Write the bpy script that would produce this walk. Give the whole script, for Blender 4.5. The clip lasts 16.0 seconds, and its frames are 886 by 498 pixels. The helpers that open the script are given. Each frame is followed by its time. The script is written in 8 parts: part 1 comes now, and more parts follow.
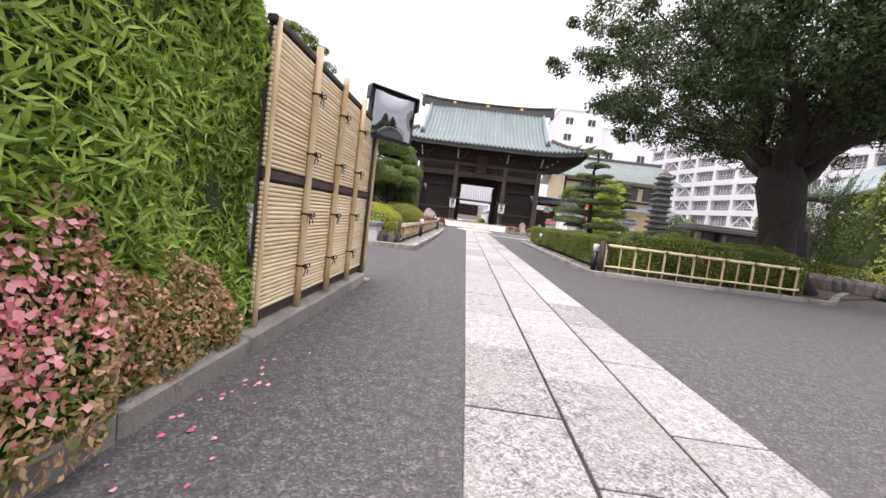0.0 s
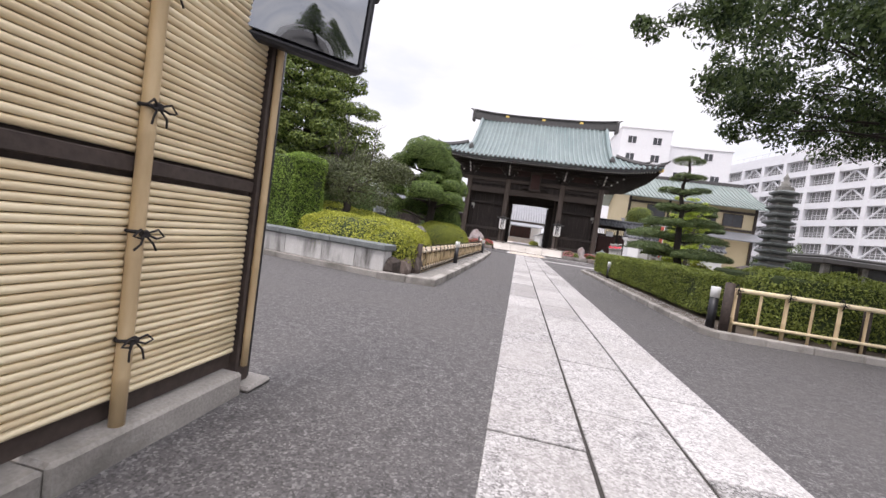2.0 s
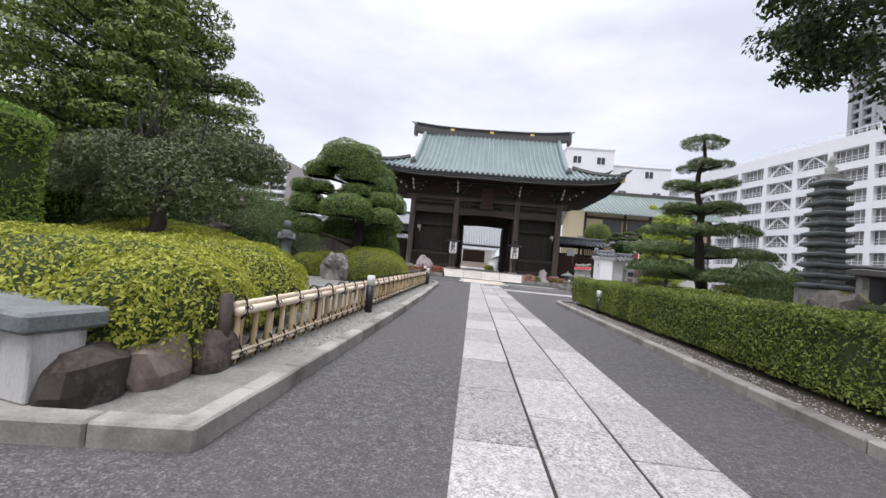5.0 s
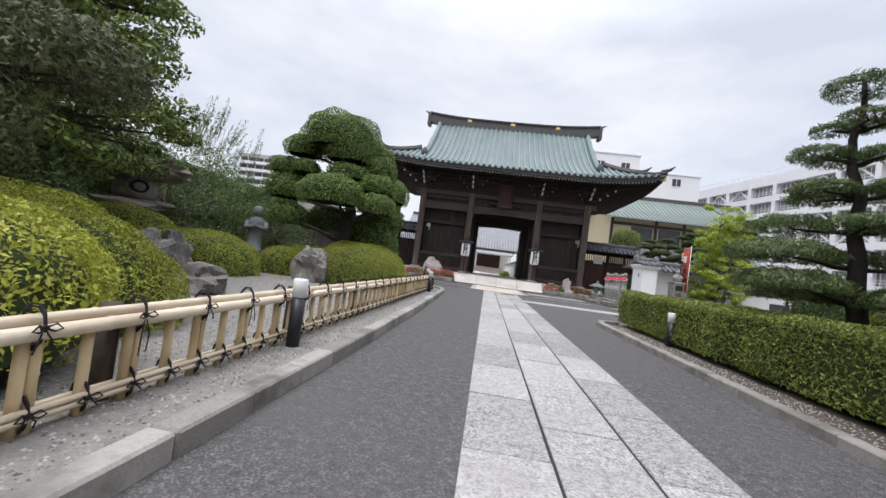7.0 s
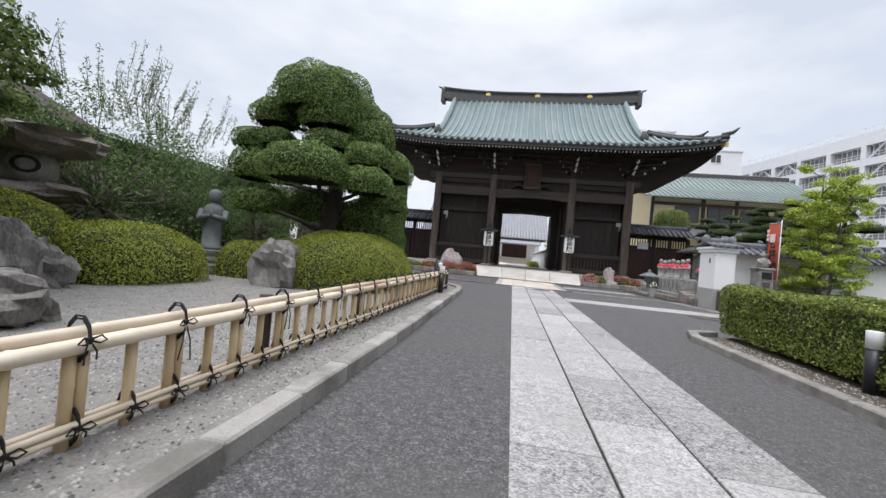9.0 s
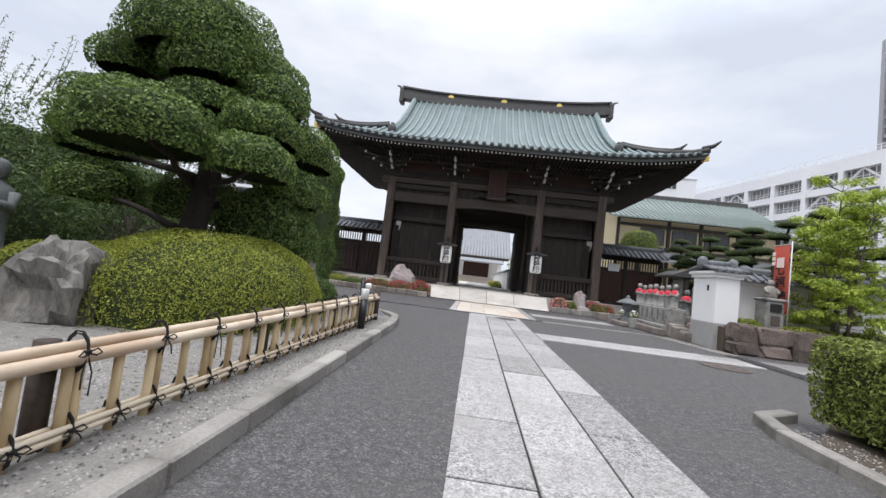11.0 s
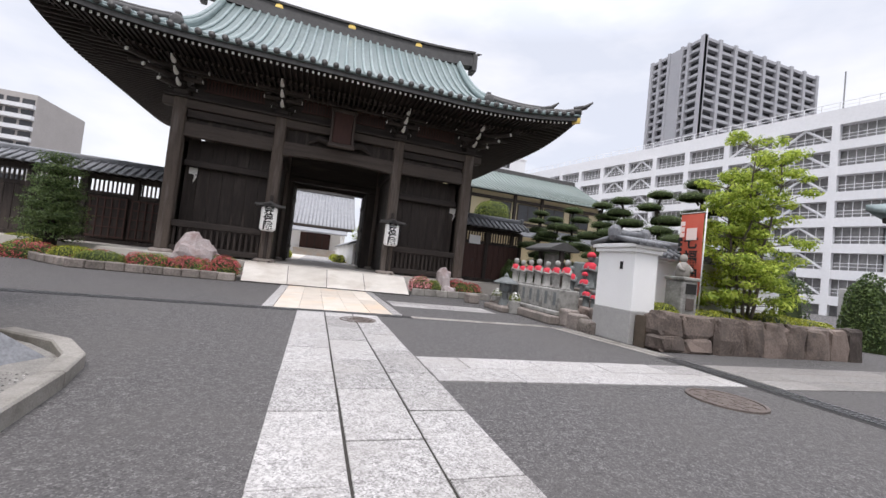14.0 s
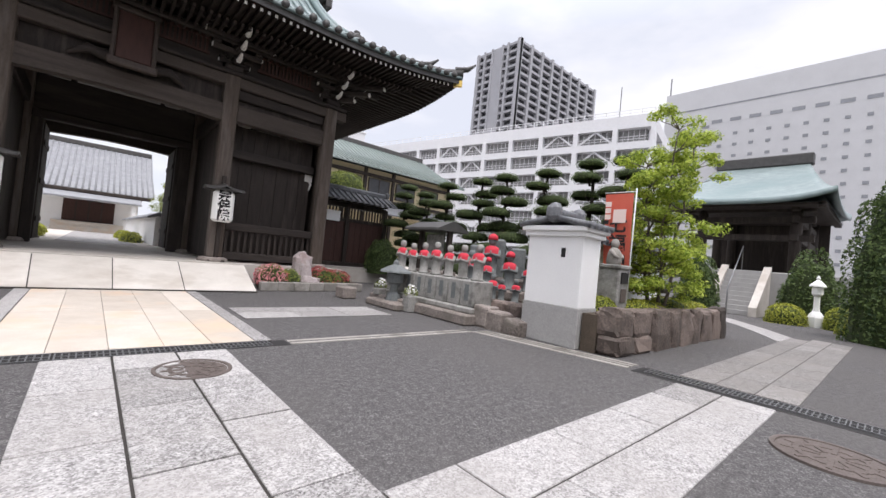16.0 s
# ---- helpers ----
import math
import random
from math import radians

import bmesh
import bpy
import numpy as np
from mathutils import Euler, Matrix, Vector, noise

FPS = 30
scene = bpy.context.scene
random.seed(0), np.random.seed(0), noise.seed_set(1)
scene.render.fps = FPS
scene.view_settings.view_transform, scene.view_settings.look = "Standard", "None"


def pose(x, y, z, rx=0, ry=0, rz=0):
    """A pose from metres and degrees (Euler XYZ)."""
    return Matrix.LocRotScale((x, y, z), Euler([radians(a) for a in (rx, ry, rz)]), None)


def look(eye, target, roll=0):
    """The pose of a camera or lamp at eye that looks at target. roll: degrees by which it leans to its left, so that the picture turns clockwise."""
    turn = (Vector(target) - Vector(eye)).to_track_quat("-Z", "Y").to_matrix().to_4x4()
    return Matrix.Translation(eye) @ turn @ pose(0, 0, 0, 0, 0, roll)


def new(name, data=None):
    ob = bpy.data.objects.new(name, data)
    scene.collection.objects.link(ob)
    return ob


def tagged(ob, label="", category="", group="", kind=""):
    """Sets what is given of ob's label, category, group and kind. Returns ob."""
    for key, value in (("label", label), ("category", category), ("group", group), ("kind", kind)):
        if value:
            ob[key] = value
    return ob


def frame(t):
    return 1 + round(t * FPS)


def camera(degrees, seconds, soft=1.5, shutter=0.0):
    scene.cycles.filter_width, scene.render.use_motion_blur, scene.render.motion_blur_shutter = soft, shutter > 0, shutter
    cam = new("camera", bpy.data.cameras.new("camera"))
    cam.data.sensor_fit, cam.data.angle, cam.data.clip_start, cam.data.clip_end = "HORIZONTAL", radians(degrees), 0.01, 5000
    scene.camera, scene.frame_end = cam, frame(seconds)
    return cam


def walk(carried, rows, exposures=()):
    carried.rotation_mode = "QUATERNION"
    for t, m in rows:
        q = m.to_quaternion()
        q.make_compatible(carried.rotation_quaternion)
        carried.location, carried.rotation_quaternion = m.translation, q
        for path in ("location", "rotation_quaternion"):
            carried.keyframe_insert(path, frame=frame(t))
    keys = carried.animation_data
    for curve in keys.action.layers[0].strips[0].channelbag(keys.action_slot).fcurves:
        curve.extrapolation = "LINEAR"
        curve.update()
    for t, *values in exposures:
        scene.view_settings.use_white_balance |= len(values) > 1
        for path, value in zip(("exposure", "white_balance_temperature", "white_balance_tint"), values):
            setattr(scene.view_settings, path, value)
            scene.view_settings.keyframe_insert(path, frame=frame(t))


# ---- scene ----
cam = camera(95.8, 16.0)
METRES, EYE, TILT, LEAN, TURN = 25.0, 0.96, -0.72, 0.0, 2.72
ROWS = [
    (0.0, 0.0, 0.0, 0.0, 0.53, -4.22, -7.16),
    (0.5, 0.0077, 0.0286, 0.0008, 2.06, -3.47, -7.54),
    (1.0, 0.0109, 0.0577, 0.0013, 4.38, -3.67, -8.93),
    (1.5, 0.0122, 0.0881, 0.0017, 6.75, -3.87, -7.88),
    (2.0, 0.0109, 0.1209, 0.0031, 8.01, -2.17, -8.25),
    (2.5, 0.0121, 0.1528, 0.0042, 5.72, -1.53, -6.96),
    (3.0, 0.0136, 0.1854, 0.0052, 4.09, -0.32, -9.04),
    (3.5, 0.016, 0.2159, 0.0064, 5.79, -1.97, -6.78),
    (4.0, 0.0171, 0.2479, 0.0072, 1.14, 1.95, -5.54),
    (6.5, 0.0247, 0.405, 0.0074, 3.17, 2.46, -6.09),
    (7.0, 0.0261, 0.438, 0.0074, 3.49, 2.82, -7.48),
    (7.5, 0.0288, 0.4684, 0.0094, 6.96, 4.73, -5.67),
    (8.0, 0.0297, 0.4996, 0.0087, 7.52, 4.12, -6.82),
    (8.5, 0.0299, 0.5298, 0.0096, 9.18, 2.81, -6.0),
    (9.0, 0.0285, 0.5634, 0.0095, 7.1, 1.36, -5.35),
    (9.5, 0.0311, 0.5948, 0.0107, 3.95, 3.19, -3.98),
    (12.0, 0.0444, 0.7494, 0.0171, -0.13, 4.49, -8.95),
    (12.5, 0.0473, 0.78, 0.0184, -1.99, 4.06, -9.34),
    (13.0, 0.0485, 0.8125, 0.0184, -5.07, 3.11, -9.07),
    (13.5, 0.0515, 0.842, 0.0197, -11.13, 3.01, -7.36),
    (14.0, 0.0535, 0.8709, 0.0201, -20.63, 2.92, -6.11),
    (14.5, 0.0556, 0.9005, 0.0213, -26.11, 2.5, -5.18),
    (15.0, 0.057, 0.9327, 0.0242, -33.43, 1.74, -2.74),
    (15.5, 0.0608, 0.9661, 0.0258, -38.83, 2.59, -3.92),
    (16.0, 0.0613, 0.9955, 0.0257, -44.32, 1.88, -5.18),
]
walk(cam, [(t, pose(0, 0, EYE, TILT, LEAN, TURN) @ pose(METRES * x, METRES * y, METRES * z, 90 + pitch, roll, yaw)) for t, x, y, z, yaw, pitch, roll in ROWS],
     [(0.0, 0.76, 6750, 19), (2.0, 0.55, 6650, 17), (3.0, 0.40, 6450, 15), (4.0, 0.36, 6350, 14), (7.0, 0.25, 6350, 11), (9.5, 0.24, 6300, 10), (12.5, 0.33, 6400, 12), (16.0, 0.40, 6550, 14)])

# ---- world and light ----
world = bpy.data.worlds.new("overcast_sky")
scene.world = world
world.use_nodes = True
wn, wl = world.node_tree.nodes, world.node_tree.links
wn.clear()
w_out = wn.new("ShaderNodeOutputWorld")
w_bg = wn.new("ShaderNodeBackground")
w_sky = wn.new("ShaderNodeTexSky")
w_sky.sky_type = "NISHITA"
w_sky.sun_disc = False
w_sky.sun_elevation = radians(58)
w_sky.sun_rotation = radians(200)
w_tc = wn.new("ShaderNodeTexCoord")
w_map = wn.new("ShaderNodeMapping")
w_map.inputs["Scale"].default_value = (1.0, 1.0, 2.6)
w_noise = wn.new("ShaderNodeTexNoise")
w_noise.inputs["Scale"].default_value = 2.2
w_noise.inputs["Detail"].default_value = 5.0
w_noise.inputs["Roughness"].default_value = 0.55
w_ramp = wn.new("ShaderNodeValToRGB")
w_ramp.color_ramp.elements[0].position = 0.36
w_ramp.color_ramp.elements[0].color = (0.655, 0.695, 0.775, 1)
w_ramp.color_ramp.elements[1].position = 0.62
w_ramp.color_ramp.elements[1].color = (0.87, 0.88, 0.91, 1)
w_sep = wn.new("ShaderNodeSeparateXYZ")
w_up = wn.new("ShaderNodeMapRange")
w_up.inputs["From Min"].default_value = 0.5
w_up.inputs["From Max"].default_value = 1.0
w_up.inputs["To Min"].default_value = 1.0
w_up.inputs["To Max"].default_value = 3.0
w_mul = wn.new("ShaderNodeVectorMath")
w_mul.operation = "SCALE"
w_dim = wn.new("ShaderNodeVectorMath")
w_dim.operation = "SCALE"
w_dim.inputs["Scale"].default_value = 0.08
w_mix = wn.new("ShaderNodeMix")
w_mix.data_type = "RGBA"
w_mix.inputs["Factor"].default_value = 0.88
wl.new(w_tc.outputs["Generated"], w_map.inputs["Vector"])
wl.new(w_map.outputs["Vector"], w_noise.inputs["Vector"])
wl.new(w_noise.outputs["Fac"], w_ramp.inputs["Fac"])
wl.new(w_tc.outputs["Generated"], w_sep.inputs["Vector"])
wl.new(w_sep.outputs["Z"], w_up.inputs["Value"])
wl.new(w_ramp.outputs["Color"], w_mul.inputs[0])
wl.new(w_up.outputs["Result"], w_mul.inputs["Scale"])
wl.new(w_sky.outputs["Color"], w_dim.inputs[0])
wl.new(w_dim.outputs["Vector"], w_mix.inputs["A"])
wl.new(w_mul.outputs["Vector"], w_mix.inputs["B"])
wl.new(w_mix.outputs["Result"], w_bg.inputs["Color"])
w_bg.inputs["Strength"].default_value = 1.0
wl.new(w_bg.outputs["Background"], w_out.inputs["Surface"])

sun_data = bpy.data.lights.new("sun", "SUN")
sun_data.energy = 1.4
sun_data.angle = radians(20)
sun_data.color = (1.0, 0.97, 0.93)
sun = new("sun", sun_data)
sun.matrix_world = look((0, 0, 40), (6, 16, 0))


# ---- materials ----
def mat(name, c1, c2, scale=6.0, rough=0.8, bump=0.0, fine=60.0, metal=0.0, c3=None, obj_var=0.0, island=False, spec=0.4,
        stretch=(1, 1, 1), big=0.6, transl=0.0):
    """Two scales of noise between colours c1 and c2, with stains of c3, and a fine relief."""
    m = bpy.data.materials.new(name)
    m.use_nodes = True
    n, l = m.node_tree.nodes, m.node_tree.links
    b = n["Principled BSDF"]
    geo = n.new("ShaderNodeNewGeometry")
    mp = n.new("ShaderNodeMapping")
    mp.inputs["Scale"].default_value = stretch
    l.new(geo.outputs["Position"], mp.inputs["Vector"])
    n1 = n.new("ShaderNodeTexNoise")
    n1.inputs["Scale"].default_value = scale
    n1.inputs["Detail"].default_value = 6
    n1.inputs["Roughness"].default_value = 0.65
    n2 = n.new("ShaderNodeTexNoise")
    n2.inputs["Scale"].default_value = fine
    n2.inputs["Detail"].default_value = 3
    l.new(mp.outputs["Vector"], n1.inputs["Vector"])
    l.new(mp.outputs["Vector"], n2.inputs["Vector"])
    ad = n.new("ShaderNodeMath")
    ad.operation = "MULTIPLY_ADD"
    ad.inputs[1].default_value = 0.5
    l.new(n2.outputs["Fac"], ad.inputs[0])
    hf = n.new("ShaderNodeMath")
    hf.operation = "MULTIPLY"
    hf.inputs[1].default_value = 0.5
    l.new(n1.outputs["Fac"], hf.inputs[0])
    l.new(hf.outputs[0], ad.inputs[2])
    fac = ad.outputs[0]
    if island or obj_var:
        src = geo.outputs["Random Per Island"] if island else n.new("ShaderNodeObjectInfo").outputs["Random"]
        v = n.new("ShaderNodeMath")
        v.operation = "MULTIPLY_ADD"
        v.inputs[1].default_value = obj_var or 0.5
        l.new(src, v.inputs[0])
        sh = n.new("ShaderNodeMath")
        sh.operation = "SUBTRACT"
        sh.inputs[1].default_value = (obj_var or 0.5) / 2
        l.new(fac, sh.inputs[0])
        l.new(sh.outputs[0], v.inputs[2])
        fac = v.outputs[0]
    r = n.new("ShaderNodeValToRGB")
    r.color_ramp.elements[0].position = 0.28
    r.color_ramp.elements[1].position = 0.72
    r.color_ramp.elements[0].color = (*c1, 1)
    r.color_ramp.elements[1].color = (*c2, 1)
    l.new(fac, r.inputs["Fac"])
    col = r.outputs["Color"]
    if c3:
        n3 = n.new("ShaderNodeTexNoise")
        n3.inputs["Scale"].default_value = big
        n3.inputs["Detail"].default_value = 8
        n3.inputs["Roughness"].default_value = 0.6
        l.new(mp.outputs["Vector"], n3.inputs["Vector"])
        r3 = n.new("ShaderNodeValToRGB")
        r3.color_ramp.elements[0].position = 0.5
        r3.color_ramp.elements[1].position = 0.68
        l.new(n3.outputs["Fac"], r3.inputs["Fac"])
        mx = n.new("ShaderNodeMix")
        mx.data_type = "RGBA"
        l.new(r3.outputs["Color"], mx.inputs["Factor"])
        l.new(col, mx.inputs["A"])
        mx.inputs["B"].default_value = (*c3, 1)
        col = mx.outputs["Result"]
    l.new(col, b.inputs["Base Color"])
    b.inputs["Roughness"].default_value = rough
    b.inputs["Metallic"].default_value = metal
    b.inputs["Specular IOR Level"].default_value = spec
    if bump:
        bp = n.new("ShaderNodeBump")
        bp.inputs["Strength"].default_value = min(1.0, bump)
        bp.inputs["Distance"].default_value = 0.01
        l.new(ad.outputs[0], bp.inputs["Height"])
        l.new(bp.outputs["Normal"], b.inputs["Normal"])
    if transl:
        tr = n.new("ShaderNodeBsdfTranslucent")
        l.new(col, tr.inputs["Color"])
        ms = n.new("ShaderNodeMixShader")
        ms.inputs["Fac"].default_value = transl
        l.new(b.outputs["BSDF"], ms.inputs[1])
        l.new(tr.outputs["BSDF"], ms.inputs[2])
        l.new(ms.outputs["Shader"], n["Material Output"].inputs["Surface"])
    return m


def speckled(name, dark, light, patch, cell=120.0, rough=0.9, bump=0.6, obj_var=0.0, big=0.5, middle=0.36, grain=0.55):
    """Ground stone: small grains of several greys, with wide worn patches."""
    m = bpy.data.materials.new(name)
    m.use_nodes = True
    n, l = m.node_tree.nodes, m.node_tree.links
    b = n["Principled BSDF"]
    geo = n.new("ShaderNodeNewGeometry")
    vo = n.new("ShaderNodeTexVoronoi")
    vo.inputs["Scale"].default_value = cell
    l.new(geo.outputs["Position"], vo.inputs["Vector"])
    sep = n.new("ShaderNodeSeparateColor")
    l.new(vo.outputs["Color"], sep.inputs["Color"])
    mid = n.new("ShaderNodeTexNoise")
    mid.inputs["Scale"].default_value = 14.0
    mid.inputs["Detail"].default_value = 6
    mid.inputs["Roughness"].default_value = 0.7
    l.new(geo.outputs["Position"], mid.inputs["Vector"])
    ad = n.new("ShaderNodeMath")
    ad.operation = "MULTIPLY_ADD"
    ad.inputs[1].default_value = grain
    l.new(sep.outputs["Red"], ad.inputs[0])
    sc = n.new("ShaderNodeMath")
    sc.operation = "MULTIPLY_ADD"
    sc.inputs[1].default_value = 0.9
    sc.inputs[2].default_value = -0.22
    l.new(mid.outputs["Fac"], sc.inputs[0])
    l.new(sc.outputs[0], ad.inputs[2])
    fac = ad.outputs[0]
    if obj_var:
        oi = n.new("ShaderNodeObjectInfo")
        ov = n.new("ShaderNodeMath")
        ov.operation = "MULTIPLY_ADD"
        ov.inputs[1].default_value = obj_var
        l.new(oi.outputs["Random"], ov.inputs[0])
        sh = n.new("ShaderNodeMath")
        sh.operation = "SUBTRACT"
        sh.inputs[1].default_value = obj_var / 2
        l.new(fac, sh.inputs[0])
        l.new(sh.outputs[0], ov.inputs[2])
        fac = ov.outputs[0]
    r = n.new("ShaderNodeValToRGB")
    r.color_ramp.elements[0].position = 0.1
    r.color_ramp.elements[1].position = 0.85
    r.color_ramp.elements[0].color = (*dark, 1)
    r.color_ramp.elements[1].color = (*light, 1)
    e = r.color_ramp.elements.new(0.6)
    e.color = (*[a + (c - a) * middle for a, c in zip(dark, light)], 1)
    l.new(fac, r.inputs["Fac"])
    pt = n.new("ShaderNodeTexNoise")
    pt.inputs["Scale"].default_value = big
    pt.inputs["Detail"].default_value = 7
    pt.inputs["Roughness"].default_value = 0.6
    l.new(geo.outputs["Position"], pt.inputs["Vector"])
    pr = n.new("ShaderNodeValToRGB")
    pr.color_ramp.elements[0].position = 0.42
    pr.color_ramp.elements[1].position = 0.66
    pr.color_ramp.elements[1].color = (0.6, 0.6, 0.6, 1)
    l.new(pt.outputs["Fac"], pr.inputs["Fac"])
    mx = n.new("ShaderNodeMix")
    mx.data_type = "RGBA"
    l.new(pr.outputs["Color"], mx.inputs["Factor"])
    l.new(r.outputs["Color"], mx.inputs["A"])
    mx.inputs["B"].default_value = (*patch, 1)
    l.new(mx.outputs["Result"], b.inputs["Base Color"])
    b.inputs["Roughness"].default_value = rough
    b.inputs["Specular IOR Level"].default_value = 0.35
    bp = n.new("ShaderNodeBump")
    bp.inputs["Strength"].default_value = bump
    bp.inputs["Distance"].default_value = 0.006
    l.new(fac, bp.inputs["Height"])
    l.new(bp.outputs["Normal"], b.inputs["Normal"])
    return m


ASPHALT = speckled("asphalt", (0.038, 0.036, 0.036), (0.225, 0.213, 0.212), (0.105, 0.098, 0.095), 100.0, 0.88, 1.0, grain=0.53)
GRANITE = speckled("pale_granite", (0.10, 0.095, 0.092), (0.56, 0.54, 0.53), (0.34, 0.32, 0.305), 90.0, 0.72, 0.7, 0.28, 1.2, 0.66, 0.54)
YELLOW_STONE = mat("yellow_stone", (0.46, 0.40, 0.34), (0.66, 0.60, 0.53), 2.5, 0.75, 0.25, 90.0, obj_var=0.35, c3=(0.62, 0.47, 0.34), big=0.9)
RAMP_STONE = mat("worn_ramp_stone", (0.50, 0.465, 0.42), (0.72, 0.68, 0.63), 2.0, 0.8, 0.25, 90.0, obj_var=0.3, c3=(0.46, 0.41, 0.36))
GREY_SLAB = speckled("grey_slab", (0.10, 0.094, 0.09), (0.36, 0.34, 0.325), (0.23, 0.21, 0.195), 90.0, 0.75, 0.6, 0.24, 1.2, 0.5)
JOINT = mat("dark_joint", (0.018, 0.016, 0.014), (0.06, 0.054, 0.048), 8.0, 0.95, 0.4)
CONCRETE = mat("kerb_concrete", (0.20, 0.186, 0.168), (0.38, 0.355, 0.325), 4.0, 0.85, 0.6, 70.0, obj_var=0.35, c3=(0.13, 0.12, 0.105), big=1.6)
STAINED_BLOCK = mat("stained_pale_block", (0.36, 0.35, 0.335), (0.58, 0.565, 0.545), 3.0, 0.85, 0.4, 60.0, obj_var=0.3, c3=(0.10, 0.095, 0.088), stretch=(2.2, 2.2, 0.5), big=1.5)
GRAVEL = mat("gravel", (0.12, 0.113, 0.104), (0.31, 0.292, 0.27), 9.0, 0.9, 0.8, 80.0)
GRAVEL_PEBBLE = mat("pebble", (0.11, 0.106, 0.10), (0.42, 0.40, 0.38), 9.0, 0.85, 0.2, 80.0, island=True, obj_var=0.8)
SOIL = mat("soil", (0.05, 0.04, 0.03), (0.13, 0.10, 0.075), 5.0, 0.95, 0.8, 50.0)
OLD_WOOD = mat("weathered_dark_timber", (0.012, 0.009, 0.0078), (0.052, 0.039, 0.033), 2.0, 0.75, 0.6, 26.0, c3=(0.066, 0.051, 0.044), stretch=(6, 6, 0.7), big=0.5)
BEAM_WOOD = mat("weathered_dark_beam", (0.012, 0.009, 0.0078), (0.048, 0.036, 0.031), 2.0, 0.75, 0.6, 26.0, c3=(0.06, 0.046, 0.04), stretch=(0.7, 6, 6), big=0.5)
PILLAR_WOOD = mat("weathered_pillar_timber", (0.035, 0.027, 0.022), (0.135, 0.102, 0.082), 2.0, 0.8, 0.5, 26.0, c3=(0.16, 0.135, 0.12), stretch=(6, 6, 0.7), big=0.6)
TIE_BEAM = mat("sun_bleached_tie_beam", (0.03, 0.023, 0.02), (0.115, 0.09, 0.076), 1.6, 0.8, 0.8, 24.0, c3=(0.045, 0.035, 0.03), stretch=(0.6, 7, 7), big=0.8)
# eave shade is put into this colour, a darker copy of BEAM_WOOD
RAFTER_WOOD = mat("shade_darkened_rafter", (0.012, 0.0082, 0.0068), (0.034, 0.023, 0.019), 2.0, 0.8, 0.4, 26.0)
RED_WOOD = mat("red_brown_timber", (0.030, 0.014, 0.011), (0.085, 0.038, 0.030), 2.0, 0.7, 0.4, 26.0, stretch=(5, 5, 0.8))
PALE_END = mat("white_painted_rafter_end", (0.55, 0.53, 0.49), (0.78, 0.76, 0.72), 9.0, 0.8)
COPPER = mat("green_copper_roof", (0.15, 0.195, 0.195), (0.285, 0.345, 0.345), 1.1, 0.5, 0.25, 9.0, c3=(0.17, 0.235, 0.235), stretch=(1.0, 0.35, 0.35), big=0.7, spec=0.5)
# darker COPPER: shade between the rolls is put into the pan colour
COPPER_PAN = mat("shade_darkened_copper_pan", (0.085, 0.118, 0.118), (0.175, 0.225, 0.222), 1.1, 0.5, 0.25, 9.0, c3=(0.11, 0.15, 0.15), stretch=(1.0, 0.35, 0.35), big=0.7, spec=0.5)
OFFICE_ROOF = mat("dull_green_metal_roof", (0.13, 0.165, 0.155), (0.24, 0.285, 0.265), 0.9, 0.55, 0.2, 9.0, c3=(0.19, 0.22, 0.205), big=0.5, spec=0.5)
DARK_METAL = mat("dark_ridge_copper", (0.036, 0.034, 0.033), (0.10, 0.095, 0.092), 3.0, 0.55, 0.2, 30.0, spec=0.5)
GOLD = mat("gilt_metal", (0.62, 0.42, 0.10), (0.82, 0.62, 0.22), 9.0, 0.35, metal=0.9)
BAMBOO = mat("pale_bamboo", (0.66, 0.53, 0.33), (0.86, 0.74, 0.51), 6.0, 0.5, 0.1, 22.0, obj_var=0.4, stretch=(1.0, 0.25, 1.0), spec=0.5)
BAMBOO_RAIL = mat("weathered_bamboo_rail", (0.56, 0.45, 0.32), (0.80, 0.69, 0.54), 5.0, 0.5, 0.1, 22.0, obj_var=0.3, c3=(0.50, 0.36, 0.25), stretch=(1.0, 0.25, 1.0), big=2.0, spec=0.5)
BAMBOO_POST = mat("bamboo_post", (0.48, 0.35, 0.19), (0.70, 0.54, 0.33), 6.0, 0.5, 0.1, 22.0, obj_var=0.4, c3=(0.42, 0.30, 0.17), stretch=(1.0, 1.0, 0.25), spec=0.5)
TWINE = mat("black_hemp_twine", (0.010, 0.009, 0.009), (0.035, 0.03, 0.03), 30.0, 0.9, 0.4)
DARK_TRIM = mat("dark_stained_trim", (0.035, 0.026, 0.022), (0.085, 0.062, 0.052), 4.0, 0.7, 0.3, 30.0)
BLACK_PAINT = mat("black_paint", (0.012, 0.012, 0.014), (0.035, 0.035, 0.04), 5.0, 0.4)
WHITE_CAP = mat("white_lamp_cap", (0.70, 0.70, 0.69), (0.84, 0.84, 0.83), 8.0, 0.4)
PLASTER = mat("white_plaster", (0.82, 0.815, 0.81), (0.90, 0.895, 0.89), 1.5, 0.85, 0.1, 40.0, c3=(0.80, 0.79, 0.77))
GREY_DADO = mat("grey_mortar_dado", (0.30, 0.295, 0.285), (0.44, 0.43, 0.42), 2.5, 0.85, 0.2, 40.0)
GREY_TILE = mat("grey_roof_tile", (0.07, 0.073, 0.08), (0.22, 0.225, 0.24), 3.0, 0.5, 0.2, 25.0, obj_var=0.4)
HALL_TILE = mat("pale_grey_roof_tile", (0.17, 0.175, 0.19), (0.34, 0.345, 0.36), 2.0, 0.6, 0.2, 15.0)
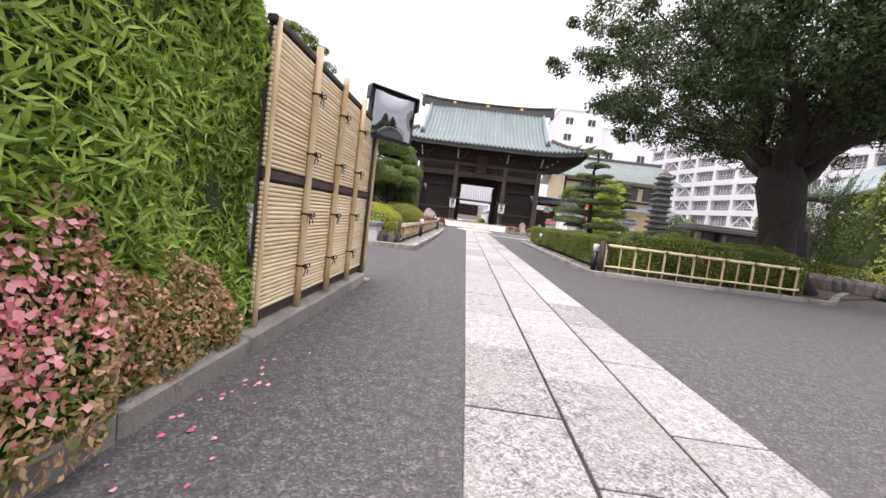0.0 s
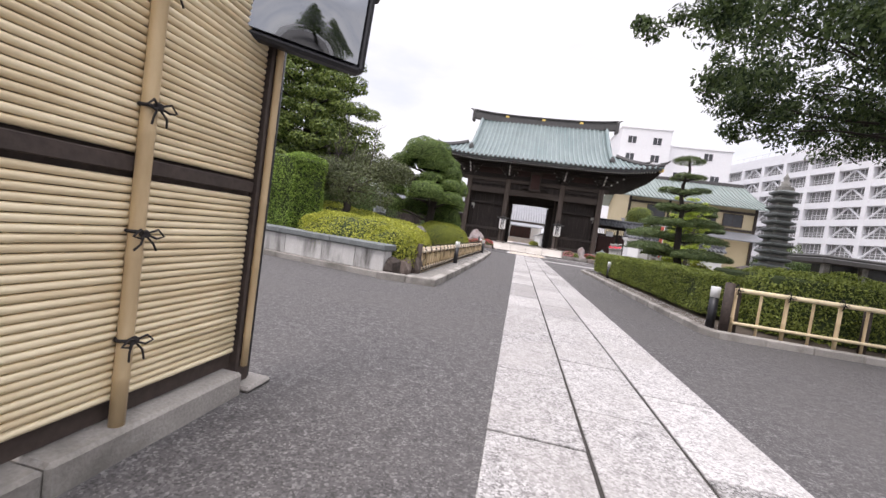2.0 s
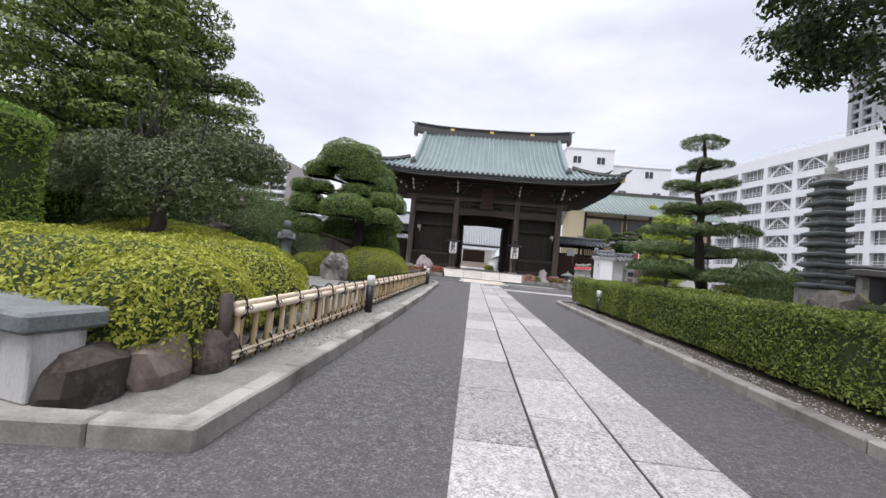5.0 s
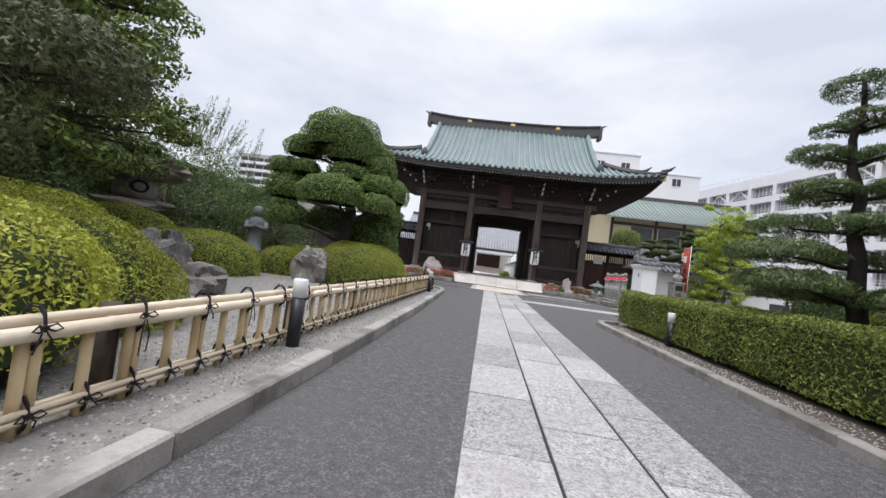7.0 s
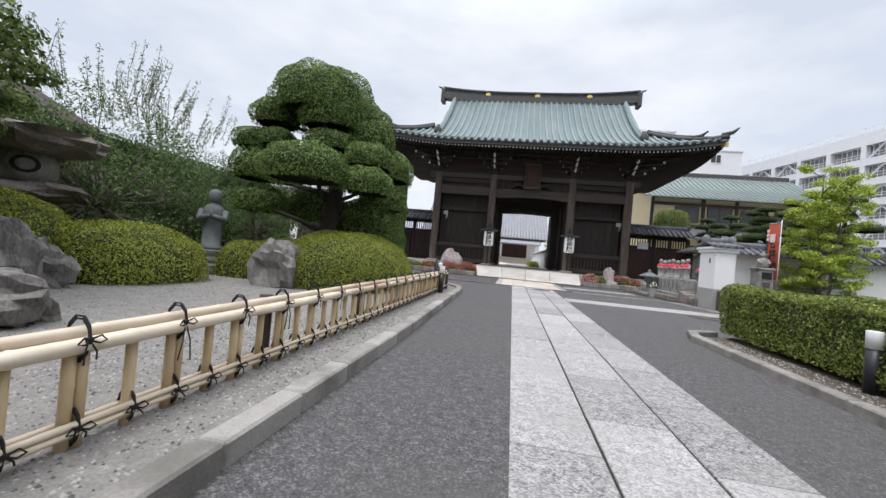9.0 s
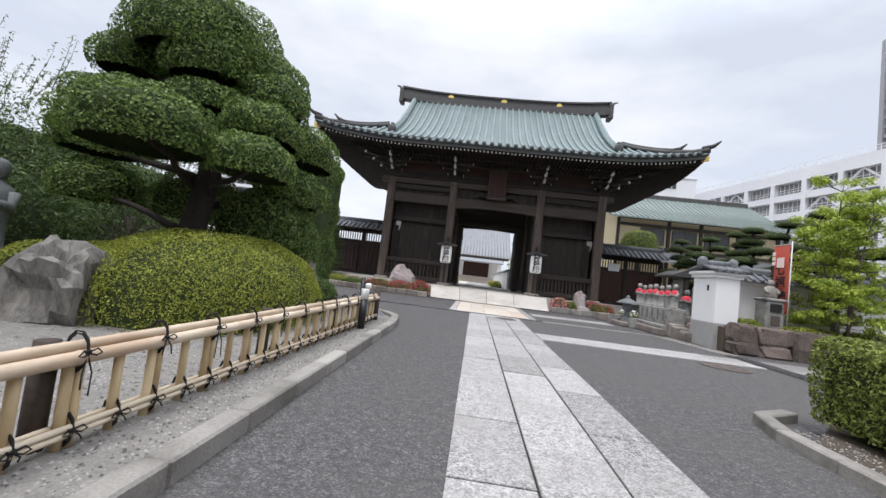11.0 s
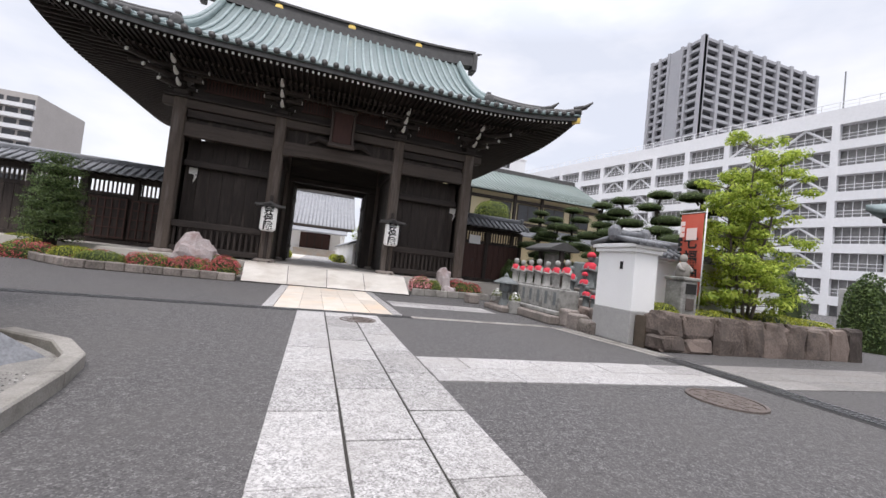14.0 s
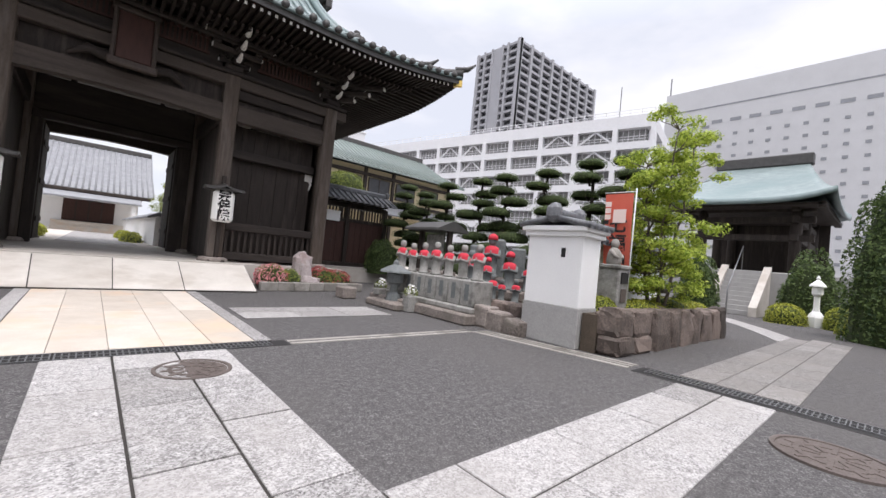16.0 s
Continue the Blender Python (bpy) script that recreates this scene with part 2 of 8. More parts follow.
ROCK = mat("garden_rock", (0.10, 0.085, 0.075), (0.36, 0.31, 0.28), 2.2, 0.85, 1.0, 24.0, obj_var=0.3, c3=(0.17, 0.15, 0.13), big=2.5)
DARK_ROCK = mat("dark_garden_rock", (0.035, 0.032, 0.031), (0.22, 0.205, 0.19), 3.0, 0.8, 1.0, 24.0, obj_var=0.25, c3=(0.30, 0.28, 0.255), stretch=(1.6, 1.6, 0.6), big=2.2)
PALE_ROCK = mat("pale_purple_rock", (0.24, 0.20, 0.20), (0.50, 0.44, 0.43), 2.2, 0.85, 1.0, 24.0, c3=(0.28, 0.21, 0.20), big=2.5)
BROWN_STONE = mat("brown_wall_stone", (0.045, 0.035, 0.03), (0.23, 0.18, 0.155), 2.4, 0.85, 1.0, 26.0, obj_var=0.5, c3=(0.10, 0.082, 0.072), big=3.0)
STATUE = mat("grey_statue_stone", (0.20, 0.195, 0.185), (0.42, 0.41, 0.385), 6.0, 0.85, 0.6, 50.0, c3=(0.15, 0.145, 0.135), big=4.0)
DARK_STATUE = mat("dark_weathered_statue_stone", (0.09, 0.10, 0.10), (0.22, 0.235, 0.235), 6.0, 0.8, 0.6, 50.0)
RED_CLOTH = mat("red_cloth", (0.50, 0.025, 0.045), (0.72, 0.07, 0.10), 6.0, 0.9, 0.2)
BANNER_RED = mat("red_orange_banner_cloth", (0.72, 0.13, 0.085), (0.84, 0.20, 0.14), 3.0, 0.85, 0.1, transl=0.25)
PALE_PRINT = mat("pale_print", (0.86, 0.66, 0.60), (0.92, 0.76, 0.70), 3.0, 0.85)
INK = mat("black_ink", (0.012, 0.011, 0.011), (0.03, 0.028, 0.028), 5.0, 0.8)
PAPER = mat("lantern_paper", (0.82, 0.81, 0.78), (0.90, 0.89, 0.87), 5.0, 0.7)
BARK = mat("rough_bark", (0.014, 0.011, 0.0095), (0.062, 0.05, 0.043), 5.0, 0.9, 1.0, 30.0, stretch=(2, 2, 0.5))
PALE_BARK = mat("grey_bark", (0.08, 0.065, 0.055), (0.22, 0.185, 0.16), 6.0, 0.9, 0.8, 30.0, stretch=(2, 2, 0.5))
WHITE_WALL = mat("white_building_wall", (0.70, 0.70, 0.715), (0.80, 0.80, 0.815), 0.25, 0.8, 0.0, 3.0)
HOTEL_WALL = mat("pale_grey_hotel_wall", (0.56, 0.56, 0.57), (0.66, 0.66, 0.67), 0.2, 0.8, 0.0, 3.0)
TAN_WALL = mat("tan_apartment_wall", (0.36, 0.33, 0.31), (0.48, 0.45, 0.43), 0.2, 0.8, 0.0, 3.0)
GREY_WALL = mat("grey_tower_wall", (0.33, 0.33, 0.35), (0.43, 0.43, 0.45), 0.2, 0.7, 0.0, 3.0)
CAR_PARK_INSIDE = mat("car_park_shaded_core", (0.14, 0.14, 0.145), (0.34, 0.335, 0.33), 0.35, 0.8, 0.0, 2.0)
FAR_GLASS = mat("pale_far_glass", (0.22, 0.23, 0.25), (0.36, 0.37, 0.39), 0.5, 0.4, 0.0, 3.0)
DARK_WINDOW = mat("dark_opening", (0.025, 0.027, 0.03), (0.07, 0.072, 0.08), 0.6, 0.35, 0.0, 5.0)
YELLOW_WALL = mat("yellow_ochre_wall", (0.46, 0.39, 0.25), (0.56, 0.48, 0.32), 1.0, 0.85, 0.1, 20.0)
STEEL = mat("galvanised_steel", (0.16, 0.16, 0.165), (0.33, 0.33, 0.34), 9.0, 0.45, 0.1, 40.0, metal=0.8)
IRON = mat("rusty_cast_iron", (0.085, 0.068, 0.06), (0.20, 0.165, 0.15), 12.0, 0.6, 0.4, 60.0, metal=0.4)


def leaf_mat(name, dark, light, transl=0.3, rough=0.55):
    return mat(name, dark, light, 1.6, rough, 0.0, 14.0, island=True, obj_var=0.55, spec=0.35, transl=transl)


LEAF_HEDGE = leaf_mat("podocarpus_leaf", (0.13, 0.23, 0.03), (0.48, 0.63, 0.13))
LEAF_PLANTER = leaf_mat("planter_hedge_leaf", (0.085, 0.155, 0.02), (0.31, 0.44, 0.08))
LEAF_BOX = leaf_mat("clipped_hedge_leaf", (0.09, 0.122, 0.02), (0.315, 0.365, 0.08))
LEAF_YELLOW = leaf_mat("yellow_green_azalea_leaf", (0.22, 0.245, 0.024), (0.50, 0.51, 0.08))
LEAF_MOUND = leaf_mat("mound_azalea_leaf", (0.17, 0.20, 0.02), (0.40, 0.425, 0.068))
LEAF_BUD = leaf_mat("orange_bud_azalea_leaf", (0.15, 0.18, 0.05), (0.78, 0.47, 0.29))
LEAF_DARK = leaf_mat("dark_evergreen_leaf", (0.035, 0.065, 0.018), (0.155, 0.215, 0.07))
LEAF_DULL = leaf_mat("dull_grey_green_leaf", (0.04, 0.052, 0.022), (0.15, 0.168, 0.075), 0.2)
LEAF_CAMPHOR = leaf_mat("broad_tree_leaf", (0.016, 0.034, 0.012), (0.105, 0.15, 0.05))
LEAF_CONE = leaf_mat("cone_tree_leaf", (0.032, 0.06, 0.013), (0.235, 0.30, 0.07))
LEAF_CLOUD = leaf_mat("cloud_pruned_leaf", (0.055, 0.105, 0.022), (0.235, 0.32, 0.085))
LEAF_PINE = leaf_mat("pine_needle", (0.05, 0.085, 0.028), (0.20, 0.26, 0.10), 0.15)
LEAF_GREY = leaf_mat("grey_green_leaf", (0.07, 0.11, 0.05), (0.27, 0.35, 0.17))
LEAF_LOOSE = leaf_mat("loose_tree_leaf", (0.045, 0.085, 0.025), (0.19, 0.27, 0.09))
LEAF_MID = leaf_mat("mid_green_leaf", (0.03, 0.06, 0.017), (0.145, 0.205, 0.062))
LEAF_LIME = leaf_mat("lime_green_leaf", (0.19, 0.28, 0.03), (0.60, 0.68, 0.13), 0.45)
PINK_FLOWER = leaf_mat("pink_azalea_flower", (0.68, 0.20, 0.24), (0.90, 0.48, 0.48))
RED_FLOWER = leaf_mat("red_azalea_flower", (0.30, 0.045, 0.05), (0.66, 0.16, 0.17))


# ---- builders ----
class Shape:
    """Vertices and faces of one mesh."""

    def __init__(self):
        self.v, self.f = [], []

    def add(self, vs, fs, m=None):
        k = len(self.v)
        self.v += [tuple(m @ Vector(p)) if m else tuple(p) for p in vs]
        self.f += [tuple(i + k for i in q) for q in fs]
        return self

    def box(self, x0, x1, y0, y1, z0, z1, c=0.0, m=None):
        """A box with its edges chamfered by c."""
        if c <= 0:
            vs = [(x, y, z) for x in (x0, x1) for y in (y0, y1) for z in (z0, z1)]
            fs = [(0, 1, 3, 2), (4, 6, 7, 5), (0, 4, 5, 1), (2, 3, 7, 6), (0, 2, 6, 4), (1, 5, 7, 3)]
            return self.add(vs, fs, m)
        lo, hi = (x0, y0, z0), (x1, y1, z1)
        vs, at = [], {}
        for s in [(a, b, d) for a in (0, 1) for b in (0, 1) for d in (0, 1)]:
            for ax in range(3):
                p = []
                for k in range(3):
                    e = hi[k] if s[k] else lo[k]
                    p.append(e if k == ax else e + (-c if s[k] else c))
                at[s, ax] = len(vs)
                vs.append(p)
        fs = []
        for ax in range(3):
            u, w = (ax + 1) % 3, (ax + 2) % 3
            for side in (0, 1):
                loop = []
                for a, b in ((0, 0), (1, 0), (1, 1), (0, 1)):
                    s = [0, 0, 0]
                    s[ax], s[u], s[w] = side, a, b
                    loop.append(at[tuple(s), ax])
                fs.append(tuple(loop) if side else tuple(reversed(loop)))
            for a in (0, 1):
                for b in (0, 1):
                    s, q = [0, 0, 0], [0, 0, 0]
                    s[u], s[w], q[u], q[w] = a, b, a, b
                    s[ax], q[ax] = 0, 1
                    s, q = tuple(s), tuple(q)
                    loop = (at[s, u], at[q, u], at[q, w], at[s, w])
                    fs.append(loop if a == b else tuple(reversed(loop)))
        for s in [(a, b, d) for a in (0, 1) for b in (0, 1) for d in (0, 1)]:
            loop = (at[s, 0], at[s, 1], at[s, 2])
            fs.append(loop if sum(s) % 2 else tuple(reversed(loop)))
        return self.add(vs, fs, m)

    def tube(self, pts, radii, n=8, cap=True):
        """A tube along points."""
        pts = [Vector(p) for p in pts]
        if not isinstance(radii, (list, tuple)):
            radii = [radii] * len(pts)
        k = len(self.v)
        side = None
        for i, p in enumerate(pts):
            d = (pts[min(i + 1, len(pts) - 1)] - pts[max(i - 1, 0)]).normalized()
            if side is None:
                side = d.orthogonal().normalized()
            side = (side - d * side.dot(d)).normalized()
            up = d.cross(side)
            for j in range(n):
                a = 2 * math.pi * j / n
                self.v.append(tuple(p + (side * math.cos(a) + up * math.sin(a)) * radii[i]))
        for i in range(len(pts) - 1):
            for j in range(n):
                a, b = k + i * n + j, k + i * n + (j + 1) % n
                self.f.append((a, b, b + n, a + n))
        if cap:
            self.f.append(tuple(k + j for j in reversed(range(n))))
            self.f.append(tuple(k + (len(pts) - 1) * n + j for j in range(n)))
        return self

    def lathe(self, profile, cx=0, cy=0, n=16, m=None, squash=1.0):
        """Rings of (radius, z) round the z axis."""
        vs, fs = [], []
        for r, z in profile:
            vs += [(cx + r * math.cos(2 * math.pi * j / n), cy + squash * r * math.sin(2 * math.pi * j / n), z) for j in range(n)]
        for i in range(len(profile) - 1):
            fs += [(i * n + j, i * n + (j + 1) % n, (i + 1) * n + (j + 1) % n, (i + 1) * n + j) for j in range(n)]
        fs += [tuple(reversed(range(n))), tuple((len(profile) - 1) * n + j for j in range(n))]
        return self.add(vs, fs, m)

    def prism(self, outline, z0, z1, m=None):
        """An outline in x and y, drawn up from z0 to z1."""
        n = len(outline)
        vs = [(x, y, z0) for x, y in outline] + [(x, y, z1) for x, y in outline]
        fs = [tuple(reversed(range(n))), tuple(range(n, 2 * n))] + [(i, (i + 1) % n, n + (i + 1) % n, n + i) for i in range(n)]
        return self.add(vs, fs, m)

    def sheet(self, rows, thick=0.0):
        """A grid of points as a surface, with a lower side when it has thickness."""
        k, nu, nv = len(self.v), len(rows), len(rows[0])
        for r in rows:
            self.v += [tuple(p) for p in r]
        at = lambda i, j: k + i * nv + j
        for i in range(nu - 1):
            for j in range(nv - 1):
                self.f.append((at(i, j), at(i + 1, j), at(i + 1, j + 1), at(i, j + 1)))
        if thick:
            o = nu * nv
            for r in rows:
                self.v += [(p[0], p[1], p[2] - thick) for p in r]
            for i in range(nu - 1):
                for j in range(nv - 1):
                    self.f.append((o + at(i, j), o + at(i, j + 1), o + at(i + 1, j + 1), o + at(i + 1, j)))
            ring = [at(i, 0) for i in range(nu)] + [at(nu - 1, j) for j in range(1, nv)] + [at(i, nv - 1) for i in range(nu - 2, -1, -1)] + [at(0, j) for j in range(nv - 2, 0, -1)]
            for a, b in zip(ring, ring[1:] + ring[:1]):
                self.f.append((b, a, a + o, b + o))
        return self

    def rock(self, cx, cy, cz, sx, sy, sz, seed=0, n=12, rough=0.35, e=0.75):
        """A rough boulder on the ground."""
        vs, fs = [], []
        rings = n // 2 + 1
        for i in range(rings):
            th = math.pi * i / (rings - 1)
            for j in range(n):
                ph = 2 * math.pi * j / n
                d = Vector((math.sin(th) * math.cos(ph), math.sin(th) * math.sin(ph), math.cos(th)))
                k = 1 + rough * noise.noise(d * 1.7 + Vector((seed * 7.3, seed * 3.1, 0))) + 0.4 * rough * noise.noise(d * 4.5 + Vector((seed * 2.3, 0, seed))) + 0.16 * rough * noise.noise(d * 12.0 + Vector((0, seed, seed * 1.7)))
                p = Vector((math.copysign(abs(d.x) ** e, d.x) * sx, math.copysign(abs(d.y) ** e, d.y) * sy, math.copysign(abs(d.z) ** e, d.z) * sz)) * k
                vs.append((cx + p.x, cy + p.y, cz + p.z))
        for i in range(rings - 1):
            for j in range(n):
                a, b = i * n + j, i * n + (j + 1) % n
                fs.append((a, a + n, b + n, b))
        return self.add(vs, fs)

    def mesh(self, name, material, smooth=False):
        me = bpy.data.meshes.new(name)
        me.from_pydata(self.v, [], self.f)
        if material:
            me.materials.append(material)
        if smooth:
            me.shade_smooth()
        me.update()
        return me


def thing(name, label, category, at=(0, 0, 0), group="", kind=""):
    """An empty at the base of a thing, to which its parts belong."""
    ob = new(name)
    ob.empty_display_size = 0.2
    ob.location = at
    return tagged(ob, label, category, group, kind)


def part(name, shape, material, parent, label="", smooth=False, kind=""):
    """One mesh object under a thing or a part. The shape is in the world's coordinates."""
    me = shape if isinstance(shape, bpy.types.Mesh) else shape.mesh(name, material, smooth)
    ob = new(name, me)
    if parent:
        ob.parent = parent
        if parent.parent is None:
            ob.matrix_parent_inverse = Matrix.Translation(-parent.location)
    return tagged(ob, label, "", "", kind)


def solo(name, shape, material, label, category, group="", kind="", smooth=False):
    """A thing that is one mesh."""
    ob = new(name, shape.mesh(name, material, smooth))
    return tagged(ob, label, category, group, kind)


def leaves(name, centres, normals, size, material, aspect=0.45, jitter=0.7, seed=0, droop=0.0):
    """A mesh of small folded leaves, one at each centre, that face roughly along the normals."""
    rng = np.random.default_rng(seed)
    c, nr = np.asarray(centres, float), np.asarray(normals, float)
    k = len(c)
    nr = nr + rng.normal(0, jitter, (k, 3))
    nr /= np.linalg.norm(nr, axis=1, keepdims=True) + 1e-9
    d = rng.normal(0, 1, (k, 3))
    d[:, 2] -= droop
    d -= nr * np.sum(d * nr, axis=1, keepdims=True)
    d /= np.linalg.norm(d, axis=1, keepdims=True) + 1e-9
    s = np.cross(nr, d)
    ln = (size * rng.uniform(0.6, 1.3, k))[:, None]
    tip, tail = c + d * ln * 0.5 + nr * ln * 0.12, c - d * ln * 0.5
    mid = c + nr * ln * 0.0
    a, b = mid + s * ln * aspect * 0.5 + nr * ln * 0.1, mid - s * ln * aspect * 0.5 + nr * ln * 0.1
    vs = np.stack([tail, a, tip, b], axis=1).reshape(-1, 3)
    idx = np.arange(k)[:, None] * 4
    fs = np.concatenate([idx + np.array([[0, 1, 2]]), idx + np.array([[0, 2, 3]])], axis=1).reshape(-1, 3)
    me = bpy.data.meshes.new(name)
    me.vertices.add(4 * k)
    me.vertices.foreach_set("co", vs.ravel())
    me.loops.add(6 * k)
    me.loops.foreach_set("vertex_index", fs.ravel().astype(np.int32))
    me.polygons.add(2 * k)
    me.polygons.foreach_set("loop_start", np.arange(0, 6 * k, 3, dtype=np.int32))
    me.materials.append(material)
    me.update(calc_edges=True)
    return me


def dome_points(count, cx, cy, cz, rx, ry, rz, rng, power=2.0, low=-0.25, rough=0.06, depth=0.1):
    """Points and normals on a rounded mound; power over 2 makes it boxier."""
    d = rng.normal(0, 1, (count * 2, 3))
    d /= np.linalg.norm(d, axis=1, keepdims=True)
    d = d[d[:, 2] > low][:count]
    e = 2.0 / power
    p = np.sign(d) * np.abs(d) ** e
    lump = np.array([noise.noise(Vector((q[0] * 2.3 + cx, q[1] * 2.3 + cy, q[2] * 2.3 + cz))) for q in d])
    k = (1 + rough * lump - depth * rng.random(len(d)) ** 2)[:, None]
    r = np.array([rx, ry, rz])
    n = d / r
    n /= np.linalg.norm(n, axis=1, keepdims=True)
    return p * r * k + np.array([cx, cy, cz]), n


def box_points(count, x0, x1, y0, y1, z0, z1, rng, rough=0.04, depth=0.08, rnd=0.15):
    """Points and normals on the top and sides of a clipped box with rounded edges."""
    lx, ly, lz = x1 - x0, y1 - y0, z1 - z0
    areas = np.array([lx * ly, lx * lz, lx * lz, ly * lz, ly * lz])
    pick = rng.choice(5, count, p=areas / areas.sum())
    u, w = rng.random(count), rng.random(count)
    nz = [(0, 0, 1), (0, -1, 0), (0, 1, 0), (-1, 0, 0), (1, 0, 0)]
    p, n = np.zeros((count, 3)), np.array([nz[i] for i in pick], float)
    p[:, 0] = np.where(pick == 3, x0, np.where(pick == 4, x1, x0 + u * lx))
    p[:, 1] = np.where(pick == 1, y0, np.where(pick == 2, y1, np.where(pick == 0, y0 + w * ly, y0 + u * ly)))
    p[:, 2] = np.where(pick == 0, z1, z0 + w * lz)
    lo, hi = np.array([x0 + rnd, y0 + rnd, z0 - 9]), np.array([x1 - rnd, y1 - rnd, z1 - rnd])
    inner = np.clip(p, lo, hi)
    d = p - inner
    ln = np.linalg.norm(d, axis=1, keepdims=True)
    edge = (ln[:, 0] > rnd * 0.999)
    p = np.where(edge[:, None], inner + d / (ln + 1e-9) * rnd, p)
    n = np.where(edge[:, None], d / (ln + 1e-9), n)
    lump = np.array([noise.noise(Vector(q) * 1.6) for q in p])
    return p + n * (rough * lump - depth * rng.random(count) ** 2)[:, None], n


def core_dome(cx, cy, cz, rx, ry, rz, power=2.0, low=-0.25, k=0.9, n=18):
    """A solid core of a mound, coloured as its inner shade, which keeps it from being seen through."""
    s, e, rows = Shape(), 2.0 / power, []
    sg = lambda a: math.copysign(abs(a) ** e, a)
    for i in range(9):
        th = math.acos(max(-1, low)) * i / 8
        rows.append([(cx + k * rx * sg(math.sin(th) * math.cos(2 * math.pi * j / n)), cy + k * ry * sg(math.sin(th) * math.sin(2 * math.pi * j / n)), cz + k * rz * sg(math.cos(th))) for j in range(n + 1)])
    return s.sheet(rows)


# dark colour of the solid cores stands in for shade among the leaves
INSIDE = mat("painted_inner_shade", (0.020, 0.030, 0.010), (0.05, 0.07, 0.022), 9.0, 0.95, 0.8, 40.0)


def mound(name, label, category, spots, size, density, material, seed, group="", low=-0.05, power=2.3, flowers=None, flower_share=0.0, flower_at=None, rough=0.07, base=0.0, core=0.9):
    """A clipped shrub of one or more rounded lobes (cx, cy, cz, rx, ry, rz)."""
    rng = np.random.default_rng(seed)
    cx, cy = spots[0][0], spots[0][1]
    ob = thing(name, label, category, (cx, cy, base), group)
    P, N = [], []
    for q in spots:
        area = 2 * math.pi * ((q[3] * q[4]) ** 1.6 + (q[3] * q[5]) ** 1.6 + (q[4] * q[5]) ** 1.6) ** (1 / 1.6) / 2.1
        p, n = dome_points(int(0.6 * area * density), *q, rng, power, low, rough)
        P.append(p), N.append(n)
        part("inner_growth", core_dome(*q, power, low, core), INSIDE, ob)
    P, N = np.concatenate(P), np.concatenate(N)
    keep = (N[:, 0] * np.sign(cx) < 0.55) | (rng.random(len(P)) < 0.2)
    P, N = P[keep], N[keep]
    if flowers:
        pick = (rng.random(len(P)) + 1.1 * np.array([noise.noise(Vector(p) * 2.6) for p in P])) < flower_share
        if flower_at:
            pick = rng.random(len(P)) < 0.6 * np.exp(-np.sum((P - np.array(flower_at[:3])) ** 2, axis=1) / flower_at[3] ** 2)
        part("foliage", leaves("foliage", P[~pick], N[~pick], size * 1.24, material, seed=seed), None, ob)
        part("blossom", leaves("blossom", P[pick] + N[pick] * 0.02, N[pick], size * 1.1, flowers, 0.8, 0.5, seed + 1), None, ob)
    else:
        part("foliage", leaves("foliage", P, N, size * 1.24, material, seed=seed), None, ob)
    return ob


def hedge(name, label, x0, x1, y0, y1, z0, z1, size, density, material, seed, aspect=0.45, rough=0.05, m=None, category="hedge", jitter=0.7, rnd=0.15, back=None):
    """A clipped hedge with square sides; thin growth on the side that faces back."""
    rng = np.random.default_rng(seed)
    ob = thing(name, label, category, ((x0 + x1) / 2, (y0 + y1) / 2, z0))
    area = (x1 - x0) * (y1 - y0) + 2 * (z1 - z0) * (x1 - x0 + y1 - y0)
    P, N = box_points(int(0.58 * area * density), x0, x1, y0, y1, z0, z1, rng, rough, rnd=rnd)
    if back:
        keep = (N @ np.array([*back, 0.0]) < 0.75) | (rng.random(len(P)) < 0.2)
        P, N = P[keep], N[keep]
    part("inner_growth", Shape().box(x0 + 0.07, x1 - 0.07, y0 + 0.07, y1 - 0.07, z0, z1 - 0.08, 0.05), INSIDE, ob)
    part("foliage", leaves("foliage", P, N, size * 1.25, material, aspect, jitter, seed), None, ob)
    if m:
        ob.matrix_basis = m @ Matrix.Translation(ob.location)
    return ob


# ---- ground ----
def ground_sheet():
    s = Shape()
    k = 1500
    s.add([(-k, -k, 0), (k, -k, 0), (k, k, 0), (-k, k, 0)], [(0, 1, 2, 3)])
    return s


ground = tagged(new("ground", ground_sheet().mesh("ground", ASPHALT)), "grey asphalt drive, worn, with fine grit", "ground", "", "structure")

# gravel garden beds
tagged(new("garden_bed", Shape().prism([(-1.32, 9.95), (-1.30, 24.6), (-1.5, 25.9), (-2.2, 26.6), (-5, 27.4), (-12, 28.5), (-20, 28), (-20, 13.0), (-8.2, 10.95), (-2.15, 9.75)], 0.0, 0.055).mesh("garden_bed", GRAVEL)), "grey gravel garden bed behind the kerb", "gravel", "", "structure")
tagged(new("garden_bed", Shape().prism([(3.15, 9.70), (8.2, 9.78), (13, 13), (13, 24), (4.2, 22.0), (3.2, 21.0)], 0.0, 0.06).mesh("garden_bed", SOIL)), "dark soil garden bed with litter", "soil", "", "structure")


# ---- the temple gate ----
XC, YR, YE, HALF, GABLE = 0.75, 42.5, 35.6, 9.15, 5.9
FRONT, BASE = 38.2, 0.55
PILLAR_X = (-4.8, -1.47, 3.1, 6.2)


def lift(d):
    """How far the eave sweeps up at d metres from the gate's middle."""
    return 0.52 * max(0.0, (abs(d) - 3.8) / 5.35) ** 2.2


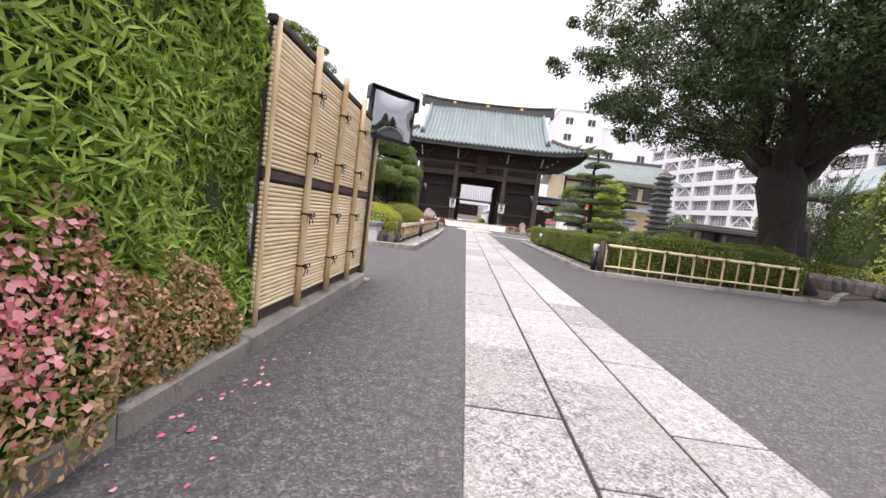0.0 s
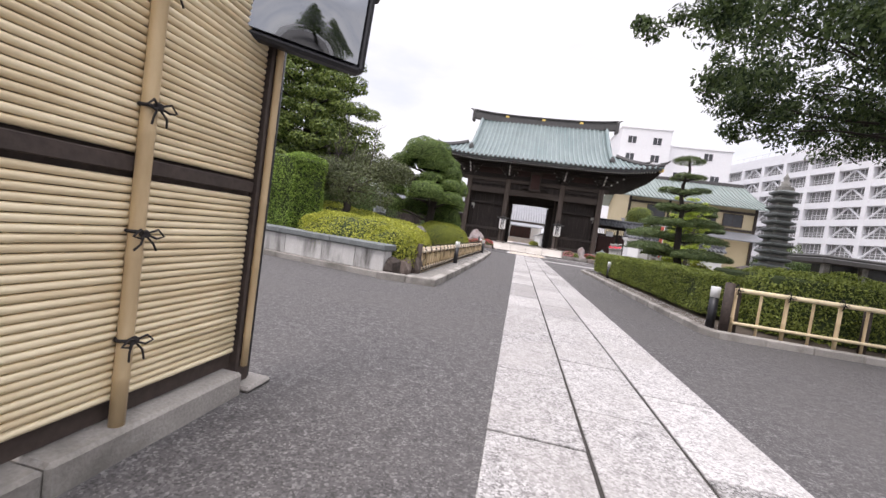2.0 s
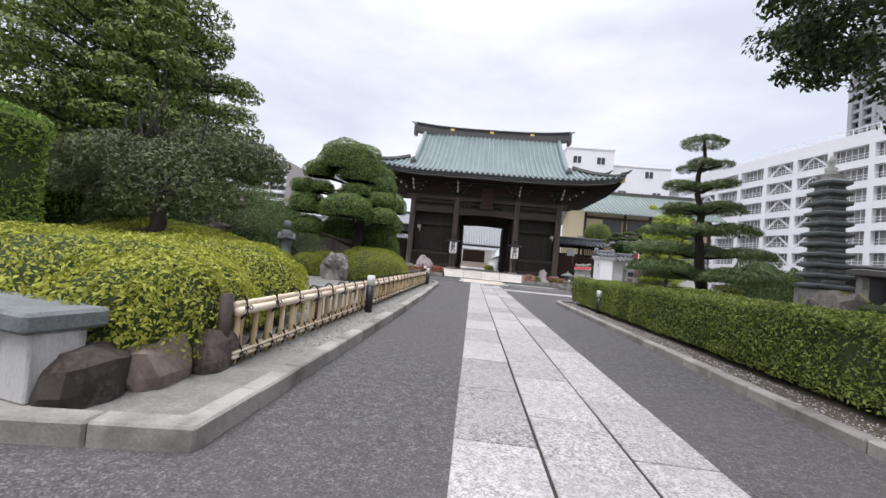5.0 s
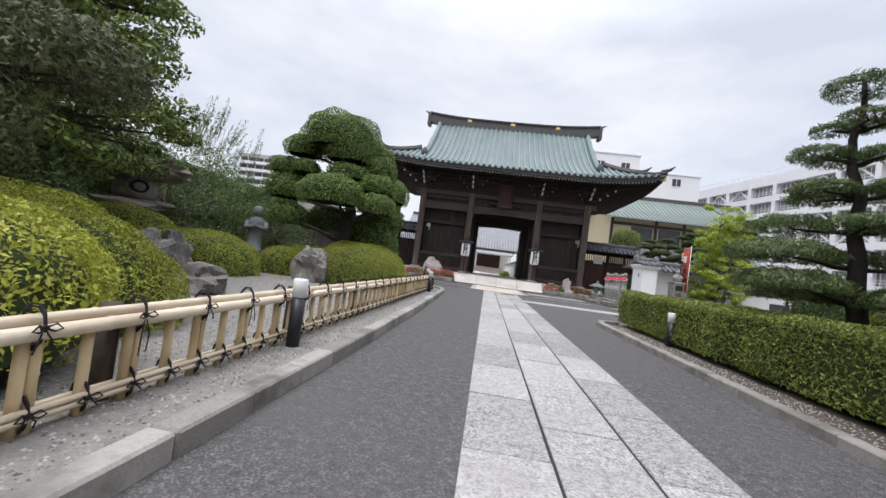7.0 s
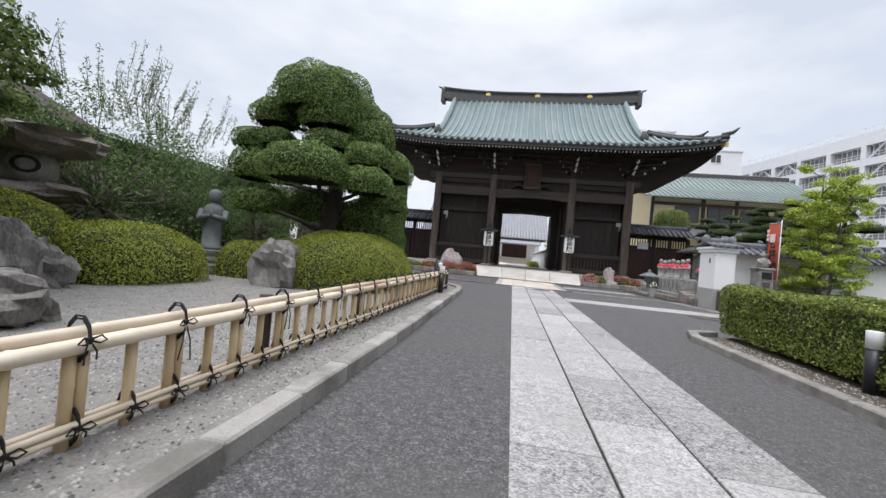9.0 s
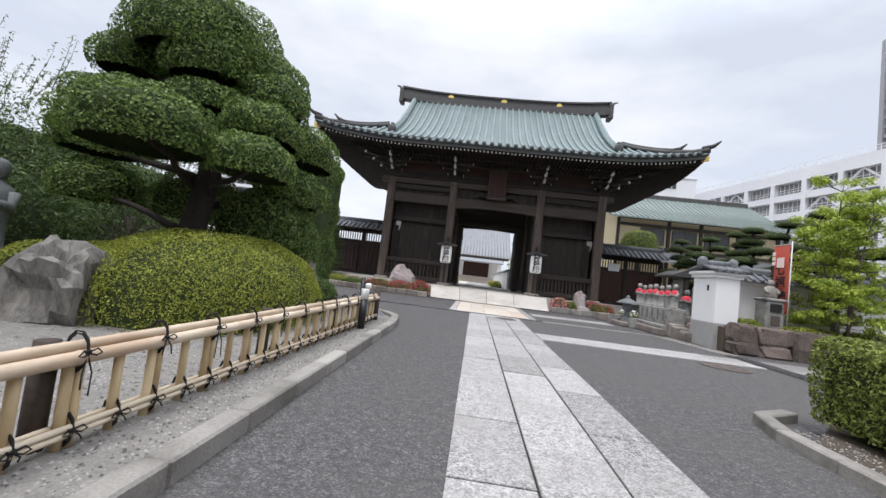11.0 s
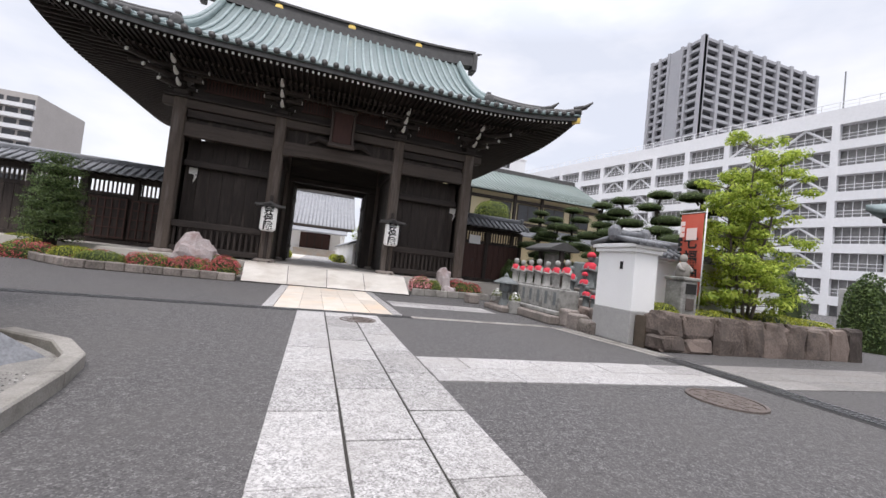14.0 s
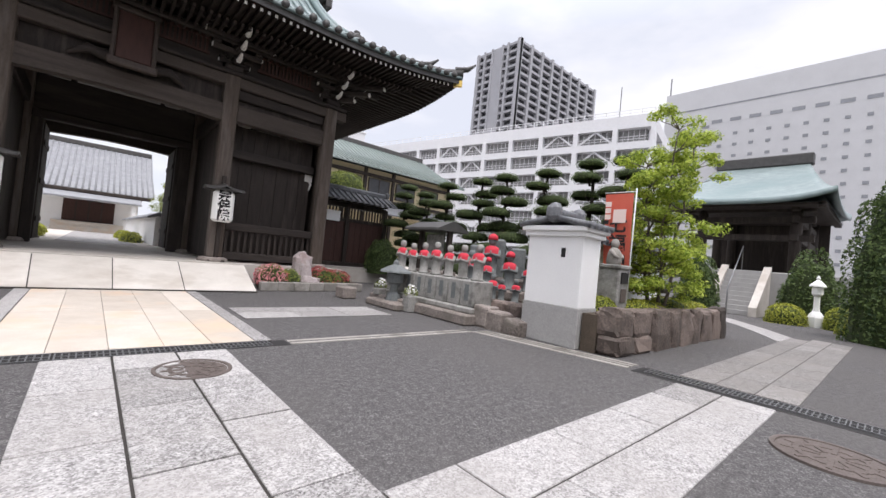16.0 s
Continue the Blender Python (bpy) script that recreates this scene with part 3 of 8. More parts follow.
def roof_z(dx, dy):
    """The height of the gate's roof at dx, dy from its middle."""
    vy, vx = (YR - YE) - abs(dy), HALF - abs(dx)
    v = vy if abs(dx) < GABLE else min(vx, vy)
    z = 7.36 + 0.347 * v + 0.0526 * v * v
    edge = lift(dx) if vy <= vx or abs(dx) < GABLE else lift(abs(dy) * HALF / (YR - YE))
    return z + edge * max(0.0, 1 - max(v, 0) / 3.6)


gate = thing("temple_gate", "weathered dark timber temple gate with green copper roof, doors open", "gate", (XC, YR, BASE))

# roof skins
front, back = Shape(), Shape()
n_col = 122
cols = [-HALF + 2 * HALF * i / n_col for i in range(n_col + 1)]
for sgn, s in ((-1, front), (1, back)):
    rows = []
    for d in cols:
        vm = (YR - YE) if abs(d) <= GABLE else HALF - abs(d)
        rows.append([(XC + d, YR + sgn * ((YR - YE) - vm * k / 12), roof_z(d, (YR - YE) - vm * k / 12)) for k in range(13)])
    if sgn > 0:
        rows.reverse()
    s.sheet(rows, 0.10)
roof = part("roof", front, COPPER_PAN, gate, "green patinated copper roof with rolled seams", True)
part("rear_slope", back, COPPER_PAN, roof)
for sgn in (-1, 1):
    s, rows = Shape(), []
    for i in range(93):
        dy = -(YR - YE) + 2 * (YR - YE) * i / 92
        vm = min(HALF - GABLE + 0.15, (YR - YE) - abs(dy))
        rows.append([(XC + sgn * (HALF - vm * k / 8), YR + dy, roof_z(HALF - vm * k / 8, dy)) for k in range(9)])
    if sgn < 0:
        rows.reverse()
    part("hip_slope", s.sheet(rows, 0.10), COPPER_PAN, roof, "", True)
    g, top = Shape(), []
    xg = XC + sgn * (GABLE - 0.75)
    line = [(-4.2 + 8.4 * i / 24) for i in range(25)]
    prof = [(dy, roof_z(0, dy) - 0.12) for dy in line]
    low = roof_z(GABLE, 0) - 0.2
    vs = [(xg, YR + dy, z) for dy, z in prof] + [(xg, YR + dy, min(z, low)) for dy, z in prof]
    g.add(vs, [(i, i + 1, 26 + i, 25 + i) for i in range(24)])
    part("gable_wall", g, BEAM_WOOD, gate)
    # barge boards under the verge
    b = Shape()
    for s2 in (-1, 1):
        pts = [(XC + sgn * (GABLE + 0.02), YR + s2 * q, roof_z(0, q) - 0.28) for q in [0.1 + 3.9 * i / 10 for i in range(11)]]
        for p, q in zip(pts, pts[1:]):
            b.add([(p[0] - 0.04, p[1], p[2] - 0.2), (p[0] + 0.04, p[1], p[2] - 0.2), (p[0] + 0.04, p[1], p[2] + 0.2), (p[0] - 0.04, p[1], p[2] + 0.2),
                   (q[0] - 0.04, q[1], q[2] - 0.2), (q[0] + 0.04, q[1], q[2] - 0.2), (q[0] + 0.04, q[1], q[2] + 0.2), (q[0] - 0.04, q[1], q[2] + 0.2)],
                  [(0, 1, 2, 3), (4, 7, 6, 5), (0, 4, 5, 1), (1, 5, 6, 2), (2, 6, 7, 3), (3, 7, 4, 0)])
    part("barge_board", b, DARK_TRIM, gate)

# rolled seams, each with a round cap at the eave
d = -HALF + 0.18
while d < HALF - 0.1:
    vm = (YR - YE) - 0.25 if abs(d) <= GABLE else HALF - abs(d)
    if vm > 0.25:
        pts = [(XC + d, YE + vm * k / 10, roof_z(d, (YR - YE) - vm * k / 10) + 0.03) for k in range(11)]
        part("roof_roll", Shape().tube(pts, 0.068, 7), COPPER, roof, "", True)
        p0 = Vector(pts[0])
        part("roll_cap", Shape().tube([p0 + Vector((0, -0.10, -0.03)), p0 + Vector((0, 0.03, -0.02))], 0.098, 10), DARK_METAL, roof, "dark round eave cap", True)
    d += 0.368
for sgn in (-1, 1):
    dy = -(YR - YE) + 0.2
    while dy < YR - YE:
        vm = min(HALF - GABLE, (YR - YE) - abs(dy))
        if vm > 0.25:
            pts = [(XC + sgn * (HALF - vm * k / 6), YR + dy, roof_z(HALF - vm * k / 6, dy) + 0.03) for k in range(7)]
            part("roof_roll", Shape().tube(pts, 0.068, 7), COPPER, roof, "", True)
            p0 = Vector(pts[0])
            part("roll_cap", Shape().tube([p0 + Vector((sgn * 0.10, 0, -0.03)), p0 - Vector((sgn * 0.03, 0, 0.02))], 0.098, 10), DARK_METAL, roof, "dark round eave cap", True)
        dy += 0.368

# ridge beam with gilt crests
s = Shape()
rz = roof_z(0, 0)
pts = [-6.65 + 13.3 * i / 24 for i in range(25)]
for z0, z1, w in ((-0.35, 0.12, 0.30), (0.12, 0.36, 0.20), (0.36, 0.46, 0.30)):
    rows = []
    for q in pts:
        up = 0.30 * (abs(q) / 6.65) ** 3
        rows.append([(XC + q, YR + a, rz + b + up) for a, b in ((-w, z0), (-w, z1), (w, z1), (w, z0))])
    k = len(s.v)
    for r in rows:
        s.v += r
    for i in range(len(rows) - 1):
        for j in range(4):
            s.f.append((k + i * 4 + j, k + i * 4 + (j + 1) % 4, k + i * 4 + 4 + (j + 1) % 4, k + i * 4 + 4 + j))
    s.f.append((k, k + 3, k + 2, k + 1))
    e = k + (len(rows) - 1) * 4
    s.f.append((e, e + 1, e + 2, e + 3))
ridge = part("ridge", s, DARK_METAL, roof, "dark copper ridge beam")
for q in (-3.42, 0.0, 3.46):
    c = Shape()
    for a in range(8):
        c.lathe([(0.001, -0.03), (0.075, -0.03), (0.075, 0.03), (0.001, 0.04)], n=8, m=Matrix.Translation((XC + q + 0.11 * math.cos(a * math.pi / 4), YR - 0.225, rz + 0.22 + 0.11 * math.sin(a * math.pi / 4))) @ pose(0, 0, 0, 90))
    c.lathe([(0.001, -0.04), (0.08, -0.04), (0.08, 0.05), (0.001, 0.06)], n=10, m=Matrix.Translation((XC + q, YR - 0.225, rz + 0.22)) @ pose(0, 0, 0, 90))
    part("crest", c, GOLD, ridge, "gilt flower crest")
for sgn in (-1, 1):
    o = Shape().box(XC + sgn * 6.65 - 0.14, XC + sgn * 6.65 + 0.14, YR - 0.34, YR + 0.34, rz - 0.35, rz + 0.62, 0.05)
    o.tube([(XC + sgn * 6.7, YR, rz + 0.6), (XC + sgn * 6.85, YR, rz + 0.78), (XC + sgn * 7.1, YR, rz + 0.86)], [0.12, 0.08, 0.03], 8)
    part("ridge_end", o, DARK_METAL, ridge)
    for fs in (-1, 1):
        # descending ridge and the hip ridge that runs on to the corner
        dp = [(XC + sgn * 5.75, YR + fs * ((YR - YE) - v), roof_z(5.7, (YR - YE) - v) + 0.13) for v in [6.5 - 4.7 * i / 12 for i in range(13)]]
        part("descending_ridge", Shape().tube(dp, 0.17, 8).tube([(p[0], p[1], p[2] + 0.17) for p in dp], 0.08, 6), COPPER, roof, "", True)
        e = dp[-1]
        k = Shape().lathe([(0.02, -0.06), (0.19, -0.06), (0.23, 0.02), (0.17, 0.1), (0.03, 0.12)], n=12, m=Matrix.Translation((e[0], e[1] + fs * 0.1, e[2] + 0.02)) @ pose(0, 0, 0, 90 * -fs))
        k.box(e[0] - 0.1, e[0] + 0.1, e[1] - 0.1, e[1] + 0.1, e[2] + 0.1, e[2] + 0.36, 0.04)
        part("demon_tile", k, DARK_METAL, roof)
        hp = []
        for i in range(13):
            v = 2.9 - 2.9 * i / 12
            hp.append((XC + sgn * (HALF - v), YR + fs * ((YR - YE) - v), roof_z(HALF - v, (YR - YE) - v) + 0.12))
        part("hip_ridge", Shape().tube(hp, 0.13, 8).tube([(p[0], p[1], p[2] + 0.13) for p in hp[:9]], 0.07, 6), DARK_METAL, roof, "", True)
        for q in (8, 12):
            p = Vector(hp[q])
            o = Vector((sgn, fs, 0)).normalized()
            part("corner_finial", Shape().tube([p - o * 0.3 + Vector((0, 0, 0.1)), p + o * 0.15 + Vector((0, 0, 0.16)), p + o * 0.42 + Vector((0, 0, 0.34))], [0.12, 0.09, 0.03], 8), DARK_METAL, roof, "", True)
        p = Vector(hp[12])
        part("corner_cap", Shape().box(-0.16, 0.16, -0.05, 0.05, -0.14, 0.1, 0.02, Matrix.Translation(p + Vector((-sgn * 0.12, -fs * 0.12, -0.36))) @ pose(0, 0, 0, 0, 0, 45 * sgn * fs)), GOLD, gate, "gilt corner rafter cap")

# eave board under the skin
for sgn in (-1, 1):
    rows = [[(XC + q, YR + sgn * (YR - YE - 0.05), roof_z(q, YR - YE) - b) for b in (0.06, 0.25)] for q in cols]
    part("eave_board", Shape().sheet(rows), DARK_METAL, gate)
    rows = [[(XC + sgn * (HALF - 0.05), YR + (YR - YE) * (i / 40 * 2 - 1), roof_z(HALF, (YR - YE) * (i / 40 * 2 - 1)) - b) for b in (0.06, 0.25)] for i in range(41)]
    part("eave_board", Shape().sheet(rows), DARK_METAL, gate)

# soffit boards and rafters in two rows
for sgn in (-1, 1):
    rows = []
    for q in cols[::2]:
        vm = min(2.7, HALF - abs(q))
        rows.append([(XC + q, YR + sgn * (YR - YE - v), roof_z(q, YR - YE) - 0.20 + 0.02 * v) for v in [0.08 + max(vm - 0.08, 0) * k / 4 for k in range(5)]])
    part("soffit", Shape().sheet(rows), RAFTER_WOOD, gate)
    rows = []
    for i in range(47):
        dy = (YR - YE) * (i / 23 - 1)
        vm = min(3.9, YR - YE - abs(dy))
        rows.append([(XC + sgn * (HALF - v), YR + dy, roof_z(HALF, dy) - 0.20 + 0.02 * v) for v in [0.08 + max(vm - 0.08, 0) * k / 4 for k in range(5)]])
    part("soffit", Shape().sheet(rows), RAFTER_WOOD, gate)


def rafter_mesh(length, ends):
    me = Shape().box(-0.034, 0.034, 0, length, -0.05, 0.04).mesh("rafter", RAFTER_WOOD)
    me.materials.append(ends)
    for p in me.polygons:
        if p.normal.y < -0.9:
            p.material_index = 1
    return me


fly, inner = rafter_mesh(1.35, PALE_END), rafter_mesh(1.9, DARK_TRIM)
for k in range(96):
    q = -8.8 + 17.6 * k / 95
    reach = HALF - abs(q)
    for me, dy, dz in ((fly, 0.16, -0.30), (inner, 1.05, -0.45)):
        if reach > dy + 0.3:
            r = part("rafter", me, None, gate)
            r.matrix_basis = Matrix.Translation((XC + q, YE + dy, roof_z(q, YR - YE) + dz))
for sgn in (-1, 1):
    for k in range(60):
        q = -6.6 + 13.2 * k / 59
        reach = YR - YE - abs(q)
        for me, dx, dz in ((fly, 0.16, -0.30), (inner, 1.05, -0.45)):
            if reach > dx + 0.3:
                r = part("rafter", me, None, gate)
                r.matrix_basis = Matrix.Translation((XC + sgn * (HALF - dx), YR + q, roof_z(HALF, q) + dz)) @ pose(0, 0, 0, 0, 0, 90 * sgn)

# pillars on stone bases
pillar = Shape().box(-0.2, 0.2, -0.2, 0.2, 0.12, 5.75, 0.035).mesh("pillar", PILLAR_WOOD)
plinth = Shape().lathe([(0.40, 0), (0.40, 0.05), (0.34, 0.12), (0.27, 0.13)], n=20).mesh("pillar_base", ROCK)
for y in (FRONT, YR, 2 * YR - FRONT):
    for x in PILLAR_X:
        for nm, me in (("pillar", pillar), ("pillar_base", plinth)):
            part(nm, me, None, gate).matrix_basis = Matrix.Translation((x, y, BASE))


def beam(x0, x1, y, z0, z1, th=0.26, name="beam", material=None, c=0.025):
    return part(name, Shape().box(x0, x1, y - th / 2, y + th / 2, z0, z1, c), material or BEAM_WOOD, gate)


# tie beams, a curved rainbow beam over the passage, head beams
for y in (FRONT, 2 * YR - FRONT):
    beam(PILLAR_X[0] - 0.55, PILLAR_X[3] + 0.55, y, 5.72, 6.02, 0.34, material=TIE_BEAM)
    beam(PILLAR_X[0] - 0.5, PILLAR_X[3] + 0.5, y, 6.02, 6.12, 0.6)
    for a, b in ((0, 1), (2, 3)):
        beam(PILLAR_X[a] + 0.2, PILLAR_X[b] - 0.2, y, 4.72, 5.22, material=TIE_BEAM)
        beam(PILLAR_X[a] + 0.2, PILLAR_X[b] - 0.2, y + 0.03, 5.42, 5.7, 0.16)
    s, n = Shape(), 16
    x0, x1 = PILLAR_X[1] + 0.2, PILLAR_X[2] - 0.2
    for i in range(n + 1):
        u = i / n
        x = x0 + (x1 - x0) * u
        a = 0.10 * math.sin(math.pi * u)
        s.v += [(x, y - 0.16, 4.66 + a), (x, y + 0.16, 4.66 + a), (x, y + 0.16, 5.15 + a * 0.3), (x, y - 0.16, 5.15 + a * 0.3)]
    for i in range(n):
        for j in range(4):
            s.f.append((i * 4 + j, i * 4 + (j + 1) % 4, i * 4 + 4 + (j + 1) % 4, i * 4 + 4 + j))
    part("rainbow_beam", s, TIE_BEAM, gate, "bleached curved beam over the passage")
for x in PILLAR_X:
    part("beam", Shape().box(x - 0.14, x + 0.14, FRONT + 0.2, 2 * YR - FRONT - 0.2, 4.75, 5.2, 0.025), OLD_WOOD, gate)
    part("beam", Shape().box(x - 0.16, x + 0.16, FRONT + 0.2, 2 * YR - FRONT - 0.2, 5.72, 6.02, 0.025), OLD_WOOD, gate)

# boards that close the wall above the beams
for y in (FRONT + 0.13, 2 * YR - FRONT - 0.13):
    for a, b in zip(PILLAR_X, PILLAR_X[1:]):
        part("upper_board", Shape().box(a + 0.2, b - 0.2, y - 0.025, y + 0.025, 5.0, 5.74), OLD_WOOD, gate)

# frog-leg struts over the passage
for q in (-0.62, 0.62):
    s = Shape().tube([(XC + q * 1.9, FRONT - 0.1, 5.27), (XC + q * 1.35, FRONT - 0.1, 5.52), (XC + q * 0.45, FRONT - 0.1, 5.42), (XC + q * 0.2, FRONT - 0.1, 5.64)], [0.05, 0.12, 0.15, 0.08], 8)
    part("carved_strut", s, BEAM_WOOD, gate, "", True)

# bracket sets: blocks and arms stepping out to the front
for y, out in ((FRONT, -1), (2 * YR - FRONT, 1)):
    for i, x in enumerate(PILLAR_X):
        b = part("bracket", Shape().box(x - 0.24, x + 0.24, y - 0.24, y + 0.24, 6.12, 6.34, 0.05), BEAM_WOOD, gate, "stepped timber bracket set")
        for k, z in enumerate((6.34, 6.58, 6.82)):
            r = 0.42 + 0.24 * k
            part("arm", Shape().box(x - r, x + r, y + out * 0.33 * k - 0.09, y + out * 0.33 * k + 0.09, z, z + 0.13, 0.03), BEAM_WOOD, b)
            part("arm", Shape().box(x - 0.09, x + 0.09, min(y, y + out * (0.45 + 0.36 * k)), max(y, y + out * (0.45 + 0.36 * k)), z, z + 0.13, 0.03), BEAM_WOOD, b)
            for q in (-r + 0.1, 0, r - 0.1):
                part("block", Shape().box(x + q - 0.1, x + q + 0.1, y + out * 0.33 * k - 0.1, y + out * 0.33 * k + 0.1, z + 0.13, z + 0.24, 0.03), BEAM_WOOD, b)
            part("nose", Shape().tube([(x, y + out * (0.5 + 0.36 * k), z + 0.02), (x, y + out * (0.68 + 0.36 * k), z + 0.05), (x, y + out * (0.8 + 0.36 * k), z + 0.14)], [0.075, 0.06, 0.03], 6), PALE_END, b, "white-painted beam nose")
            for q in (-r, r):
                part("arm_end", Shape().box(x + q - 0.012, x + q + 0.012, y + out * 0.33 * k - 0.07, y + out * 0.33 * k + 0.07, z + 0.02, z + 0.11), PALE_END, b)
            if i in (0, 3):
                o = -1 if i == 0 else 1
                part("arm", Shape().box(min(x, x + o * (0.5 + 0.4 * k)), max(x, x + o * (0.5 + 0.4 * k)), y - 0.09, y + 0.09, z + 0.02, z + 0.15, 0.03), BEAM_WOOD, b)
                m = Matrix.Translation((x, y, z)) @ pose(0, 0, 0, 0, 0, math.degrees(math.atan2(out, o)))
                part("diagonal_arm", Shape().box(0, 0.8 + 0.5 * k, -0.09, 0.09, 0.0, 0.14, 0.03, m), BEAM_WOOD, b)
                part("nose", Shape().box(0.8 + 0.5 * k, 0.86 + 0.5 * k, -0.07, 0.07, 0.02, 0.12, 0.01, m), PALE_END, b)
# barred frieze between the brackets
for a, b in zip(PILLAR_X, PILLAR_X[1:]):
    fr = part("frieze", Shape().box(a + 0.3, b - 0.3, FRONT + 0.0, FRONT + 0.05, 6.12, 7.15), BEAM_WOOD, gate)
    x, bar = a + 0.75, Shape().box(-0.03, 0.03, FRONT - 0.05, FRONT - 0.004, 6.5, 6.85).mesh("bar", RED_WOOD)
    while x < b - 0.7:
        part("bar", bar, None, fr, "red-brown bar").matrix_basis = Matrix.Translation((x, 0, 0))
        x += 0.11
    part("frieze_rail", Shape().box(a + 0.65, b - 0.65, FRONT - 0.07, FRONT, 6.85, 6.93, 0.01), RED_WOOD, fr)
    part("frieze_rail", Shape().box(a + 0.65, b - 0.65, FRONT - 0.07, FRONT, 6.42, 6.5, 0.01), RED_WOOD, fr)
for z, y in ((7.06, FRONT - 0.75), (6.82, FRONT - 0.38)):
    beam(PILLAR_X[0] - 1.6, PILLAR_X[3] + 1.6, y, z, z + 0.14, 0.16, "purlin")
# inner ceiling of the gate closes the roof
part("ceiling_board", Shape().box(-4.9, 6.3, FRONT, 2 * YR - FRONT, 6.95, 7.0), BEAM_WOOD, gate)

# plaque in the middle bay, leaning out
m = Matrix.Translation((XC + 0.02, FRONT - 0.42, 6.0)) @ pose(0, 0, 0, -14)
plaque = part("plaque", Shape().box(-0.36, 0.36, -0.05, 0.05, -0.68, 0.66, 0.03, m), RED_WOOD, gate, "red-brown hanging name plaque")
part("plaque_frame", Shape().box(-0.46, -0.36, -0.08, 0.07, -0.76, 0.76, 0.03, m).box(0.36, 0.46, -0.08, 0.07, -0.76, 0.76, 0.03, m).box(-0.5, 0.5, -0.08, 0.07, 0.66, 0.82, 0.03, m).box(-0.5, 0.5, -0.08, 0.07, -0.86, -0.68, 0.03, m), DARK_TRIM, plaque)

# side bays: boarded walls, rails and pickets
for a, b in ((0, 1), (2, 3)):
    x0, x1 = PILLAR_X[a] + 0.2, PILLAR_X[b] - 0.2
    n = 7
    for k in range(n):
        w = (x1 - x0) / n
        part("wall_board", Shape().box(x0 + k * w + 0.006, x0 + (k + 1) * w - 0.006, FRONT + 0.62 + 0.01 * (k % 2), FRONT + 0.67 + 0.01 * (k % 2), BASE + 0.05, 4.8), OLD_WOOD, gate)
    beam(x0, x1, FRONT + 0.45, 3.75, 4.0, 0.2)
    beam(x0, x1, FRONT, 1.5, 1.74, 0.2)
    beam(x0, x1, FRONT, BASE + 0.08, BASE + 0.3, 0.2)
    n = 15
    for k in range(n):
        x = x0 + (x1 - x0) * (k + 0.5) / n
        tall = 2.18 if k in (9, 11) else 1.98 if k == 5 else 1.5
        part("picket", Shape().box(x - 0.042, x + 0.042, FRONT - 0.03, FRONT + 0.03, BASE + 0.28, tall, 0.008), OLD_WOOD, gate)
    ys = (FRONT + 0.2, YR - 0.2, YR + 0.2, 2 * YR - FRONT - 0.2)
    xo, xi = (PILLAR_X[0], PILLAR_X[1]) if a == 0 else (PILLAR_X[3], PILLAR_X[2])
    for y0, y1 in (ys[:2], ys[2:]):
        part("wall_board", Shape().box(xo - 0.03, xo + 0.03, y0, y1, BASE + 0.05, 4.75), OLD_WOOD, gate)
        part("wall_board", Shape().box(xi - 0.03, xi + 0.03, y0 + (0.6 if y0 < YR else 0), y1, BASE + 0.05, 4.75), OLD_WOOD, gate)
    part("wall_board", Shape().box(x0, x1, YR - 0.03, YR + 0.03, BASE + 0.05, 5.7), OLD_WOOD, gate)
    # torn pale patches: right a paper charm, left stands in for sky
    px = x0 + (2.62 if a else 0.28)
    ch = Shape().tube([(px, FRONT + 0.56, 3.55), (px + 0.1, FRONT + 0.55, 3.42), (px + 0.04, FRONT + 0.56, 3.2)], [0.03, 0.05, 0.015], 5).box(px - 0.13, px + 0.14, FRONT + 0.555, FRONT + 0.575, 3.5, 3.74)
    part("pale_patch", ch, PALE_END, gate, "torn white patch, right a paper charm, left a gap of sky")

# door frame and open leaves in the middle row
beam(PILLAR_X[1] + 0.2, -1.0, YR, BASE, 4.36, 0.3, "door_post", OLD_WOOD)
beam(2.45, PILLAR_X[2] - 0.2, YR, BASE, 4.36, 0.3, "door_post", OLD_WOOD)
beam(PILLAR_X[1] + 0.2, PILLAR_X[2] - 0.2, YR, 4.36, 5.7, 0.26, "lintel_panel")
beam(PILLAR_X[1] + 0.2, PILLAR_X[2] - 0.2, YR - 0.16, 4.36, 4.62, 0.1, "lintel")
for x, o in ((-1.0, -1), (2.45, 1)):
    leaf = part("door", Shape().box(x + o * 0.02 - 0.05, x + o * 0.02 + 0.05, YR + 0.18, YR + 1.85, BASE + 0.1, 4.3, 0.01), OLD_WOOD, gate, "open timber door leaf")
    for z in (1.2, 2.4, 3.6):
        part("ledge", Shape().box(x - o * 0.045 - 0.02, x - o * 0.045 + 0.02, YR + 0.22, YR + 1.8, z, z + 0.16, 0.008), BEAM_WOOD, leaf)

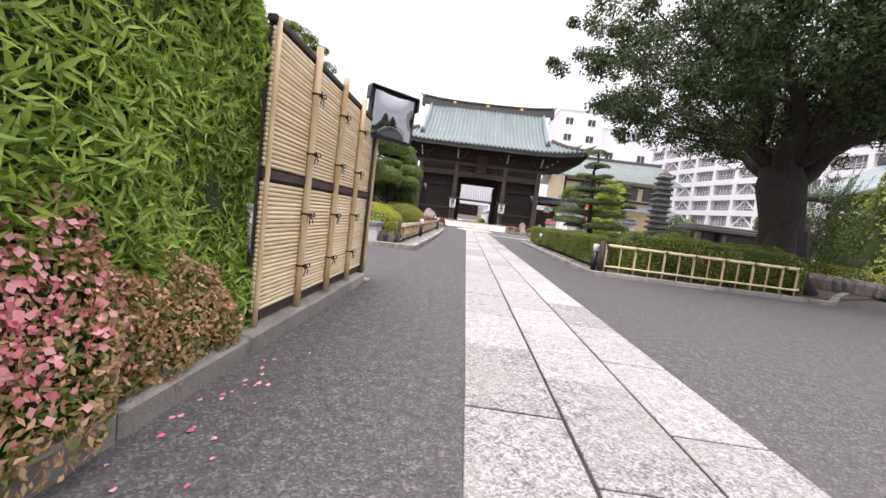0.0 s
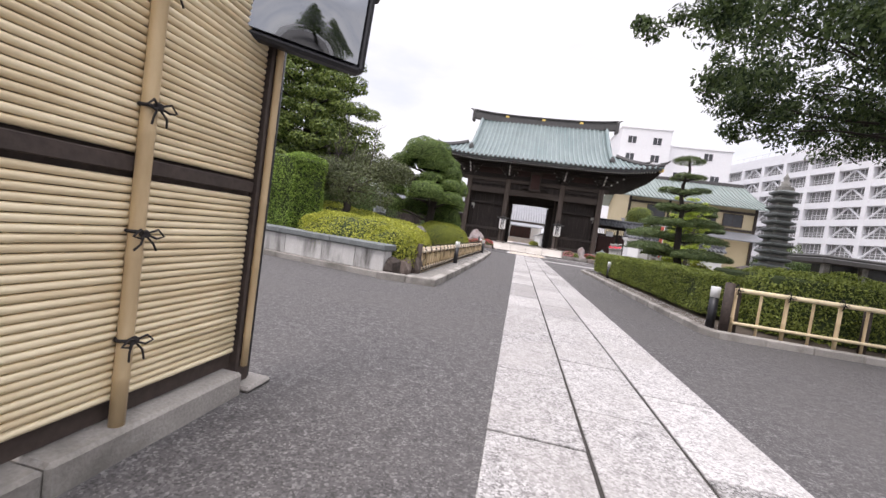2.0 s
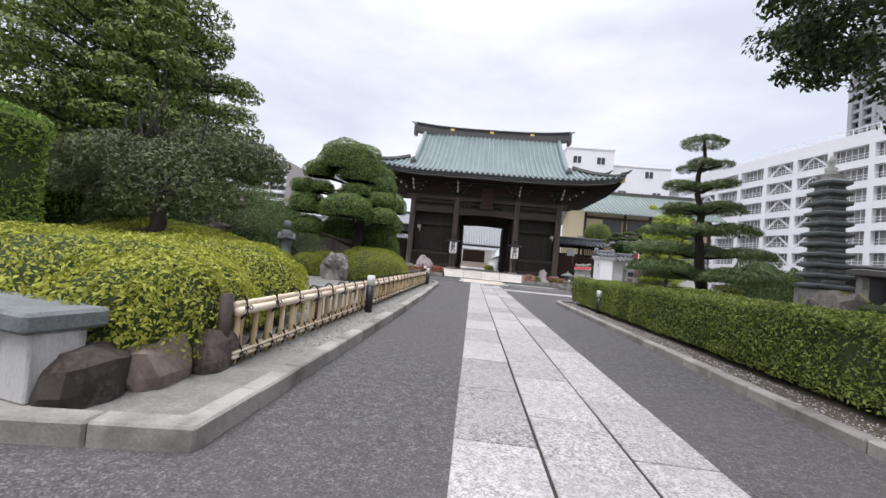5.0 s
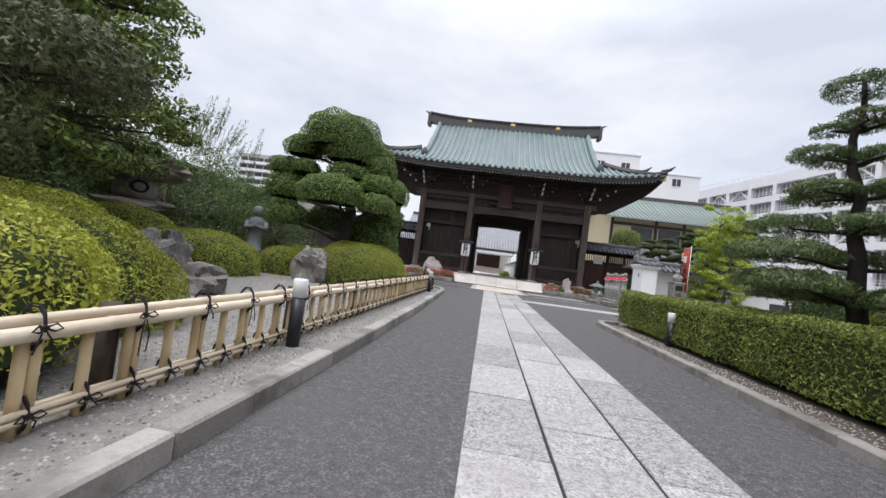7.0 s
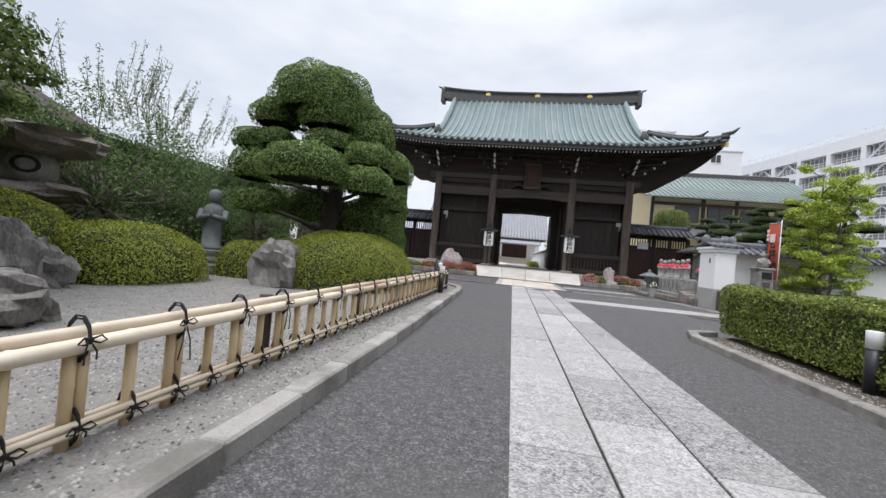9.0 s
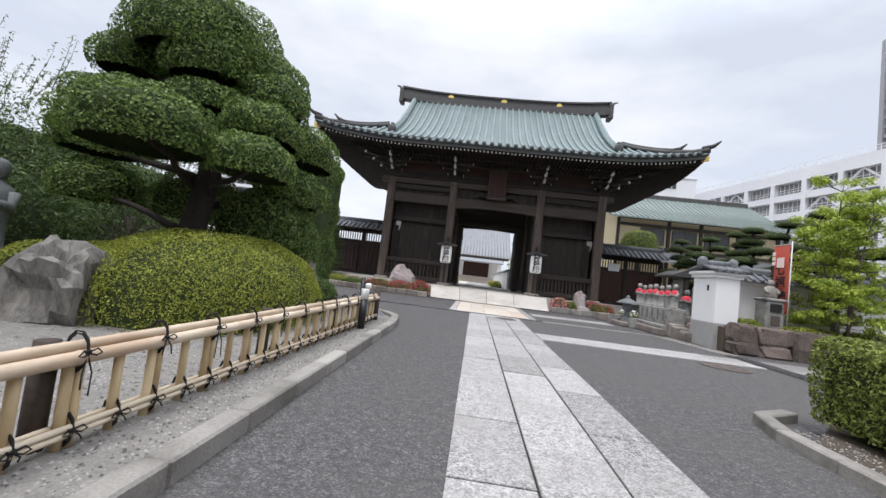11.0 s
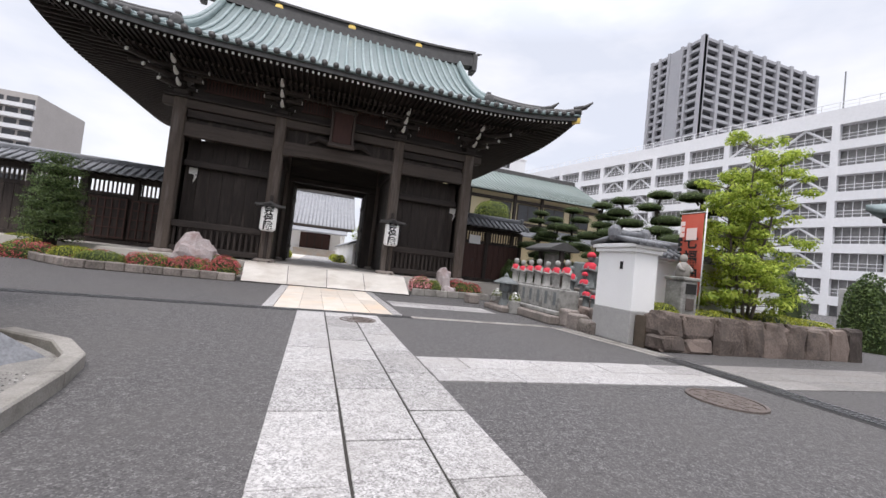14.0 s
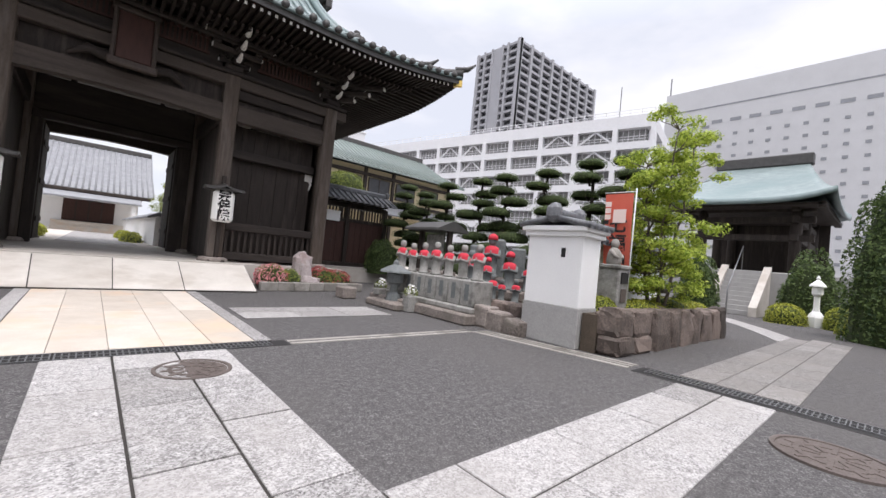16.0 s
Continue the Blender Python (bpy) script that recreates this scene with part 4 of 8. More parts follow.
# name lanterns on posts before the passage
def name_lantern(x):
    y = FRONT - 0.42
    ob = thing("name_lantern", "white box lantern with black brush characters on a timber post", "lantern", (x, y, BASE - 0.1), "lanterns at the gate")
    post = Shape().box(x - 0.055, x + 0.055, y + 0.12, y + 0.23, BASE - 0.1, 3.05, 0.01)
    post.box(x - 0.22, x + 0.22, y + 0.05, y + 0.3, BASE - 0.1, BASE + 0.06, 0.02)
    part("post", post, OLD_WOOD, ob)
    body = part("lantern_body", Shape().box(x - 0.275, x + 0.275, y - 0.14, y + 0.12, 1.70, 2.60, 0.075), PAPER, ob, "white paper lantern body")
    roof_s = Shape()
    rows = []
    for i in range(9):
        u = i / 4 - 1
        rows.append([(x + 0.5 * u, y + 0.02 + w, 2.82 - 0.16 * abs(u) ** 0.7 + 0.05 * abs(u) ** 4 - 0.06 * abs(w) / 0.26) for w in (-0.26, 0, 0.26)])
    roof_s.sheet(rows, 0.05).box(x - 0.3, x + 0.3, y - 0.18, y + 0.2, 2.6, 2.66, 0.01)
    part("lantern_roof", roof_s, DARK_METAL, ob)
    for k, ch in enumerate("宗保院"):
        cu = bpy.data.curves.new("character", "FONT")
        cu.body, cu.size, cu.align_x, cu.align_y, cu.extrude, cu.offset = ch, 0.325, "CENTER", "CENTER", 0.002, 0.012
        tmp = bpy.data.objects.new("character", cu)
        me = bpy.data.meshes.new_from_object(tmp)
        bpy.data.objects.remove(tmp)
        me.materials.clear()
        me.materials.append(INK)
        t = part("character", me, None, body, "black brush character")
        t.matrix_basis = Matrix.Translation((x, y - 0.143, 2.44 - 0.285 * k)) @ pose(0, 0, 0, 90)
    return ob


name_lantern(-1.45)
name_lantern(3.13)


# ---- raised court and ramp before the gate ----
tagged(new("court_floor", Shape().prism([(-30, 39.2), (-6.4, 39.2), (-6.4, 37.5), (-2.3, 37.3), (4.0, 37.3), (7.0, 37.6), (7.0, 39.2), (30, 39.2), (30, 120), (-30, 120)], 0.0, 0.55).mesh("court_floor", RAMP_STONE)), "pale worn stone court behind the gate", "court", "", "structure")
ramp = tagged(new("ramp", Shape().add([(-1.75, 35.25, 0.0), (3.55, 35.25, 0.0), (3.75, 37.29, 0.0), (-2.0, 37.29, 0.0), (-1.75, 35.25, 0.03), (3.55, 35.25, 0.03), (3.75, 37.29, 0.52), (-2.0, 37.29, 0.52)],
                                      [(3, 2, 1, 0), (4, 5, 6, 7), (0, 1, 5, 4), (1, 2, 6, 5), (2, 3, 7, 6), (3, 0, 4, 7)]).mesh("ramp", JOINT)), "pale stone ramp rising to the gate", "ramp", "", "structure")
for i, (x0, x1, x2, x3) in enumerate(((-1.73, -0.42, -0.55, -1.98), (-0.40, 0.78, 0.80, -0.53), (0.80, 2.02, 2.12, 0.82), (2.04, 3.53, 3.73, 2.14))):
    s = Shape().add([(x0, 35.27, 0.045), (x1, 35.27, 0.045), (x2, 37.28, 0.535), (x3, 37.28, 0.535), (x0, 35.27, 0.01), (x1, 35.27, 0.01), (x2, 37.28, 0.5), (x3, 37.28, 0.5)],
                    [(0, 1, 2, 3), (0, 4, 5, 1), (1, 5, 6, 2), (2, 6, 7, 3), (3, 7, 4, 0)])
    part("slab", s, RAMP_STONE, ramp)

# ---- stone path of three rows of slabs ----
path = tagged(new("stone_path", Shape().box(0.12, 1.63, -4.1, 29.97, -0.05, 0.006).mesh("stone_path", JOINT)), "pale granite slab path set flush in the asphalt", "path", "", "structure")
joints = [-4.23, -3.2, -2.16, -1.12, -0.09, 0.95] + [1.98 + 1.0345 * k for k in range(6)] + [8.17 + 1.015 * k for k in range(8)] + [16.38, 17.48, 18.47, 19.5, 20.5, 21.7, 22.9, 23.92, 24.92, 25.94, 26.96, 27.98, 28.98, 29.98]
mids = [(a + b) / 2 for a, b in zip(joints, joints[1:])]
for x0, x1, ys in ((0.112, 0.611, joints), (0.626, 1.141, mids + [29.98]), (1.156, 1.638, joints)):
    for a, b in zip(ys, ys[1:]):
        hi = 0.014 + random.uniform(-0.0025, 0.0025)
        part("slab", Shape().box(x0 + random.uniform(0, 0.004), x1 - random.uniform(0, 0.004), a + random.uniform(0.005, 0.010), b - random.uniform(0.005, 0.010), -0.02, hi, 0.004), GRANITE, path)

cross = tagged(new("cross_path", Shape().box(1.645, 6.05, 25.73, 26.7, -0.05, 0.004).box(6.62, 15.5, 25.6, 26.85, -0.05, 0.004).box(2.35, 5.25, 31.86, 32.95, -0.05, 0.004).mesh("cross_path", JOINT)), "pale granite cross path of two rows of slabs", "path", "", "structure")
for r, (y0, y1) in enumerate(((25.72, 26.21), (26.225, 26.71))):
    x = 1.65
    first = True
    while x < 5.9:
        w = min(0.55 if first and r else 1.02, 6.06 - x)
        part("slab", Shape().box(x + 0.006, x + w - 0.006, y0, y1, -0.02, 0.014 + random.uniform(-0.002, 0.002), 0.006), GRANITE, cross)
        x += w
        first = False
for r in range(3):
    x = 6.6
    while x < 15.4:
        w = random.uniform(0.9, 1.25)
        part("slab", Shape().box(x + 0.006, x + w - 0.006, 25.6 + r * 0.42, 26.01 + r * 0.42, -0.02, 0.013, 0.006), GREY_SLAB, cross)
        x += w
for x in (2.35, 3.3, 4.27):
    part("slab", Shape().box(x + 0.006, x + 0.955, 31.87, 32.4, -0.02, 0.014, 0.006), GRANITE, cross)
    part("slab", Shape().box(x + 0.006, x + 0.955, 32.41, 32.94, -0.02, 0.014, 0.006), GRANITE, cross)
# curved pale strip that leads on to the far hall
s, rows = Shape(), []
for i in range(17):
    u = i / 16
    a = Vector((14.2 + 6.0 * u, 26.6 + 3.2 * u - 0.8 * u * (1 - u), 0.008))
    rows.append([(a.x - 0.25, a.y + 0.3, 0.008), (a.x + 0.25, a.y - 0.3, 0.008)])
tagged(new("pavement_strip", s.sheet(rows, 0.03).mesh("pavement_strip", GRANITE)), "pale stone strip curving to the hall", "path", "", "structure")

# ---- ochre slabs between the drain and the ramp ----
yard = tagged(new("ochre_paving", Shape().box(-0.56, 2.25, 30.28, 35.24, -0.05, 0.004).mesh("ochre_paving", JOINT)), "ochre stone slabs with pale borders", "paving", "", "structure")
part("slab", Shape().box(-0.56, -0.36, 30.29, 35.23, -0.02, 0.014, 0.006), GRANITE, yard)
part("slab", Shape().box(2.05, 2.25, 30.29, 35.23, -0.02, 0.014, 0.006), GRANITE, yard)
for i in range(5):
    x0 = -0.35 + i * 0.478
    for a, b in ((30.29, 32.7 + 0.25 * (i % 2)), (32.7 + 0.25 * (i % 2), 35.23)):
        part("slab", Shape().box(x0 + 0.002, x0 + 0.476, a + 0.002, b - 0.002, -0.02, 0.013 + random.uniform(-0.002, 0.002), 0.006), YELLOW_STONE, yard)


# ---- drains and covers ----
def grate(x, y, w, d):
    """A welded steel grate panel: two long bars and many cross bars, over a flat black strip."""
    s = Shape().box(x, x + w, y, y + 0.018, -0.03, 0.013).box(x, x + w, y + d - 0.018, y + d, -0.03, 0.013)
    s.box(x, x + w, y + d / 2 - 0.008, y + d / 2 + 0.008, -0.03, 0.011)
    n = int(w / 0.05)
    for k in range(n + 1):
        q = x + (w - 0.012) * k / n
        s.box(q, q + 0.012, y, y + d, -0.03, 0.012)
    return s


# flush black strip stands in for the shade down in the channel
drain = tagged(new("drain", Shape().box(-9.0, 2.4, 29.99, 30.27, -0.1, 0.003).box(6.1, 6.55, 18.0, 27.3, -0.1, 0.003).mesh("drain", INK)), "steel drain grates over a black strip for the channel's shade", "drain", "", "structure")
for k in range(11):
    part("grate", grate(-8.8 + 1.0 * k, 30.0, 0.98, 0.26), STEEL, drain)
turn = Matrix.Translation((6.53, 18.2, 0)) @ pose(0, 0, 0, 0, 0, 90)
for k in range(9):
    g = part("grate", grate(1.0 * k, 0.0, 0.98, 0.30), STEEL, drain)
    g.matrix_basis = turn
edging = tagged(new("edging", Shape().box(2.42, 5.75, 30.02, 30.10, -0.05, 0.008).box(2.42, 5.75, 30.16, 30.24, -0.05, 0.008).mesh("edging", CONCRETE)), "worn concrete drain edging", "kerb", "", "structure")
for k in range(3):
    part("edging_stone", Shape().add([(5.75 + 0.15 * k, 30.02, 0), (5.75 + 0.15 * k + 0.1, 30.02, 0), (6.2 + 0.15 * k + 0.1, 27.4, 0), (6.2 + 0.15 * k, 27.4, 0), (5.75 + 0.15 * k, 30.02, 0.01), (5.75 + 0.15 * k + 0.1, 30.02, 0.01), (6.2 + 0.15 * k + 0.1, 27.4, 0.01), (6.2 + 0.15 * k, 27.4, 0.01)], [(4, 5, 6, 7), (0, 1, 5, 4), (1, 2, 6, 5), (2, 3, 7, 6), (3, 0, 4, 7)]), CONCRETE, edging)


def manhole(x, y, r, seed):
    ob = thing("manhole_cover", "round rusty cast-iron manhole cover with raised pattern", "manhole cover", (x, y, 0), "manhole covers")
    z = 0.016
    part("rim", Shape().lathe([(r - 0.04, z - 0.01), (r - 0.035, z + 0.004), (r, z + 0.004), (r + 0.004, z - 0.02)], x, y, 40), IRON, ob)
    part("plate", Shape().lathe([(0.001, z - 0.012), (r - 0.045, z - 0.012), (r - 0.045, z - 0.004), (0.001, z - 0.003)], x, y, 36), IRON, ob)
    for k in range(10):
        a = 2 * math.pi * k / 10
        m = Matrix.Translation((x, y, z)) @ pose(0, 0, 0, 0, 0, math.degrees(a))
        part("rib", Shape().box(0.08, r - 0.07, -0.018, 0.018, -0.006, 0.003, 0.002, m), IRON, ob)
        part("rib", Shape().box(r * 0.5, r * 0.62, -0.07, 0.07, -0.006, 0.0025, 0.002, m), IRON, ob)
    return ob


manhole(1.2, 29.3, 0.33, 1)
manhole(4.95, 25.2, 0.40, 2)


# ---- kerbs ----
def kerb(name, pts, w, h, label, step=0.62):
    """A row of kerb stones along a line; w to the left of the way along it."""
    root = tagged(new(name, Shape().box(pts[0][0], pts[0][0] + 0.01, pts[0][1], pts[0][1] + 0.01, -0.06, -0.05).mesh(name, JOINT)), label, "kerb", "", "structure")
    for (ax, ay), (bx, by) in zip(pts, pts[1:]):
        ln = math.hypot(bx - ax, by - ay)
        n = max(1, round(ln / step))
        m = Matrix.Translation((ax, ay, 0)) @ pose(0, 0, 0, 0, 0, math.degrees(math.atan2(by - ay, bx - ax)))
        for k in range(n):
            part("kerb_stone", Shape().box(ln * k / n + 0.003, ln * (k + 1) / n - 0.003, random.uniform(-0.004, 0.004), w, -0.05, h + random.uniform(-0.004, 0.004), 0.014, m), CONCRETE, root)
    return root


kerb("kerb_fence", [(-1.12, -4.0), (-1.16, 4.87)], 0.20, 0.115, "stained concrete kerb under the bamboo fence", 0.9)
kerb("kerb_garden", [(-2.16, 9.52), (-1.14, 9.68), (-1.10, 15.0), (-1.11, 19.0), (-1.19, 22.4), (-1.22, 24.6), (-1.30, 25.4), (-1.42, 25.95), (-1.75, 26.45), (-2.4, 26.85)], 0.15, 0.125, "grey concrete garden kerb, chipped")
kerb("kerb_hedge", [(3.6, 21.95), (3.1, 21.65), (2.93, 21.1), (2.95, 9.6), (3.12, 9.36), (8.6, 9.5), (10.6, 11.6), (12.5, 13.4)], 0.15, 0.10, "grey concrete kerb before the hedge")


# pebbles scattered along the kerbs
def pebbles(name, label, zone, count, seed):
    rng = np.random.default_rng(seed)
    x0, x1, y0, y1, z = zone
    s = Shape()
    for k in range(count):
        r = rng.uniform(0.007, 0.016)
        x, y = rng.uniform(x0, x1), y0 + (y1 - y0) * rng.random()
        a = rng.uniform(0, 3)
        c, d = math.cos(a) * r, math.sin(a) * r
        s.add([(x + c, y + d, z), (x - d * 0.7, y + c * 0.7, z), (x - c, y - d, z), (x + d * 0.8, y - c * 0.8, z), (x + 0.2 * c, y, z + r * rng.uniform(0.5, 0.9))], [(0, 1, 4), (1, 2, 4), (2, 3, 4), (3, 0, 4)])
    return solo(name, s, GRAVEL_PEBBLE, label, "gravel", "", "stuff")


pebbles("gravel", "loose grey gravel beside the kerb", (-2.9, -1.33, 11.5, 19.5, 0.054), 9000, 1)
pebbles("gravel", "loose grey gravel beside the kerb", (-2.9, -1.33, 19.5, 25.6, 0.054), 6000, 2)
pebbles("gravel", "loose pale stones under the hedge", (3.14, 3.55, 9.9, 21.3, 0.059), 3500, 3)
pebbles("gravel", "loose grey gravel in the garden", (-7.5, -2.9, 15.0, 23.5, 0.054), 6000, 4)

# fallen petals on the asphalt
rng = np.random.default_rng(8)
s = Shape()
for k in range(34):
    x, y, r = -1.08 + abs(rng.normal(0, 0.13)), rng.uniform(0.6, 2.4), rng.uniform(0.006, 0.014)
    a = rng.uniform(0, 6.3)
    s.add([(x + r * math.cos(a + q), y + r * 1.4 * math.sin(a + q), 0.005 + 0.004 * (j % 2)) for j, q in enumerate((0, 1.2, 2.5, 3.7, 5.0))], [(0, 1, 2, 3, 4)])
solo("fallen_petal", s, PINK_FLOWER, "pink petals fallen on the asphalt", "petals", "", "stuff")


# ---- bamboo screen fence ----
FX = -1.245


def knot(s, p, r, seed, tail=0.1, out=(1, 0, 0)):
    """A black twine binding with a bow and two loose ends."""
    rg = random.Random(seed)
    o = Vector(out)
    side = Vector((-o.y, o.x, 0))
    p = Vector(p)
    for q in (-1, 1):
        a = p + o * r * 1.15
        s.tube([a, a + side * q * 0.035 + o * 0.02 + Vector((0, 0, 0.018)), a + side * q * 0.06 + o * 0.02 + Vector((0, 0, -0.006)), a + side * q * 0.03 + o * 0.02 + Vector((0, 0, -0.014)), a], 0.0045, 5)
        s.tube([a, a + side * q * 0.025 + o * 0.015 + Vector((0, 0, -tail * 0.5)), a + side * q * 0.03 * rg.uniform(0.6, 1.6) + o * 0.012 + Vector((0, 0, -tail * rg.uniform(0.8, 1.1)))], 0.004, 5)
    s.rock(*(p + o * r * 1.15), 0.016, 0.018, 0.016, seed, 6)


def bamboo_pole(a, b, r, nodes=0.32, seed=0, n=10):
    """A bamboo cane with swollen nodes."""
    a, b = Vector(a), Vector(b)
    ln = (b - a).length
    rg = random.Random(seed)
    pts, rad, t = [a], [r], rg.uniform(0.1, nodes)
    while t < ln - 0.05:
        for dt, k in ((-0.012, 1.0), (0.0, 1.13), (0.012, 1.0)):
            pts.append(a.lerp(b, (t + dt) / ln)), rad.append(r * k)
        t += nodes * rg.uniform(0.85, 1.15)
    pts.append(b), rad.append(r)
    return Shape().tube(pts, rad, n)


screen = thing("bamboo_screen", "tall screen fence of split pale bamboo with black ties", "fence", (FX, 3.6, 0.1))
z, k = 0.22, 0
while z < 1.93:
    if not 1.035 < z < 1.105:
        part("slat", bamboo_pole((FX, 2.36, z), (FX, 4.865, z), 0.0142, 0.5, k, 7), BAMBOO, screen, "", True)
    z += 0.0292
    k += 1
part("band", Shape().box(FX - 0.01, FX + 0.018, 2.36, 4.865, 1.043, 1.098, 0.003), DARK_TRIM, screen, "dark-stained middle band")
part("backing", Shape().box(FX - 0.035, FX - 0.016, 2.36, 4.88, 0.125, 1.96), DARK_TRIM, screen)
part("top_rail", Shape().box(FX - 0.04, FX + 0.02, 2.34, 4.88, 1.945, 1.985, 0.006), DARK_TRIM, screen, "dark-stained top rail")
part("end_post", Shape().box(FX - 0.065, FX + 0.03, 4.885, 4.985, 0.03, 2.0, 0.008), DARK_TRIM, screen, "dark-stained end post")
part("edge_batten", bamboo_pole((FX + 0.048, 4.915, 0.13), (FX + 0.048, 4.915, 1.97), 0.018, 0.36, 3), BAMBOO_POST, screen, "", True)
part("edge_batten", bamboo_pole((FX + 0.02, 2.38, 0.12), (FX + 0.02, 2.38, 1.98), 0.018, 0.36, 4), BAMBOO_POST, screen, "", True)
for i, y in enumerate((2.97, 3.61, 4.24)):
    post = part("batten", bamboo_pole((FX + 0.036, y, 0.115), (FX + 0.036, y, 2.05), 0.026, 0.42, 11 + i), BAMBOO_POST, screen, "upright split bamboo batten", True)
    for j, z in enumerate((0.44, 0.83, 1.28, 1.71)):
        s = Shape().tube([(FX + 0.036 + 0.029 * math.cos(a), y + 0.03 * math.sin(a), z + 0.006 * (j % 2)) for a in [2 * math.pi * q / 12 for q in range(13)]], 0.007, 5)
        knot(s, (FX + 0.038, y, z), 0.03, i * 7 + j, 0.07)
        part("tie", s, TWINE, post, "black hemp tie")

# traffic mirror at the end of the screen
mirror = thing("traffic_mirror", "rectangular convex traffic mirror in a dark weathered frame on a pole", "mirror", (-1.26, 5.02, 0))
part("pole", Shape().tube([(-1.26, 5.015, 0.03), (-1.26, 5.015, 2.3)], 0.024, 12), BLACK_PAINT, mirror, "", True)
part("foot", Shape().box(-1.36, -1.13, 4.88, 5.08, 0.0, 0.03, 0.012), CONCRETE, mirror, "pale concrete footing")
mm = Matrix.Translation((-1.065, 4.93, 2.04)) @ pose(0, 0, 0, -4, 3, 36) @ Matrix.Diagonal((1.15, 1.0, 1.0, 1.0))
glass = bpy.data.materials.new("mirror_surface")
glass.use_nodes = True
gb = glass.node_tree.nodes["Principled BSDF"]
gb.inputs["Base Color"].default_value = (0.30, 0.31, 0.32, 1)
gb.inputs["Metallic"].default_value = 1.0
gb.inputs["Roughness"].default_value = 0.05
rows = []
for i in range(13):
    u = i / 6 - 1
    rows.append([tuple(mm @ Vector((0.225 * u, -0.05 - 0.05 * (1 - u * u) * (1 - w * w) - 0.012, 0.255 * w))) for w in [j / 6 - 1 for j in range(13)]])
part("mirror_face", Shape().sheet(rows), glass, mirror, "dull convex mirror face", True)
fr = Shape().box(-0.25, 0.25, -0.05, 0.02, 0.25, 0.29, 0.015, mm).box(-0.25, 0.25, -0.05, 0.02, -0.29, -0.25, 0.015, mm).box(-0.262, -0.222, -0.05, 0.02, -0.28, 0.28, 0.015, mm).box(0.222, 0.262, -0.05, 0.02, -0.28, 0.28, 0.015, mm)
part("mirror_frame", fr, BLACK_PAINT, mirror)
part("mirror_hood", Shape().box(-0.275, 0.275, -0.10, 0.03, 0.285, 0.305, 0.008, mm).box(-0.285, -0.265, -0.09, 0.03, 0.14, 0.3, 0.008, mm).box(0.265, 0.285, -0.09, 0.03, 0.14, 0.3, 0.008, mm), BLACK_PAINT, mirror, "dark visor over the mirror")
part("mirror_back", Shape().box(-0.24, 0.24, -0.03, 0.035, -0.27, 0.27, 0.03, mm), BLACK_PAINT, mirror)
part("bracket", Shape().tube([(-1.26, 5.015, 1.95), (-1.1, 4.93, 1.95)], 0.014, 8).tube([(-1.26, 5.015, 2.25), (-1.1, 4.93, 2.25)], 0.014, 8), STEEL, mirror)

# ---- plants beside the screen ----
tagged(new("planting_strip", Shape().box(-4.5, -1.33, -4.0, 2.36, 0.0, 0.09).mesh("planting_strip", SOIL)), "dark soil strip under the tall hedge", "soil", "", "structure")
hedge("tall_hedge", "tall bright green clipped yew-pine hedge beside the fence", -2.1, -1.3, -0.9, 2.44, 0.09, 3.4, 0.085, 6400, LEAF_HEDGE, 21, 0.16, 0.14, jitter=0.8, rnd=0.1, back=(-1, 0))
mound("azalea_bush", "azalea bush with orange buds and pink flowers", "shrub", [(-1.56, 1.1, 0.12, 0.44, 0.62, 0.78), (-1.56, 0.35, 0.1, 0.46, 0.6, 0.85), (-1.5, 1.85, 0.1, 0.33, 0.52, 0.58), (-1.6, -0.6, 0.1, 0.45, 0.8, 0.8)], 0.028, 17000, LEAF_BUD, 22, flowers=PINK_FLOWER, flower_at=(-1.2, 0.95, 0.62, 0.28), rough=0.3, base=0.09, core=0.78)
mound("azalea_bush", "green lower growth of the azalea bush", "shrub", [(-1.52, 1.1, 0.1, 0.34, 0.75, 0.38), (-1.5, 0.2, 0.1, 0.36, 0.7, 0.4), (-1.46, 1.95, 0.1, 0.24, 0.42, 0.28)], 0.032, 9000, LEAF_BOX, 23, rough=0.2, base=0.09, core=0.75)


# ---- low bamboo rail fences ----
def post_tie(parent, p, r, seed, out, tail):
    s = Shape()
    for dz in (-0.006, 0.006):
        s.tube([(p[0] + r * 1.25 * math.cos(a) * abs(out[0]) + 0, p[1] + r * 1.25 * math.cos(a) * abs(out[1]), p[2] + dz + r * 1.9 * math.sin(a)) for a in [2 * math.pi * q / 10 for q in range(11)]], 0.006, 4)
    knot(s, (p[0], p[1], p[2]), r, seed, tail, out)
    part("tie", s, TWINE, parent, "black hemp tie")


